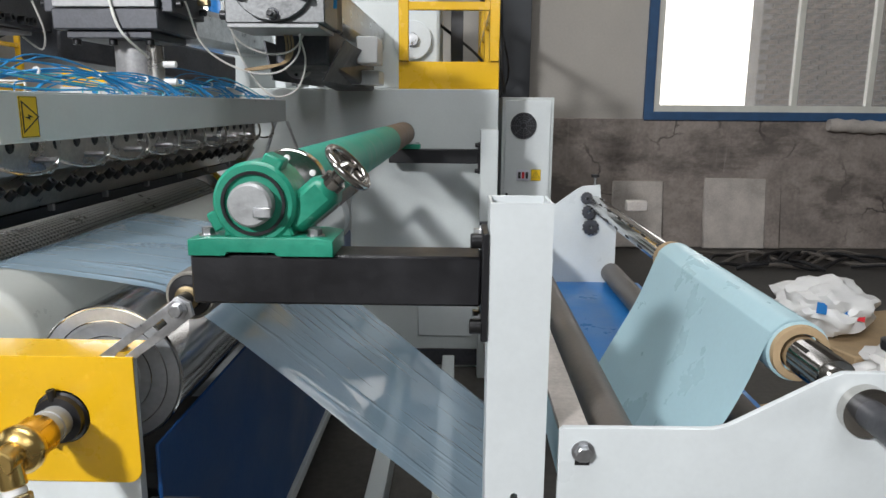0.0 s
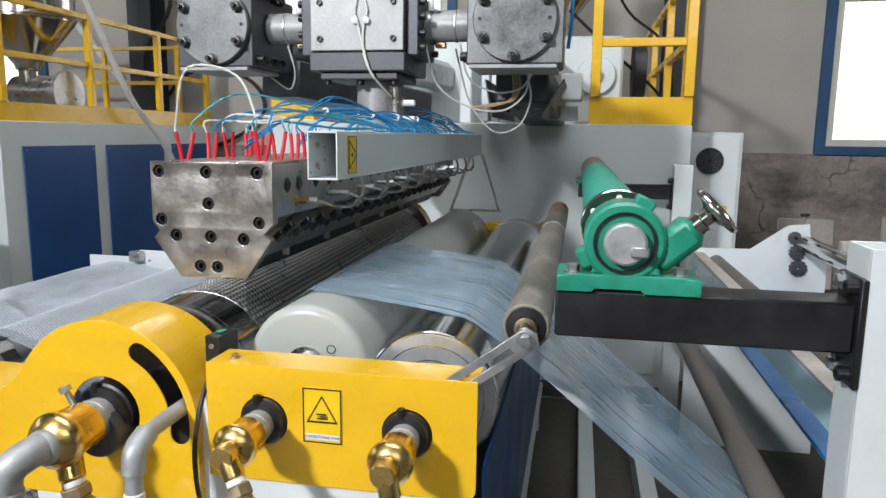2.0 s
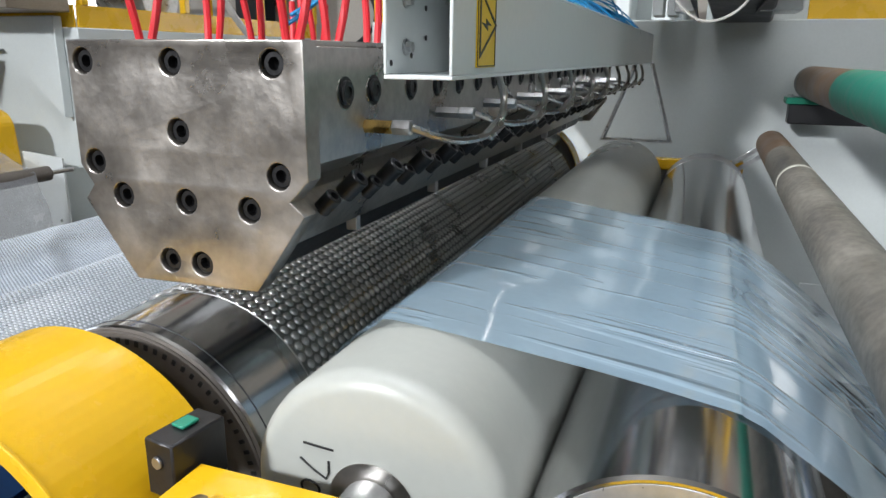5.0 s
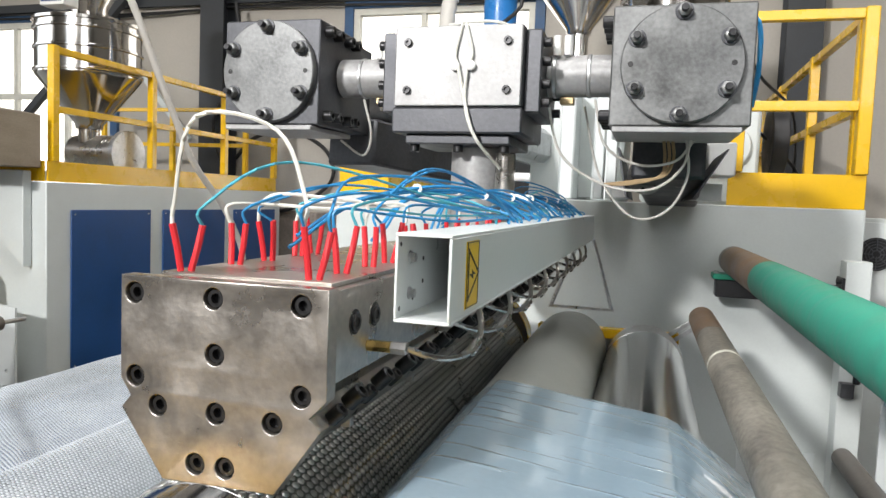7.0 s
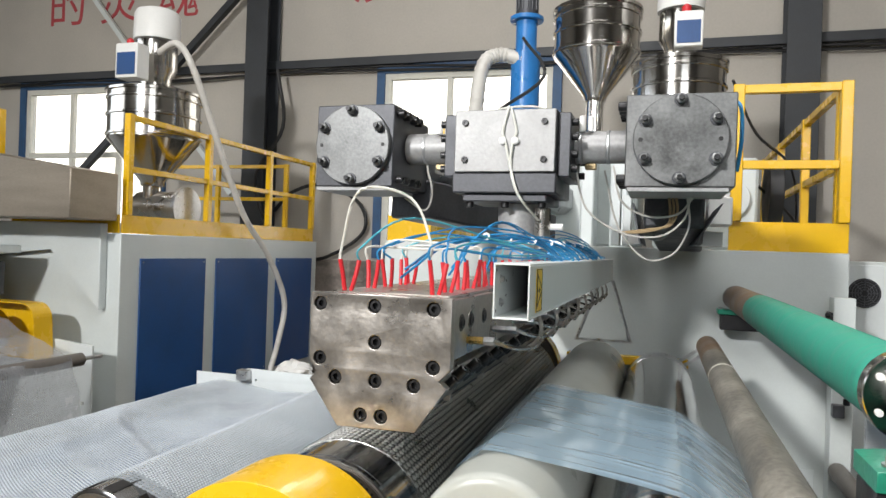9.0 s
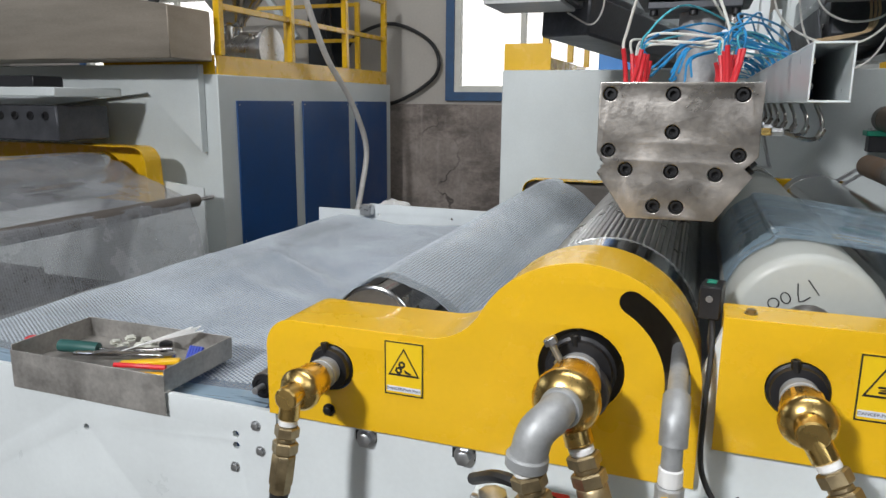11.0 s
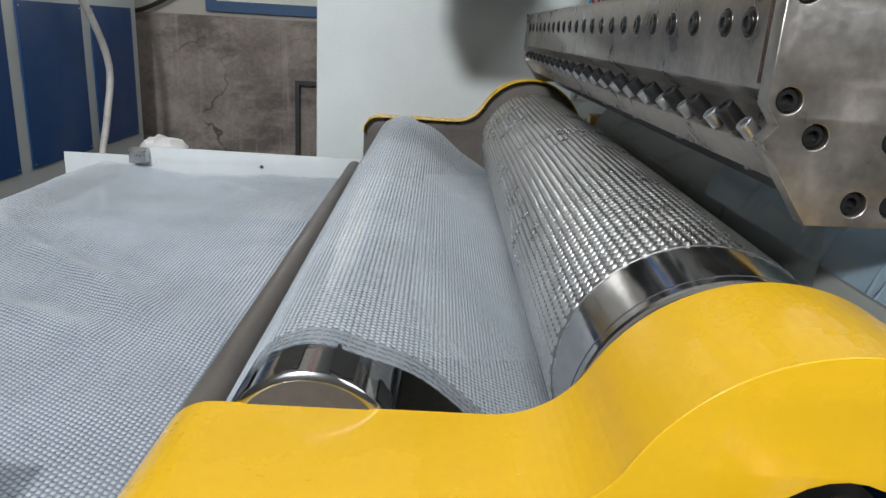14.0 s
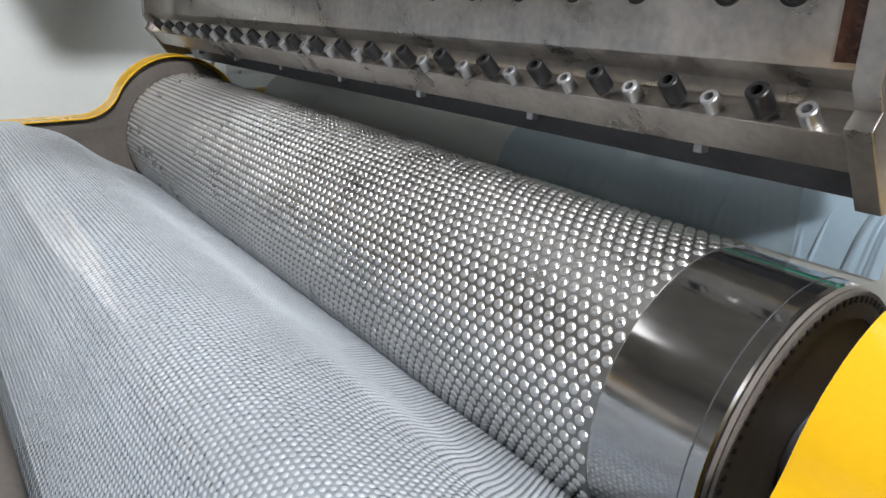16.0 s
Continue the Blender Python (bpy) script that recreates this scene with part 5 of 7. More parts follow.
# ---- films ----
film = solid("clear_film", sheet([(LX + 0.1405 * math.cos(radians(a)), LZ + 0.1405 * math.sin(radians(a))) for a in (165, 140, 115, 95)]
                                + [(CX + (CR + 0.003) * math.cos(radians(a)), CZ + (CR + 0.003) * math.sin(radians(a))) for a in (88, 68, 52)]
                                + [(-0.60, 1.068), (-0.38, 0.885), (-0.154, 0.70), (0.03, 0.55)], 1.53, 2.27, 6, 40, 0.0015, edge=0.01), M_FILM,
             "thin clear bluish film running over the rolls", "film")
def climb(me, k=RISE):
    """Lets a film rise with the rolls that carry it."""
    me.transform(Matrix(((1, 0, 0, 0), (0, 1, 0, 0), (0, k, 1, -k * 1.4), (0, 0, 0, 1))))


FR = SR + 0.0056
valley = [(SX + FR * math.cos(radians(a)), SZ + FR * math.sin(radians(a))) for a in (262, 240, 222, 210)]
over = valley + [(-1.70, 0.93), (-1.80, 1.012)] + [(TX + (TR + 0.003) * math.cos(radians(a)), TZ + (TR + 0.003) * math.sin(radians(a))) for a in (62, 90, 115, 140)]
bub = solid("bubble_film", sheet(over + [(-2.05, 0.936), (-2.098, 0.852), (-2.122, 0.795), (-2.14, 0.778)], 1.487, 3.42, 6, 60, 0.002, edge=0.006), M_BUBBLE,
            "transparent bubble film coming off the embossing roll", "bubble film")
climb(bub.data)
me = domes(over + [(-2.05, 0.936), (-2.098, 0.852)], 1.53, 3.42, 6, 0.002, 0.0088, 0.0034, 0.0010)
climb(me)
ob = new("bubble_relief", me)
ob.parent = bub
tagged(ob, "rows of small clear air bubbles", kind="stuff")
drop = [(-1.2965, 1.232), (-1.2962, 1.19), (-1.2960, 1.15)] + [(SX + FR * math.cos(radians(a)), SZ + FR * math.sin(radians(a))) for a in (46, 34, 20, 4, -15, -35, -60)]
curtain = solid("melt_curtain", sheet(drop, 1.60, 3.47, 6, 40, 0.0, edge=0.004), M_CURTAIN, "glossy clear melt curtain falling from the die onto the roll", "film")
climb(curtain.data)
FOLDS = [(1.02, 2.85, 0.28, 2.18, 0.045, 0.018), (0.95, 2.45, 0.25, 1.95, 0.05, 0.012), (0.55, 3.6, 0.1, 3.1, 0.04, 0.010), (0.9, 1.75, 0.35, 1.62, 0.03, 0.008), (1.02, 3.2, 0.7, 1.5, 0.06, 0.007)]
sag = [(-2.135, 0.772), (-2.26, 0.778), (-2.5, 0.772), (-2.8, 0.765), (-3.05, 0.785), (-3.2, 0.80), (-3.235, 0.78), (-3.245, 0.70), (-3.25, 0.45)]
bub2 = solid("bubble_film", sheet(sag, 1.30, 3.72, 18, 110, 0.010, 0.012, FOLDS), M_BUBBLE, "wide wrinkled sheet of bubble film lying in the haul-off", "bubble film")
me = domes(sag, 1.40, 3.71, 18, 0.010, 0.0115, 0.0044, 0.0024, FOLDS)
ob = new("bubble_relief", me)
ob.parent = bub2
tagged(ob, "rows of small clear air bubbles", kind="stuff")
edge_strip = solid("film_edge", sheet([(x, z + 0.004) for x, z in sag[:7]], 1.275, 1.36, 10, 6, 0.012), M_FILM, "crumpled clear trim along the film edge", "film")

# ---- guards and rotary joints ----
GY, GSX, GSZ = 1.243, -1.44, 0.975
gA = thing("roll_guard", (-1.66, 1.3, 0.77), "glossy yellow guard plate shaped round the rolls", "guard")
arc = ring(GSX, GSZ, 0.208, 151.4, 0, 40)
topline = [(-2.088, 0.80), (-2.088, 0.945), *ring(-2.028, 0.952, 0.06, 180, 90, 8), *[(-1.728 + 0.12 * math.sin(radians(a)), 1.132 - 0.12 * math.cos(radians(a))) for a in range(0, 61, 5)], *arc, (-1.232, 0.80)]
_ea, _eb = (GSX + 0.170 * math.cos(radians(60)), GSZ + 0.170 * math.sin(radians(60))), (GSX + 0.170 * math.cos(radians(-6)), GSZ + 0.170 * math.sin(radians(-6)))
crescent = ring(GSX, GSZ, 0.192, 60, -6, 14) + ring(*_eb, 0.022, -6, -186, 8)[1:-1] + ring(GSX, GSZ, 0.148, -6, 60, 14) + ring(*_ea, 0.022, 240, 60, 8)[1:-1]
part("front_plate", plate(topline, [ring(-1.936, 0.924, 0.05), ring(GSX + 0.004, 0.99, 0.078), crescent], GY, GY + 0.004, 0.001), M_YELLOW, gA)
part("top_flange", shell(topline[1:], GY + 0.0042, GY + 0.178, 0.003), M_YELLOW, gA)
sign(gA, pose(-1.776, GY - 0.0005, 0.943), 0.083, 0.112, "gears", "DANGER:Pinch Point")
for x, z in ((-1.943, 0.831),):
    hex_bolt(gA, (x, GY - 0.001, z), (0, -1, 0), 0.01, 0.012, M_BOLT)
gF = thing("roll_guard", (-1.66, 3.5, 0.77), "yellow guard plate at the far end of the rolls", "guard")
part("front_plate", plate([(x, z + 0.066) for x, z in topline], [ring(GSX, GSZ, 0.06)], 3.575, 3.58, 0.001), M_YELLOW, gF)
part("top_flange", shell([(x, z + 0.066) for x, z in topline[1:]], 3.50, 3.5745, 0.003), M_YELLOW, gF)
part("rail", box(-1.2, -0.66, 3.52, 3.57, 1.09, 1.13, 0.003), M_YELLOW, gF)
# Dark sheet added to give the shade inside the far guard.
part("guard_shade_plate", plate([(x, z + 0.054) for x, z in topline], [ring(GSX, GSZ, 0.06)], 3.545, 3.57, 0.001), M_BROWNROLL, gF, "dark brown plate standing in for the shade inside the guard")

gB = thing("nip_guard", (-0.93, 1.28, 0.87), "yellow box guard over the nip rolls", "guard")
c_ = 0.025
bout = [(-1.207, 1.114), (-0.668, 1.114), (-0.668, 0.88 + c_), *ring(-0.668 - c_, 0.88 + c_, c_, 0, -90, 6), (-1.207, 0.88)]
part("front_plate", plate(bout, [ring(-1.088, 1.005, 0.05), ring(-0.80, 1.003, 0.05)], GY, GY + 0.004, 0.001), M_YELLOW, gB)
part("top_flange", box(-1.207, -0.668, GY + 0.0042, GY + 0.095, 1.110, 1.114, 0.0012), M_YELLOW, gB)
part("side_flange", box(-1.207, -1.203, GY + 0.0042, GY + 0.085, 0.885, 1.1098, 0.001), M_YELLOW, gB)
for x in (-1.165, -0.70):
    hex_bolt(gB, (x, GY + 0.04, 1.114), (0, 0, 1), 0.008, 0.008, M_OLDBRASS)
sign(gB, pose(-0.967, GY - 0.0005, 1.025), 0.080, 0.112, "pinch", "DANGER:Pinch Point")


def rotary_joint(name, x, z, big, hose, label, elbow="hose"):
    """A brass rotary union on a roll end: dark collar, set screw, steel nose, brass body, elbow and hose."""
    r = thing(name, (x, 1.2, z), label, "rotary joint")
    s = 1.35 if big else 1.0
    y = GY + 0.03
    col = part("collar", lathe((x, y, z), (x, 0, z), [(0, 0.047 * s), (0.032, 0.047 * s), (0.035, 0.043 * s), (0.046, 0.042 * s), (0.048, 0.030 * s)], 36), M_BLACK, r, "black locking collar")
    for a in (100, 250):
        socket_bolt(col, (x + 0.036 * s * math.cos(radians(a)), y - 0.041, z + 0.036 * s * math.sin(radians(a))), (math.cos(radians(a)), 0, math.sin(radians(a))), 0.0075, 0.02, M_BOLT)
    part("nose", lathe((x, y - 0.045, z), (x, 0, z), [(0, 0.029 * s), (0.022, 0.029 * s), (0.0225, 0.031 * s), (0.028, 0.031 * s), (0.0285, 0.029 * s), (0.05, 0.029 * s)], 28), M_GALV, r, "dull grey steel nose")
    body = part("body", lathe((x, y - 0.092, z), (x, 0, z), [(0, 0.032 * s), (0.002, 0.0335 * s), (0.046 * s, 0.0335 * s), (0.048 * s, 0.039 * s), (0.054 * s, 0.041 * s), (0.062 * s, 0.041 * s), (0.070 * s, 0.036 * s), (0.076 * s, 0.026 * s), (0.078 * s, 0.022 * s)], 36), M_BRASS, r, "brass union body")
    for k in range(5):
        a = radians(40 + k * 72)
        part("rib", moved(box(-0.004 * s, 0.004 * s, y - 0.092 - 0.045 * s, y - 0.096, 0.032 * s, 0.0352 * s, 0.0008), Matrix.Translation((x, 0, z)) @ pose(0, 0, 0, 0, math.degrees(a), 0)), M_BRASS, body)
    ye = y - 0.092 - 0.078 * s

    def hose_end(a, d, big_end):
        """White tape, two hexagon nuts, a crimped ferrule and a black hose along d from a."""
        g = 1.2 if big_end else 1.0
        part("white_tape", cyl(a, a + d * 0.012, 0.0175 * g, 14), M_PLASTICW, r)
        part("hex_nut", cyl(a + d * 0.012, a + d * 0.034, 0.0235 * g, 6), M_OLDBRASS, r)
        part("thread", cyl(a + d * 0.034, a + d * 0.042, 0.018 * g, 16), M_OLDBRASS, r)
        part("hex_nut", cyl(a + d * 0.042, a + d * 0.066, 0.0245 * g, 6), M_OLDBRASS, r)
        part("ferrule", lathe(a + d * 0.066, a + d, [(0, 0.021 * g), (0.004, 0.0235 * g), (0.055, 0.0235 * g), (0.060, 0.021 * g), (0.075, 0.021 * g)], 8), M_OLDBRASS, r, "crimped hose ferrule")
        part("hose", tube([a + d * 0.13, a + d * 0.22, a + d * 0.33 + Vector((0.02, 0, -0.03)), a + d * 0.42 + Vector((0.03, 0.03, -0.12)), a + d * 0.42 + Vector((0.03, 0.06, -0.42))], 0.018 * g, 10), M_CABLEK, r, "black rubber hose")

    if elbow == "pipe":
        part("elbow", tube([(x - 0.002, ye + 0.012, z), (x - 0.010, ye - 0.035, z - 0.001), (x - 0.030, ye - 0.056, z - 0.022), (x - 0.040, ye - 0.06, z - 0.062)], 0.029, 16, 6), M_GALV, r, "grey pipe elbow")
        part("elbow_bead", lathe((x - 0.002, ye + 0.008, z), (x - 0.01, ye - 0.1, z), [(0, 0.031), (0.004, 0.0335), (0.016, 0.0335), (0.020, 0.031)], 24), M_GALV, r)
        part("coupling", cyl((x - 0.040, ye - 0.06, z - 0.056), (x - 0.042, ye - 0.06, z - 0.078), 0.0335, 16), M_GALV, r)
        hose_end(Vector((x - 0.042, ye - 0.06, z - 0.078)), Vector((0.28, -0.05, -1)).normalized(), True)
        part("branch", cyl((x + 0.006, ye + 0.045, z - 0.02), (x + 0.026, ye + 0.03, z - 0.075), 0.024, 16), M_BRASS, r)
        hose_end(Vector((x + 0.026, ye + 0.03, z - 0.075)), Vector((0.34, -0.06, -1)).normalized(), True)
    else:
        d = Vector(hose).normalized()
        a = Vector((x, ye - 0.012, z))
        part("elbow", cyl((x, ye + 0.004, z), (x, ye - 0.034, z), 0.0225 * s, 20), M_BRASS, r)
        part("branch", cyl(a, a + d * 0.045, 0.0195 * s, 18), M_BRASS, r)
        hose_end(a + d * 0.045, d, False)
    return r


rotary_joint("rotary_joint", -1.936, 0.924, False, (-0.1, -0.12, -1), "brass rotary joint on the take-off roll")
rotary_joint("rotary_joint", GSX + 0.004, 0.99, True, (0, 0, -1), "large brass rotary joint with grey pipe elbow", "pipe")
rotary_joint("rotary_joint", -1.088, 1.005, False, (0.45, -0.25, -0.75), "brass rotary joint with hose on the silicone roll")
rotary_joint("rotary_joint", -0.80, 1.003, False, (0.25, -0.2, -0.9), "brass rotary joint with hose on the chrome roll")
lock = part("lock_bolt", cyl((SX - 0.057, 1.19, SZ - 0.018), (SX - 0.100, 1.19, SZ - 0.033), 0.006, 10), M_ZINC, steel, "zinc locking bolt turning with the shaft")
part("head", lathe((SX - 0.095, 1.19, SZ - 0.031), (SX - 0.2, 1.19, SZ - 0.066), [(0, 0.012), (0.011, 0.012), (0.013, 0.01)], 6), M_ZINC, lock)
part("nut", lathe((SX - 0.055, 1.19, SZ - 0.018), (SX - 0.2, 1.19, SZ - 0.066), [(0, 0.012), (0.012, 0.012)], 6), M_ZINC, lock)
air = thing("air_pipe", (-1.270, 1.15, 0.985), "grey galvanised air pipe bending down from the guard slot", "pipe")
part("pipe", tube([(-1.270, 1.36, 1.010), (-1.270, 1.22, 1.010), (-1.270, 1.14, 1.007), (-1.270, 1.105, 0.995), (-1.270, 1.09, 0.960), (-1.270, 1.088, 0.885)], 0.016, 14, 6), M_GALV, air)
part("elbow", tube([(-1.270, 1.135, 1.008), (-1.270, 1.10, 0.990), (-1.270, 1.089, 0.950)], 0.0215, 14, 6), M_GALV, air)
part("thread_tape", cyl((-1.270, 1.088, 0.915), (-1.270, 1.088, 0.885), 0.0185, 12), M_PLASTICW, air)
part("valve_body", cyl((-1.270, 1.088, 0.885), (-1.270, 1.088, 0.825), 0.022, 8), M_GALV, air)
part("valve_lever", bar((-1.270, 1.06, 0.855), (-1.315, 1.045, 0.82), 0.016, 0.008, bev=0.002), M_YELLOW, air, "yellow valve lever")
part("valve_knob", cyl((-1.270, 1.075, 0.860), (-1.270, 1.055, 0.860), 0.016, 14), M_YELLOW, air)
sens = thing("photo_sensor", (-1.224, 1.34, 1.1), "small black photo sensor with green lamp and lead", "sensor")
part("body", moved(box(-0.018, 0.018, -0.045, 0.02, -0.03, 0.028, 0.002), pose(-1.224, 1.355, 1.118, 0, 0, -8)), M_BLACK, sens)
part("lamp", moved(box(-0.01, 0.006, -0.02, 0.0, 0.0285, 0.032, 0.001), pose(-1.224, 1.355, 1.118, 0, 0, -8)), M_GREEN, sens, "green indicator lamp")
part("dial", cyl((-1.231, 1.3105, 1.125), (-1.2314, 1.3075, 1.125), 0.006, 12), M_ZINC, sens)
part("bracket", box(-1.226, -1.219, 1.335, 1.39, 1.02, 1.087, 0.001), M_ZINC, sens)
part("lead", tube([(-1.224, 1.33, 1.09), (-1.222, 1.26, 1.05), (-1.226, 1.222, 0.95), (-1.222, 1.22, 0.85), (-1.19, 1.2, 0.80), (-1.16, 1.2, 0.82)], 0.005, 7), M_CABLEK, sens)

# ---- roll stand ----
st = thing("roll_stand", (-1.2, 2.4, 0), "white steel roll stand with blue skirt panels", "machine frame")
part("near_plate", plate([(-2.075, 0.02), (-0.682, 0.02), (-0.682, 1.105), (-1.2, 1.105), (-1.3, 0.80), (-2.075, 0.80)], [ring(-1.088, 1.005, 0.058), ring(-0.80, 1.003, 0.058)], 1.264, 1.287, 0.001), M_WHITE, st)
part("far_plate", plate([(-2.075, 0.02), (-0.655, 0.02), (-0.655, 1.105), (-1.2, 1.105), (-1.3, 0.76), (-2.075, 0.76)], [], 3.585, 3.61, 0.001), M_WHITE, st)
part("ledge", box(-1.62, -0.62, 1.10, 1.263, 0.70, 0.735, 0.003), M_WHITE, st)
part("foot_plate", box(-0.68, -0.585, 1.15, 1.30, 0.80, 0.82, 0.002), M_DARK, st)
socket_bolt(st, (-0.632, 1.20, 0.82), (0, 0, 1), 0.013, 0.05)
hex_bolt(st, (-0.632, 1.20, 0.82), (0, 0, 1), 0.017, 0.016)
part("skirt_panel", box(-0.663, -0.655, 1.29, 3.57, 0.30, 0.93, 0.003), M_BLUE, st, "dark blue steel skirt panel")
part("skirt_rail", box(-0.675, -0.64, 1.29, 3.57, 0.262, 0.298, 0.003), M_GREY, st)
part("cross_beam", box(-2.05, -0.70, 2.2, 2.3, 0.2, 0.3, 0.003), M_DARK, st)
part("floor_rail", box(-0.45, -0.38, 1.3, 4.0, 0.0, 0.12, 0.003), M_GREY, st)
part("floor_rail", box(-0.2, -0.13, 1.3, 4.0, 0.0, 0.12, 0.003), M_GREY, st)
valve = thing("valve_cluster", (-1.42, 1.1, 0.75), "cluster of small metal valves on the stand ledge", "valve")
for k in range(5):
    part("valve_body", lathe((-1.56 + k * 0.075, 1.13, 0.737), (-1.56 + k * 0.075, 1.13, 2), [(0, 0.018), (0.03, 0.018), (0.032, 0.026), (0.05, 0.026), (0.055, 0.012)], 8), M_ZINC, valve)
part("manifold", cyl((-1.6, 1.13, 0.765), (-1.2, 1.13, 0.765), 0.012, 12), M_ZINC, valve)
part("red_button", box(-1.452, -1.42, 1.06, 1.09, 0.80, 0.835, 0.002), M_RED, valve, "red push button")
part("button_base", box(-1.46, -1.42, 1.06, 1.10, 0.737, 0.80, 0.002), M_BLACK, valve)
for k, pts in enumerate(([(-1.60, 1.14, 0.80), (-1.52, 1.06, 0.86), (-1.42, 1.05, 0.83), (-1.36, 1.10, 0.77)], [(-1.33, 1.12, 0.77), (-1.30, 1.03, 0.84), (-1.20, 1.02, 0.85), (-1.15, 1.08, 0.76)], [(-1.48, 1.10, 0.78), (-1.40, 1.02, 0.80), (-1.30, 1.02, 0.78), (-1.22, 1.10, 0.75)])):
    part("valve_hose", tube(pts, 0.008 if k else 0.011, 8), M_INOX if k == 1 else M_CABLEK, valve, "bright metal hose" if k == 1 else "black hose")
for k in range(6):
    x = -1.40 + 0.045 * k
    part("fitting", lathe((x, 1.085 + 0.012 * (k % 2), 0.765 + 0.012 * (k % 3)), (x + 0.3, 0.6, 1.2), [(0, 0.014), (0.014, 0.014), (0.015, 0.010), (0.028, 0.010), (0.029, 0.015), (0.04, 0.015)], 8), M_ZINC if k % 2 else M_OLDBRASS, valve)
part("wing_lever", bar((-1.46, 1.07, 0.80), (-1.53, 1.03, 0.79), 0.02, 0.006, bev=0.002), M_YELLOW, valve, "yellow valve lever")
part("gauge", lathe((-1.16, 1.10, 0.79), (-1.16, 0.5, 0.83), [(0, 0.035), (0.02, 0.036), (0.024, 0.031), (0.0245, 0.004)], 28), M_INOX, valve, "round chrome gauge")

# ---- haul-off ----
hz = thing("haul_off", (-2.7, 2.5, 0), "white steel haul-off frame carrying the bubble film", "machine frame")
holes = [ring(x, z, 0.0095, n=14) for x, z in ((-2.62, 0.746), (-2.62, 0.669), (-2.184, 0.728), (-2.184, 0.701))]
part("near_plate", plate([(-3.7, 0.1), (-2.0795, 0.1), (-2.0795, 0.797), (-3.7, 0.797)], holes, 1.25, 1.262, 0.001), M_WHITE, hz)
part("far_plate", plate([(-3.4, 0.1), (-2.05, 0.1), (-2.05, 0.855), (-3.06, 0.862), (-3.12, 0.82), (-3.4, 0.82)], [ring(-2.55, 0.80, 0.009, n=14), ring(-2.55, 0.728, 0.009, n=14), ring(-3.0, 0.8, 0.008, n=12)], 3.755, 3.767, 0.001), M_WHITE, hz)
for x, z in ((-2.13, 0.758), (-2.12, 0.70), (-2.189, 0.649)):
    hex_bolt(hz, (x, 1.25, z), (0, -1, 0), 0.009, 0.008)
for x in (-1.868, -1.655):
    part("slot", box(x - 0.026, x + 0.022, 1.2630, 1.2636, 0.764, 0.786, 0), M_INK, st)
    hex_bolt(st, (x, 1.2628, 0.773), (0, -1, 0), 0.016, 0.02)
part("bed_plate", box(-3.6, -2.1, 1.263, 3.754, 0.55, 0.57, 0.002), M_BLUE, hz, "dark blue bed plate under the film")
part("cross_tube", cyl((-3.2, 1.263, 0.745), (-3.2, 3.754, 0.745), 0.035, 24), M_BROWNROLL, hz)
part("corner_clamp", box(-3.1, -3.03, 3.70, 3.754, 0.80, 0.86, 0.004), M_ZINC, hz)

tray = thing("tool_tray", (-2.6, 1.37, 0.74), "shallow bare steel tray full of tools on the frame edge", "tray")
for nm, a in (("base", (-2.835, -2.365, 1.244, 1.492, 0.7985, 0.801)), ("front_lip", (-2.835, -2.365, 1.240, 1.2435, 0.745, 0.842)), ("back_wall", (-2.835, -2.365, 1.489, 1.492, 0.8015, 0.855)), ("side_wall", (-2.835, -2.832, 1.2438, 1.4887, 0.8015, 0.855)), ("side_wall", (-2.368, -2.365, 1.2438, 1.4887, 0.8015, 0.855))):
    part(nm, box(*a, 0.0005), M_TRAY, tray)


def tool(name, bm, material, label, category):
    return solid(name, bm, material, label, category)


random.seed(11)
tool("screwdriver", join([tube([(-2.78, 1.34, 0.828), (-2.72, 1.345, 0.83), (-2.67, 1.355, 0.828)], 0.016, 10)]), M_TOOLGREEN, "dark green screwdriver handle in the tool tray", "screwdriver")
tool("screwdriver_shaft", cyl((-2.67, 1.355, 0.828), (-2.55, 1.385, 0.825), 0.004, 10), M_CHROME, "bright screwdriver shaft in the tool tray", "screwdriver")
tool("spanner", join([bar((-2.70, 1.31, 0.829), (-2.47, 1.36, 0.836), 0.022, 0.008, bev=0.002), lathe((-2.455, 1.363, 0.832), (-2.455, 1.363, 1), [(0, 0.018), (0.009, 0.018)], 14)]), M_CHROME, "long chrome spanner lying across the tray", "spanner")
tool("spanner", bar((-2.66, 1.38, 0.82), (-2.50, 1.43, 0.825), 0.014, 0.006, bev=0.002), M_CHROME, "small chrome spanner in the tray", "spanner")
tool("cutter_blade", bar((-2.63, 1.30, 0.842), (-2.565, 1.345, 0.85), 0.018, 0.0012), M_ZINC, "loose flat cutter blade on the tools", "blade")
tool("yellow_cutter", bar((-2.54, 1.29, 0.828), (-2.405, 1.345, 0.835), 0.022, 0.014, bev=0.004), M_YELLOW, "yellow plastic cutter handle in the tray", "cutter")
tool("yellow_cutter", bar((-2.52, 1.265, 0.815), (-2.39, 1.29, 0.82), 0.02, 0.012, bev=0.004), M_YELLOW, "second yellow plastic handle in the tray", "cutter")
tool("pliers_grip", tube([(-2.54, 1.275, 0.832), (-2.48, 1.28, 0.836), (-2.41, 1.30, 0.834)], 0.006, 8), M_RED, "thin red and yellow pliers grip in the tray", "pliers")
tool("blue_brush", join([cyl((-2.42 + 0.008 * k, 1.385, 0.822), (-2.415 + 0.008 * k, 1.40, 0.855), 0.005, 8) for k in range(5)]), M_TOOLBLUE, "blue ribbed plastic plug in the tray", "plug")
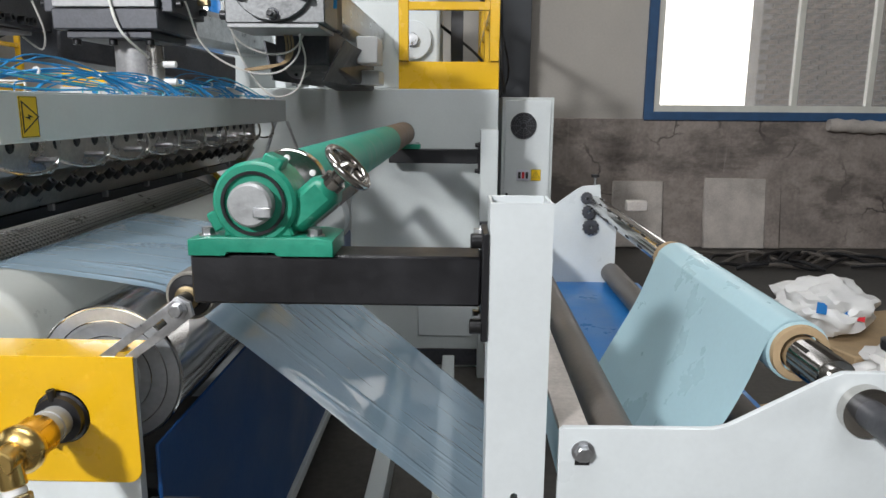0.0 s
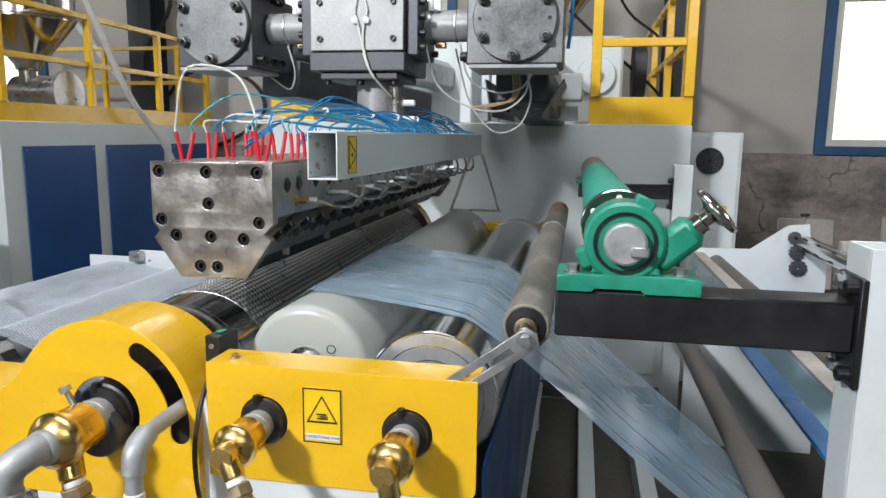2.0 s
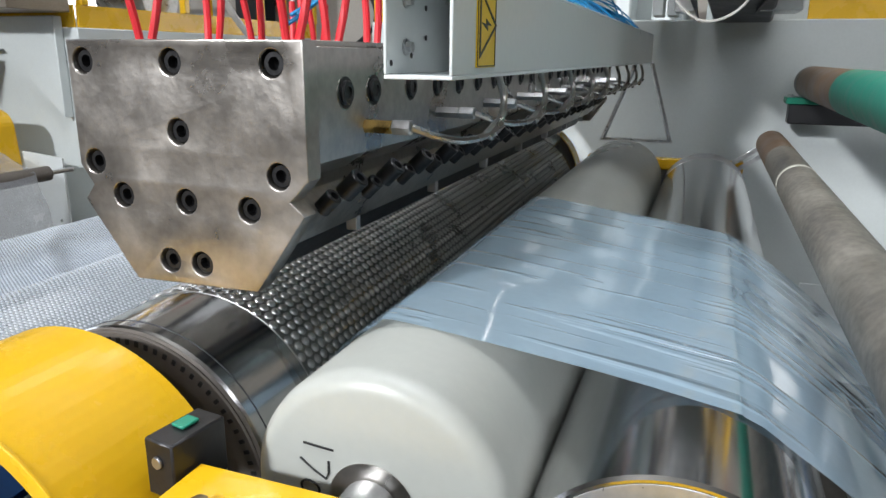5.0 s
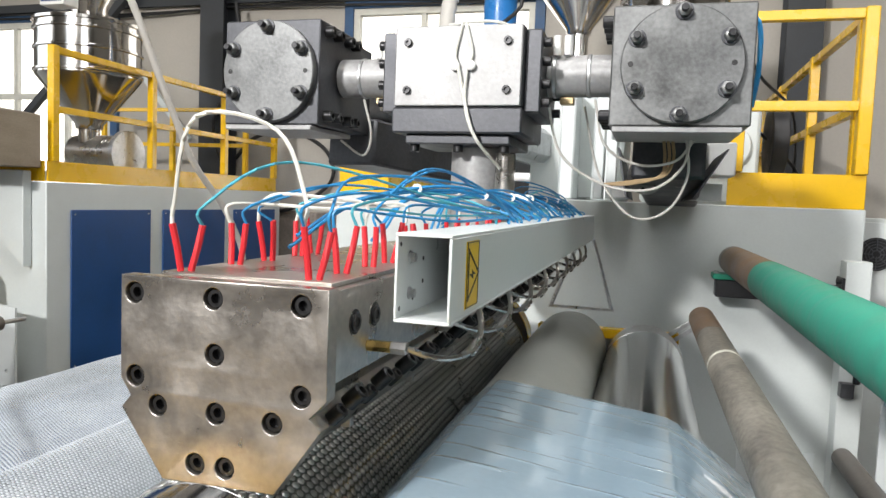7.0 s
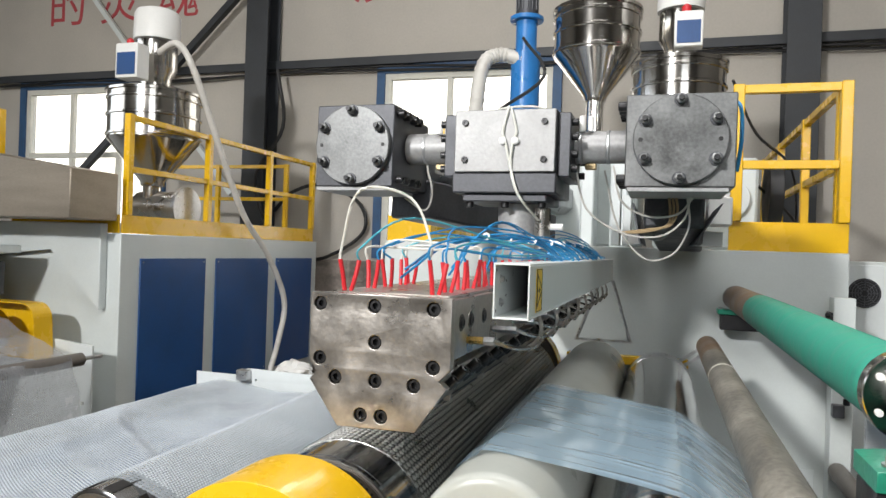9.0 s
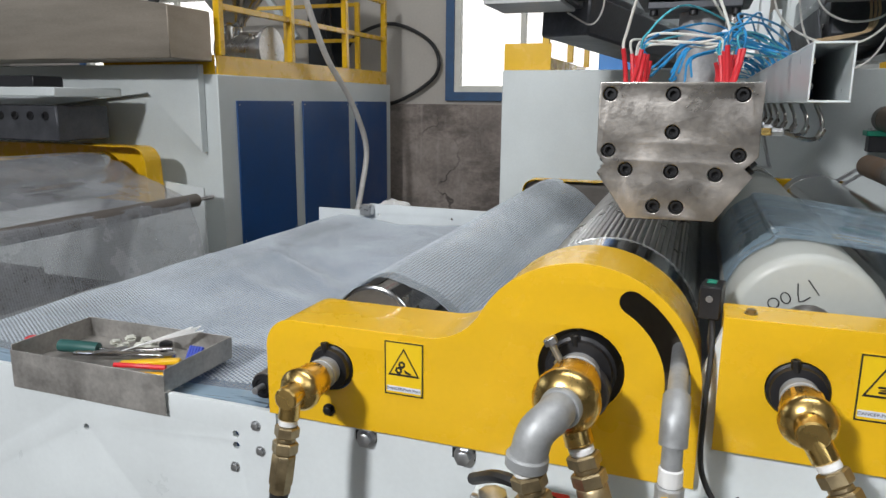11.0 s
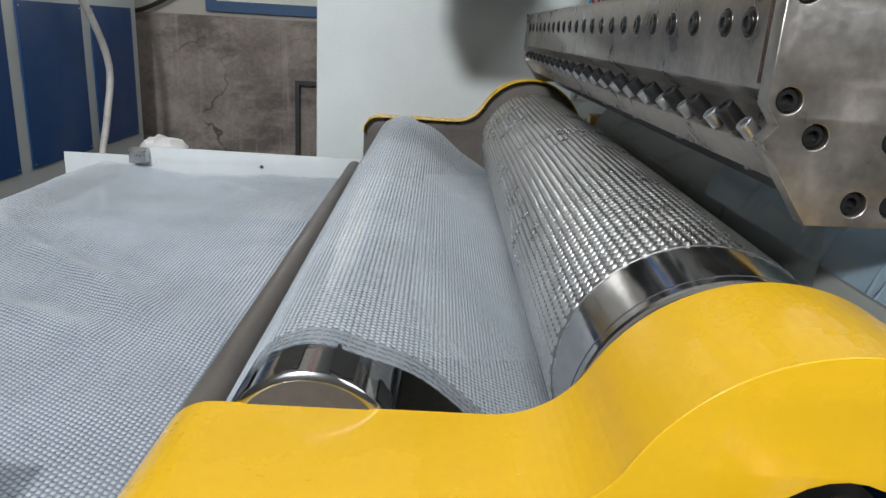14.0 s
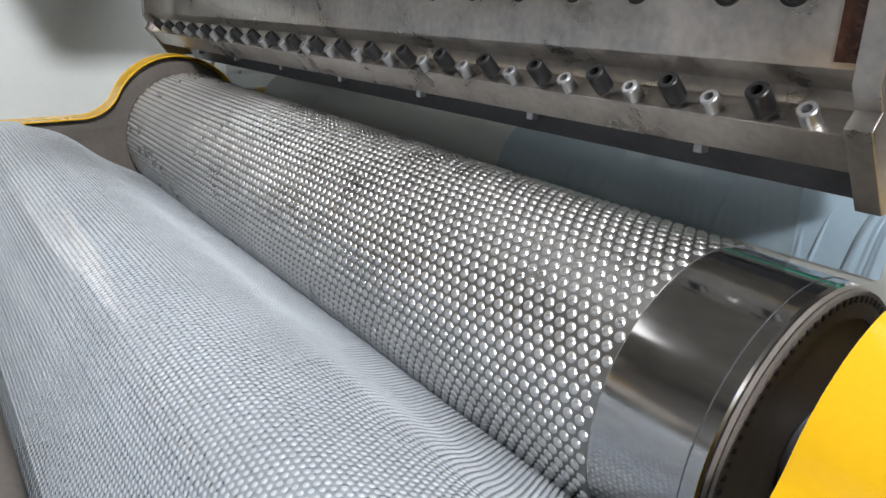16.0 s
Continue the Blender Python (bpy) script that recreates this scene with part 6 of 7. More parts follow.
for k in range(9):
    tool("cable_tie", bar((-2.60 + 0.006 * k, 1.36 + 0.004 * k, 0.83 + 0.002 * k), (-2.47 + 0.004 * k, 1.45 + 0.003 * k, 0.868 + 0.004 * (k % 4)), 0.005, 0.0016), M_PLASTICW, "white nylon cable tie in a loose bunch", "cable tie")
for k in range(14):
    x, y = -2.70 + 0.012 * k + random.uniform(-0.008, 0.008), 1.44 + random.uniform(-0.025, 0.025)
    s = random.uniform(0.009, 0.014)
    tool("scrap", moved(box(-s, s, -s * 0.7, s * 0.7, -s * 0.6, s * 0.6, s * 0.35, seg=2), pose(x, y, 0.812 + 0.008 * (k % 2), random.uniform(0, 60), 0, random.uniform(0, 90))), M_CHALK, "pale crumpled scrap in the tool tray", "scrap")
tool("hole_saw", lathe((-2.545, 1.455, 0.803), (-2.545, 1.455, 1), [(0, 0.017), (0.025, 0.017), (0.028, 0.012)], 18), M_BLACK, "small black rubber plug in the tray", "plug")
btl = thing("bottle", (-2.955, 1.40, 0.57), "clear plastic bottle with red cap beside the tray", "bottle")
part("body", lathe((-2.955, 1.40, 0.571), (-2.955, 1.4, 2), [(0, 0.03), (0.005, 0.033), (0.17, 0.033), (0.2, 0.018), (0.215, 0.014)], 24), M_FILM, btl)
part("cap", lathe((-2.955, 1.40, 0.787), (-2.955, 1.4, 2), [(0, 0.0175), (0.02, 0.0175), (0.023, 0.014)], 24), M_RED, btl, "red screw cap")


# ---- green tension roll and its bracket ----
BX, BY, BZ = -0.425, 1.215, 1.393
brk = thing("black_bracket", (-0.3, 1.22, 1.2), "black steel arm bolted to a white post", "bracket")
part("arm", box(-0.532, -0.072, 1.185, 1.265, 1.230, 1.311, 0.004), M_BLACK, brk)
part("end_plate", box(-0.0715, -0.0605, 1.175, 1.275, 1.175, 1.350, 0.002), M_BLACK, brk)
for z in (1.335, 1.195):
    socket_bolt(brk, (-0.0715, 1.195, z), (-1, 0, 0), 0.012, 0.018)
    hex_bolt(brk, (-0.0715, 1.255, z), (-1, 0, 0), 0.011, 0.012)
brk2 = thing("black_bracket", (-0.25, 4.0, 1.2), "black steel arm at the far end of the green roll", "bracket")
part("arm", box(-0.50, -0.012, 3.96, 4.04, 1.235, 1.311, 0.004), M_BLACK, brk2)
part("end_plate", box(-0.0115, -0.0005, 3.95, 4.05, 1.18, 1.350, 0.002), M_BLACK, brk2)
for z in (1.335, 1.195):
    socket_bolt(brk2, (-0.0115, 3.975, z), (-1, 0, 0), 0.012, 0.018)
post = thing("white_post", (-0.01, 1.22, 0), "white square steel post of the winder", "post")
part("tube", plate([(-0.060, 0), (0.038, 0), (0.038, 1.397), (-0.060, 1.397)], [ring(-0.011, 0.905, 0.006, 180, 0, 6) + ring(-0.011, 0.78, 0.006, 0, -180, 6)], 1.18, 1.186, 0.0), M_WHITE, post)
for nm, a in (("side", (-0.060, -0.055, 1.187, 1.28)), ("side", (0.033, 0.038, 1.187, 1.28)), ("back", (-0.0545, 0.0325, 1.275, 1.28))):
    part(nm, box(*a, 0, 1.397, 0.0008), M_WHITE, post)
part("base", box(-0.12, 0.1, 1.12, 1.34, 0, 0.012, 0.002), M_WHITE, post)
post2 = thing("grey_post", (0.05, 4.0, 0), "pale grey square steel post at the extruder", "post")
part("tube", box(0.0, 0.095, 3.95, 4.05, 0, 1.42, 0.003), M_GREY, post2)
clampk = thing("hand_clamp", (0.02, 3.9, 0.9), "black clamp knob on the far post", "clamp")
part("block", box(0.0, 0.05, 3.90, 3.949, 0.86, 0.92, 0.003), M_DARK, clampk)
part("knob", cyl((0.06, 3.92, 0.92), (0.06, 3.92, 0.95), 0.015, 12), M_BLACK, clampk)

ped = thing("pillow_block", (BX, BY, 1.311), "green pillow block bearing with chrome handwheel", "bearing")
base = part("base_plate", plate([(-0.529, 1.312), (-0.475, 1.312), (-0.47, 1.318), (-0.395, 1.318), (-0.39, 1.312), (-0.305, 1.312), (-0.305, 1.334), (-0.33, 1.338), (-0.5, 1.338), (-0.529, 1.334)], [], 1.175, 1.285, 0.002), M_GREEN, ped)
for x in (-0.505, -0.335):
    hex_bolt(base, (x, 1.20, 1.338), (0, 0, 1), 0.011, 0.014)
part("foot", prism([(BX - 0.052, 1.3385), (BX + 0.06, 1.3385), (BX + 0.052, BZ - 0.03), (BX - 0.045, BZ - 0.03)], 1.185, 1.275, 0.004), M_GREEN, ped)
part("housing", lathe((BX, 1.180, BZ), (BX, 2, BZ), [(0, 0.046), (0.0, 0.060), (0.005, 0.065), (0.09, 0.065), (0.095, 0.060), (0.095, 0.046)], 48), M_GREEN, ped)
part("gear_arm", bar((BX + 0.045, 1.23, BZ - 0.035), (BX + 0.115, 1.225, BZ + 0.025), 0.07, 0.055, bev=0.012), M_GREEN, ped)
for a in (65, 205):
    p_ = Vector((BX + 0.068 * math.cos(radians(a)), 1.205, BZ + 0.068 * math.sin(radians(a))))
    part("lug", moved(box(-0.011, 0.011, -0.02, 0.02, -0.016, 0.016, 0.003), Matrix.Translation(p_) @ pose(0, 0, 0, 0, -a, 0)), M_GREEN, ped)
part("shaft_end", lathe((BX, 1.2, BZ), (BX, 1, BZ), [(0, 0.044), (0.014, 0.044), (0.015, 0.034), (0.042, 0.034), (0.046, 0.030)], 32), M_GALV, ped, "worn grey shaft end")
# Flat black ring paints the shaded recess around the shaft end.
part("recess_ring", plate(ring(BX, BZ, 0.0500, n=40), [ring(BX, BZ, 0.0452, n=40)], 1.1745, 1.1795), M_BLACK, ped, "black ring standing in for the dark recess round the shaft")
part("shaft_step", box(BX + 0.008, BX + 0.036, 1.144, 1.153, BZ - 0.018, BZ - 0.002, 0.002), M_ZINC, ped)
d_ = Vector((0.72, -0.14, 0.68)).normalized()
c0 = Vector((BX + 0.098, 1.22, BZ + 0.012))
hw = part("wheel_stem", lathe(c0, c0 + d_, [(0, 0.014), (0.012, 0.014), (0.013, 0.019), (0.034, 0.019), (0.036, 0.013), (0.052, 0.013)], 20), M_INOX, ped, "chrome wheel stem")
wm = Matrix.Translation(c0 + d_ * 0.05) @ d_.to_track_quat("Z", "Y").to_matrix().to_4x4()
torus = bmesh.new()
rows_ = [[torus.verts.new(wm @ Vector(((0.040 + 0.0065 * math.cos(b)) * math.cos(a), (0.040 + 0.0065 * math.cos(b)) * math.sin(a), 0.012 + 0.0065 * math.sin(b)))) for b in [k * math.pi / 5 for k in range(10)]] for a in [k * math.pi / 18 for k in range(36)]]
for i in range(36):
    for k in range(10):
        torus.faces.new((rows_[i][k], rows_[(i + 1) % 36][k], rows_[(i + 1) % 36][(k + 1) % 10], rows_[i][(k + 1) % 10]))
part("wheel_rim", torus, M_INOX, hw)
part("wheel_hub", lathe(c0 + d_ * 0.05, c0 + d_, [(0, 0.014), (0.008, 0.016), (0.018, 0.008)], 16), M_INOX, hw)
part("wheel_dish", lathe(c0 + d_ * 0.046, c0 + d_, [(0, 0.012), (0.004, 0.022), (0.014, 0.040), (0.0165, 0.040), (0.0075, 0.022), (0.004, 0.006)], 36), M_INOX, hw)
for k in range(3):
    a = k * 2.094
    part("wheel_spoke", bar(wm @ Vector((0.008 * math.cos(a), 0.008 * math.sin(a), 0.006)), wm @ Vector((0.038 * math.cos(a), 0.038 * math.sin(a), 0.012)), 0.01, 0.006, bev=0.001), M_INOX, hw)
ped2 = thing("pillow_block", (BX, 3.99, 1.311), "green pillow block at the far end of the roll", "bearing")
part("base_plate", box(-0.515, -0.33, 3.95, 4.05, 1.312, 1.337, 0.003), M_GREEN, ped2)
part("housing", cyl((BX, 3.955, BZ), (BX, 4.045, BZ), 0.062, 36), M_BROWNROLL, ped2)
for x in (-0.5, -0.345):
    hex_bolt(ped2, (x, 3.97, 1.337), (0, 0, 1), 0.01, 0.012)

green = thing("green_roll", (BX, 2.6, BZ), "long roll wrapped in green rubber with bare ends", "roller")
part("wrap", lathe((BX, 1.437, BZ), (BX, 4, BZ), [(0, 0.058), (0.001, 0.0635), (1.668, 0.0635), (1.67, 0.0625)], 56), M_GREENWRAP, green, "green rubber covering")
part("far_end", lathe((BX, 3.1072, BZ), (BX, 5, BZ), [(0, 0.0625), (0.84, 0.0625)], 48), M_RUSTY, green, "bare brown tube end")
part("end_flange", lathe((BX, 1.40, BZ), (BX, 4, BZ), [(0, 0.03), (0.0, 0.068), (0.002, 0.070), (0.028, 0.070), (0.034, 0.064)], 56), M_INOX, green, "shiny end flange")
for k in range(6):
    a = radians(30 + 60 * k)
    part("flange_screw", cyl((BX + 0.054 * math.cos(a), 1.4, BZ + 0.054 * math.sin(a)), (BX + 0.054 * math.cos(a), 1.395, BZ + 0.054 * math.sin(a)), 0.006, 10), M_PLASTICW, green)
part("shaft", cyl((BX, 1.276, BZ), (BX, 1.3995, BZ), 0.03, 24), M_ZINC, green)

# ---- winder ----
wd = thing("film_winder", (0.5, 2.4, 0), "white winder frame with rollers and blue bed", "winder")
np_ = [(0.062, 0.02), (0.062, 1.020), (0.068, 1.026), (0.310, 1.028), (0.335, 1.034), (0.485, 1.118), (0.51, 1.128), (1.3, 1.135), (1.3, 0.02)]
part("near_plate", plate(np_, [ring(0.545, 1.07, 0.038)], 1.185, 1.197, 0.001), M_WHITE, wd)
fp_ = [(0.062, 0.02), (0.062, 1.03), (0.33, 1.035), (0.47, 1.14), (0.50, 1.157), (0.584, 1.164), (0.592, 1.10), (0.66, 1.05), (0.675, 0.96), (0.684, 0.02)]
part("far_plate", plate(fp_, [], 3.60, 3.612, 0.001), M_WHITE, wd)
hex_bolt(wd, (0.10, 1.185, 0.987), (0, -1, 0), 0.014, 0.018)
part("slot", box(0.088, 0.112, 1.183, 1.1848, 0.962, 0.972, 0), M_INK, wd)
part("side_rail", box(0.066, 0.116, 1.1985, 3.598, 1.0, 1.012, 0.001), M_DIRT, wd, "dusty white side rail")
part("side_rail", box(0.066, 0.072, 1.1985, 3.598, 0.92, 0.9995, 0.001), M_FILMBLUE, wd)
part("brown_roller", cyl((0.175, 1.1985, 0.965), (0.175, 3.598, 0.965), 0.037, 36), M_BROWNROLL, wd, "brown grey guide roller")
part("low_roller", cyl((0.035, 1.27, 0.60), (0.035, 3.94, 0.60), 0.042, 36), M_BROWNROLL, wd, "brown grey low roller")
part("bed", box(0.22, 0.80, 1.1985, 3.598, 0.655, 0.67, 0.002), M_BLUECYL, wd, "blue painted bed plate")
part("bed_tube", cyl((0.66, 1.1985, 0.72), (0.66, 3.598, 0.72), 0.05, 28), M_BROWNROLL, wd)
part("knob_stem", cyl((0.585, 1.191, 1.128), (0.585, 1.191, 1.165), 0.006, 12), M_ZINC, wd)
part("knob", lathe((0.585, 1.191, 1.165), (0.585, 1.191, 2), [(0, 0.014), (0.004, 0.021), (0.018, 0.021), (0.021, 0.016)], 7), M_BLACK, wd, "black star knob")
part("knob_stem", cyl((0.56, 3.606, 1.164), (0.56, 3.606, 1.20), 0.006, 12), M_ZINC, wd)
part("knob", lathe((0.56, 3.606, 1.20), (0.56, 3.606, 2), [(0, 0.012), (0.004, 0.02), (0.016, 0.02)], 7), M_BLACK, wd, "black star knob")
part("bearing_ring", lathe((0.545, 1.184, 1.07), (0.545, 1, 1.07), [(0, 0.042), (0.02, 0.042), (0.022, 0.030)], 36), M_INOX, wd)
part("shaft_stub", cyl((0.545, 1.18, 1.07), (0.545, 1.05, 1.07), 0.024, 24), M_DARK, wd)
part("knob_arm", box(0.70, 0.80, 3.5, 3.55, 1.05, 1.10, 0.004), M_DIRT, wd)
for k, (x, z, r) in enumerate(((0.52, 1.10, 0.03), (0.535, 1.03, 0.036), (0.545, 0.955, 0.04))):
    out = [(x + r * (1 if (i // 2) % 2 else 0.88) * math.cos(i * math.pi / 24), z + r * (1 if (i // 2) % 2 else 0.88) * math.sin(i * math.pi / 24)) for i in range(48)]
    part("gear", plate(out, [ring(x, z, r * 0.25, n=12)], 3.578, 3.598, 0.0005), M_DARK, wd, "dark toothed gear")

rl = thing("film_roll", (0.545, 2.0, 1.085), "roll of pale blue film on a cardboard core and shaft", "film roll")
part("shaft", lathe((0.545, 1.1985, 1.085), (0.545, 4, 1.085), [(0, 0.022), (0.07, 0.022), (0.071, 0.034), (0.075, 0.036), (2.30, 0.036), (2.33, 0.028), (2.375, 0.028)], 36), M_INOX, rl, "slotted steel winding shaft")
for k in range(12):
    for a in (60, 130, 200):
        y = 1.33 + 0.19 * k
        part("key", moved(box(-0.004, 0.004, 0, 0.05, -0.001, 0.001, 0), Matrix.Translation((0.545 + 0.0362 * math.cos(radians(a)), y, 1.085 + 0.0362 * math.sin(radians(a)))) @ pose(0, 0, 0, 0, 90 - a, 0)), M_INK, rl)
part("core", plate(ring(0.545, 1.085, 0.0535, n=48), [ring(0.545, 1.085, 0.041, n=48)], 1.395, 2.25, 0.001), M_CARD, rl, "brown cardboard core")
part("film", lathe((0.545, 1.41, 1.085), (0.545, 4, 1.085), [(0, 0.0545), (0.001, 0.060), (0.79, 0.060), (0.791, 0.0545)], 56), M_FILMBLUE, rl, "wound pale blue film")
solid("film_web", sheet([(0.545 + 0.0612 * math.cos(radians(a)), 1.085 + 0.0612 * math.sin(radians(a))) for a in (80, 110, 140, 165)] + [(0.44, 0.98), (0.36, 0.82), (0.30, 0.70)], 1.415, 2.195, 6, 30, 0.004, edge=0.006), M_FILMBLUE, "pale blue film web hanging from the roll", "film")

# ---- bags and cardboard by the winder ----
def crumpled(x, y, z, sx, sy, sz, seed):
    bm = bmesh.new()
    bmesh.ops.create_icosphere(bm, subdivisions=4, radius=1)
    for v in bm.verts:
        n_ = noise.noise(v.co * 2.1 + Vector((seed, 0, 0))) * 0.35 + noise.noise(v.co * 5 + Vector((0, seed, 0))) * 0.14
        c = v.co * (1 + n_)
        v.co = Vector((x + c.x * sx, y + c.y * sy, max(z, z + sz * 0.5 + c.z * sz * 0.6)))
    return bm


bag = thing("plastic_bag", (2.35, 4.6, 0), "crumpled white plastic sack with red and blue print", "sack")
part("sack", crumpled(2.27, 4.6, 0.13, 0.30, 0.28, 0.30, 3), M_PLASTICW, bag)
for k in range(4):
    part("print", moved(box(-0.03, 0.03, -0.002, 0.002, -0.035, 0.035, 0), pose(2.14 + 0.08 * k, 4.36, 0.33 - 0.015 * k, -25, 10, -10)), M_RED if k % 2 else M_BLUECYL, bag)
solid("cardboard_box", moved(box(-0.6, 0.6, -0.4, 0.4, 0, 0.12, 0.01), pose(2.7, 4.6, 0.0, 0, 0, 14)), M_CARD, "flattened brown cardboard box under the sack", "box")
solid("plastic_bag", crumpled(2.5, 3.9, 0.0, 0.32, 0.25, 0.22, 9), M_PLASTICW, "white plastic sheet crumpled on the floor", "sack")
solid("cardboard_sheet", moved(box(-0.7, 0.7, -0.35, 0.35, 0, 0.02, 0.004), pose(1.7, 3.3, 0.01, 0, 0, 24)), M_CARD, "brown cardboard sheet lying on the floor", "cardboard")
solid("plastic_bag", crumpled(-3.45, 5.0, 0.515, 0.15, 0.15, 0.16, 5), M_PLASTICW, "crumpled white sack with blue print behind the haul-off", "sack")
solid("wooden_crate", box(-3.75, -3.15, 4.7, 5.3, 0, 0.52, 0.01), M_CARD, "plain wooden crate behind the haul-off", "crate")

# ---- second line ----
l2 = thing("extruder_cabinet", (-6.6, 5.9, 0), "pale grey extruder cabinet with blue door panels", "machine")
part("body", box(-9.2, -4.62, 4.46, 7.55, 0, 1.63, 0.006), M_GREY, l2)
for a, b in ((4.66, 5.47), (5.62, 6.50), (6.65, 7.42)):
    p = part("door_panel", box(-4.618, -4.606, a, b, 0.315, 1.443, 0.003), M_BLUE, l2, "dark blue steel door panel")
    for y in (a + 0.03, b - 0.03):
        for z in (0.345, 1.413):
            part("rivet", cyl((-4.606, y, z), (-4.602, y, z), 0.007, 10), M_ZINC, p)
part("toe_board", box(-4.66, -4.645, 4.5, 7.5, 1.632, 1.77, 0.002), M_YELLOW, l2)
part("toe_board", box(-5.7, -4.662, 4.48, 4.495, 1.632, 1.77, 0.002), M_YELLOW, l2)
rail_run(l2, [(-4.66, 4.56), (-4.66, 5.54), (-4.66, 6.55), (-4.66, 7.47)], 1.77, 2.12, 2.54, 0.055)
rail_run(l2, [(-6.7, 7.3), (-5.8, 7.3), (-4.9, 7.3)], 1.64, 2.1, 2.5, 0.05)
rail_run(l2, [(-6.0, 4.6), (-6.55, 4.6)], 2.2, 2.4, 2.62, 0.07)
part("barrel_shroud", prism([(-6.9, 1.72), (-4.64, 1.72), (-4.64, 2.065), (-6.9, 2.40)], 4.0, 4.44, 0.006), M_SHROUD, l2, "brushed stainless shroud")
part("gusset", prism([(-7.0, 1.30), (-5.20, 1.50), (-4.735, 1.06), (-4.735, 1.70), (-7.0, 1.70)], 4.385, 4.455, 0.005), M_GREY, l2)
hopper("material_hopper", -5.1, 5.35, 2.06, "mirror-polished hopper with white loader cap on the second line", s=1.3)
gb3 = thing("gearbox", (-5.1, 5.4, 1.64), "bright steel feed block under the hopper", "gearbox")
part("housing", box(-5.35, -4.85, 5.05, 5.75, 1.64, 1.72, 0.01), M_GREY, gb3)
part("drum", cyl((-5.25, 5.4, 1.87), (-4.80, 5.4, 1.87), 0.15, 28), M_STEEL, gb3)
part("flange", cyl((-4.80, 5.4, 1.87), (-4.76, 5.4, 1.87), 0.19, 28), M_ZINC, gb3)
hose = thing("clear_hose", (-4.5, 5.8, 0), "clear plastic suction hose hanging from the hopper loader", "hose")
part("hose", tube([(-4.95, 5.2, 3.2), (-4.72, 5.15, 3.24), (-4.58, 5.2, 3.0), (-4.52, 5.5, 2.4), (-4.5, 5.86, 1.85), (-4.48, 6.3, 1.45), (-4.47, 6.6, 1.0), (-4.47, 6.5, 0.6), (-4.47, 6.36, 0.3), (-4.45, 6.3, 0.03)], 0.028, 10, 8), M_HOSE, hose)
d2 = thing("flat_die", (-6.2, 3.7, 1.2), "dark flat die of the second line", "extrusion die")
part("body", box(-7.2, -5.36, 3.7, 4.15, 1.16, 1.40, 0.01), M_DARK, d2)
part("cover", box(-7.2, -5.25, 3.6, 4.18, 1.46, 1.52, 0.006), M_GREY, d2)
part("terminal_box", box(-6.2, -5.6, 3.75, 4.0, 1.521, 1.60, 0.006), M_BLACK, d2)
for k in range(7):
    socket_bolt(d2, (-5.46 - k * 0.14, 3.7, 1.33), (0, -1, 0), 0.03, 0.01)
g2 = thing("roll_guard", (-5.0, 3.95, 0.7), "yellow guard on the second line", "guard")
ar = [(-6.6, 1.12), (-5.06, 1.12), *ring(-5.04, 1.0, 0.12, 90, 0, 8), (-4.90, 0.70)]
part("cover", shell(ar, 4.0, 4.15, 0.006), M_YELLOW, g2)
part("side_plate", plate([*ar, (-6.6, 0.72)], [], 4.152, 4.158), M_YELLOW, g2)
r2 = thing("embossing_roll", (-5.9, 2.6, 1.0), "chromed roll of the second line", "roller")
part("drum", cyl((-5.25, 0.3, 0.92), (-5.25, 3.98, 0.92), 0.155, 48), M_CHROME, r2)
s2 = thing("haul_off", (-4.9, 3.0, 0), "pale grey frame of the second line", "machine frame")
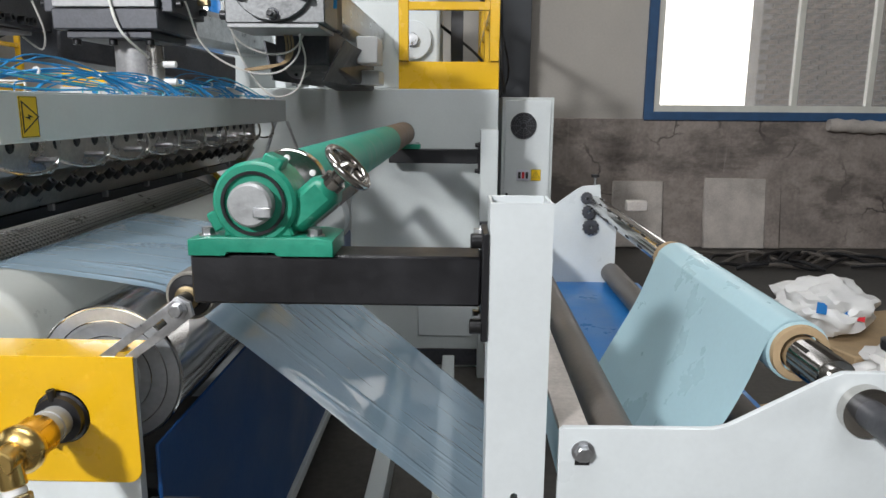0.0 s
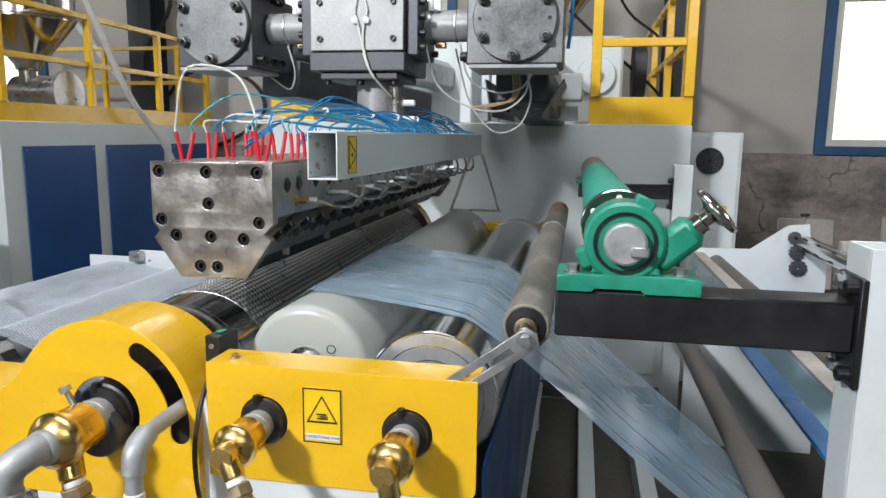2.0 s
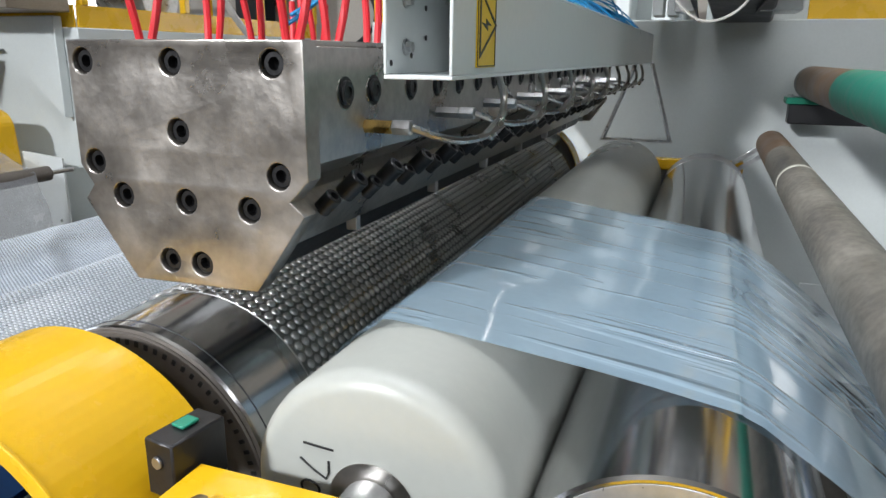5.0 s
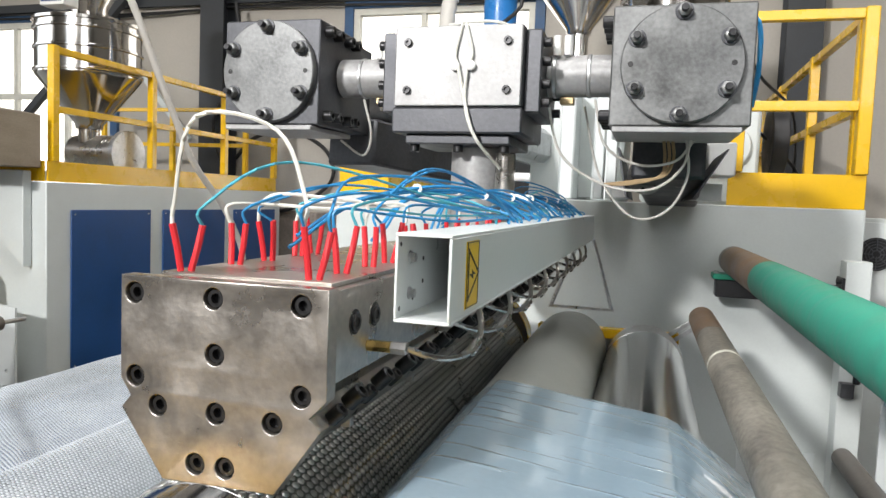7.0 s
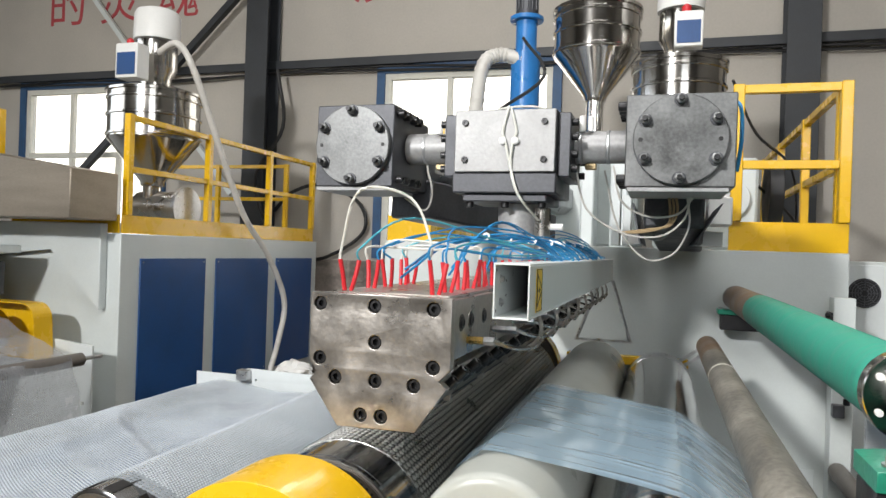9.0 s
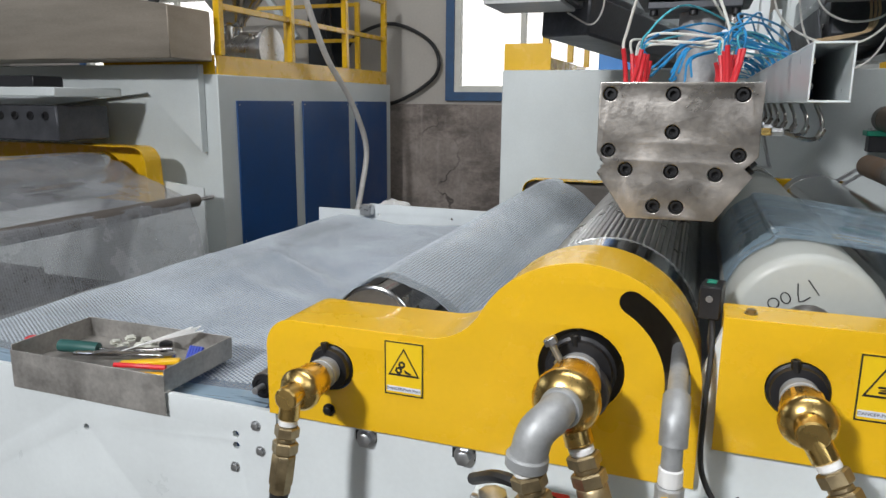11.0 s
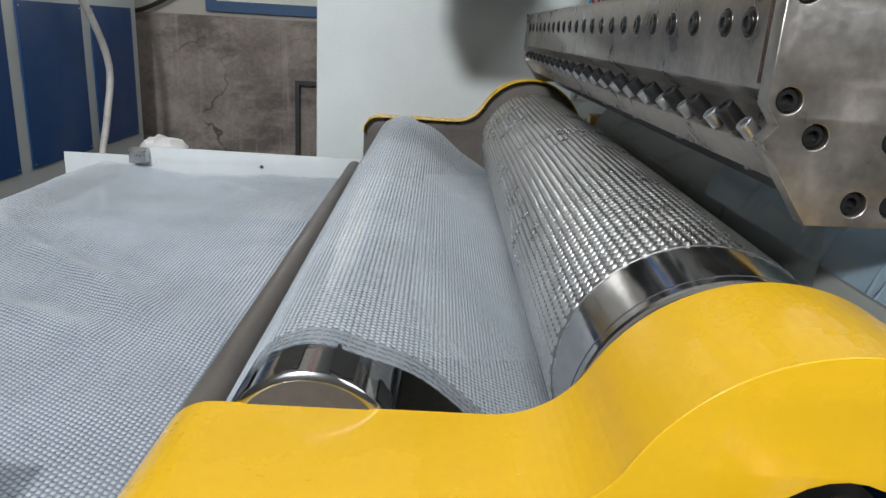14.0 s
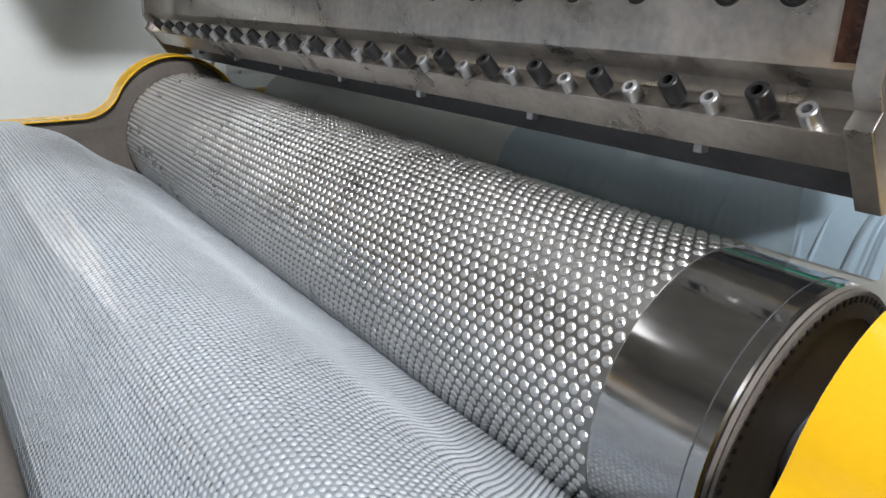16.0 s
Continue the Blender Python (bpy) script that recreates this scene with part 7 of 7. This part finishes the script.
part("far_plate", plate([(-6.2, 0.05), (-4.58, 0.05), (-4.58, 0.83), (-4.9, 0.86), (-6.2, 0.86)], [ring(-4.66, 0.30, 0.03, n=14), ring(-4.65, 0.42, 0.014, n=14)], 4.18, 4.195), M_WHITE, s2)
part("guide_roll", cyl((-4.50, 0.2, 0.77), (-4.50, 4.0, 0.77), 0.045, 24), M_BROWNROLL, s2)
part("guide_shaft", cyl((-4.50, 4.0, 0.77), (-4.50, 4.18, 0.77), 0.014, 14), M_ZINC, s2)
part("cross_rail", box(-4.55, -4.45, 0.2, 4.17, 0.28, 0.36, 0.004), M_WHITE, s2)
solid("bubble_film", sheet([(-5.6, 1.06), (-5.3, 1.078), (-5.1, 1.045), (-4.95, 0.985), (-4.7, 0.88), (-4.50, 0.818), (-4.45, 0.77), (-4.38, 0.5), (-4.28, 0.08)], 0.2, 3.88, 8, 60, 0.025, edge=0.02), M_BUBBLE2, "clear bubble film of the second line hanging down", "bubble film")
for k, pts in enumerate(([(-5.4, 7.9, 2.0), (-5.17, 7.9, 2.23), (-4.72, 7.9, 2.33), (-4.25, 7.9, 2.1), (-4.2, 7.9, 1.75), (-4.7, 7.9, 1.44), (-5.1, 7.9, 1.45)], [(-5.3, 7.7, 3.7), (-5.2, 7.7, 3.0), (-5.5, 7.6, 2.4), (-5.3, 7.6, 1.7)])):
    solid("hanging_cable", tube(pts, 0.022, 8), M_CABLEK, "thick black cable looped at the back wall", "cable")
for pts in ([(-0.4, 4.9, 2.7), (-0.2, 5.4, 2.45), (0.15, 6.2, 2.3), (0.35, 7.2, 1.9), (0.3, 7.6, 1.65)], [(-0.6, 4.7, 2.35), (-0.3, 4.9, 2.1), (0.0, 5.3, 1.9), (0.12, 5.5, 1.75)], [(0.12, 4.5, 2.2), (0.14, 4.55, 1.8), (0.16, 4.58, 1.62)]):
    solid("hanging_cable", tube(pts, 0.01, 6), M_CABLEK, "thin black cable slung by the platform rail", "cable")


# ---- what moves: the rolls turn with the film ----
def motions():
    for r, x, y, z, speed, phase, tilt in ROLLS:
        rows = [(0.5 * k, pose(x, y, z, tilt, 0, 0) @ pose(0, 0, 0, 0, phase + speed * 0.5 * k, 0)) for k in range(33)]
        walk(r, rows)


motions()
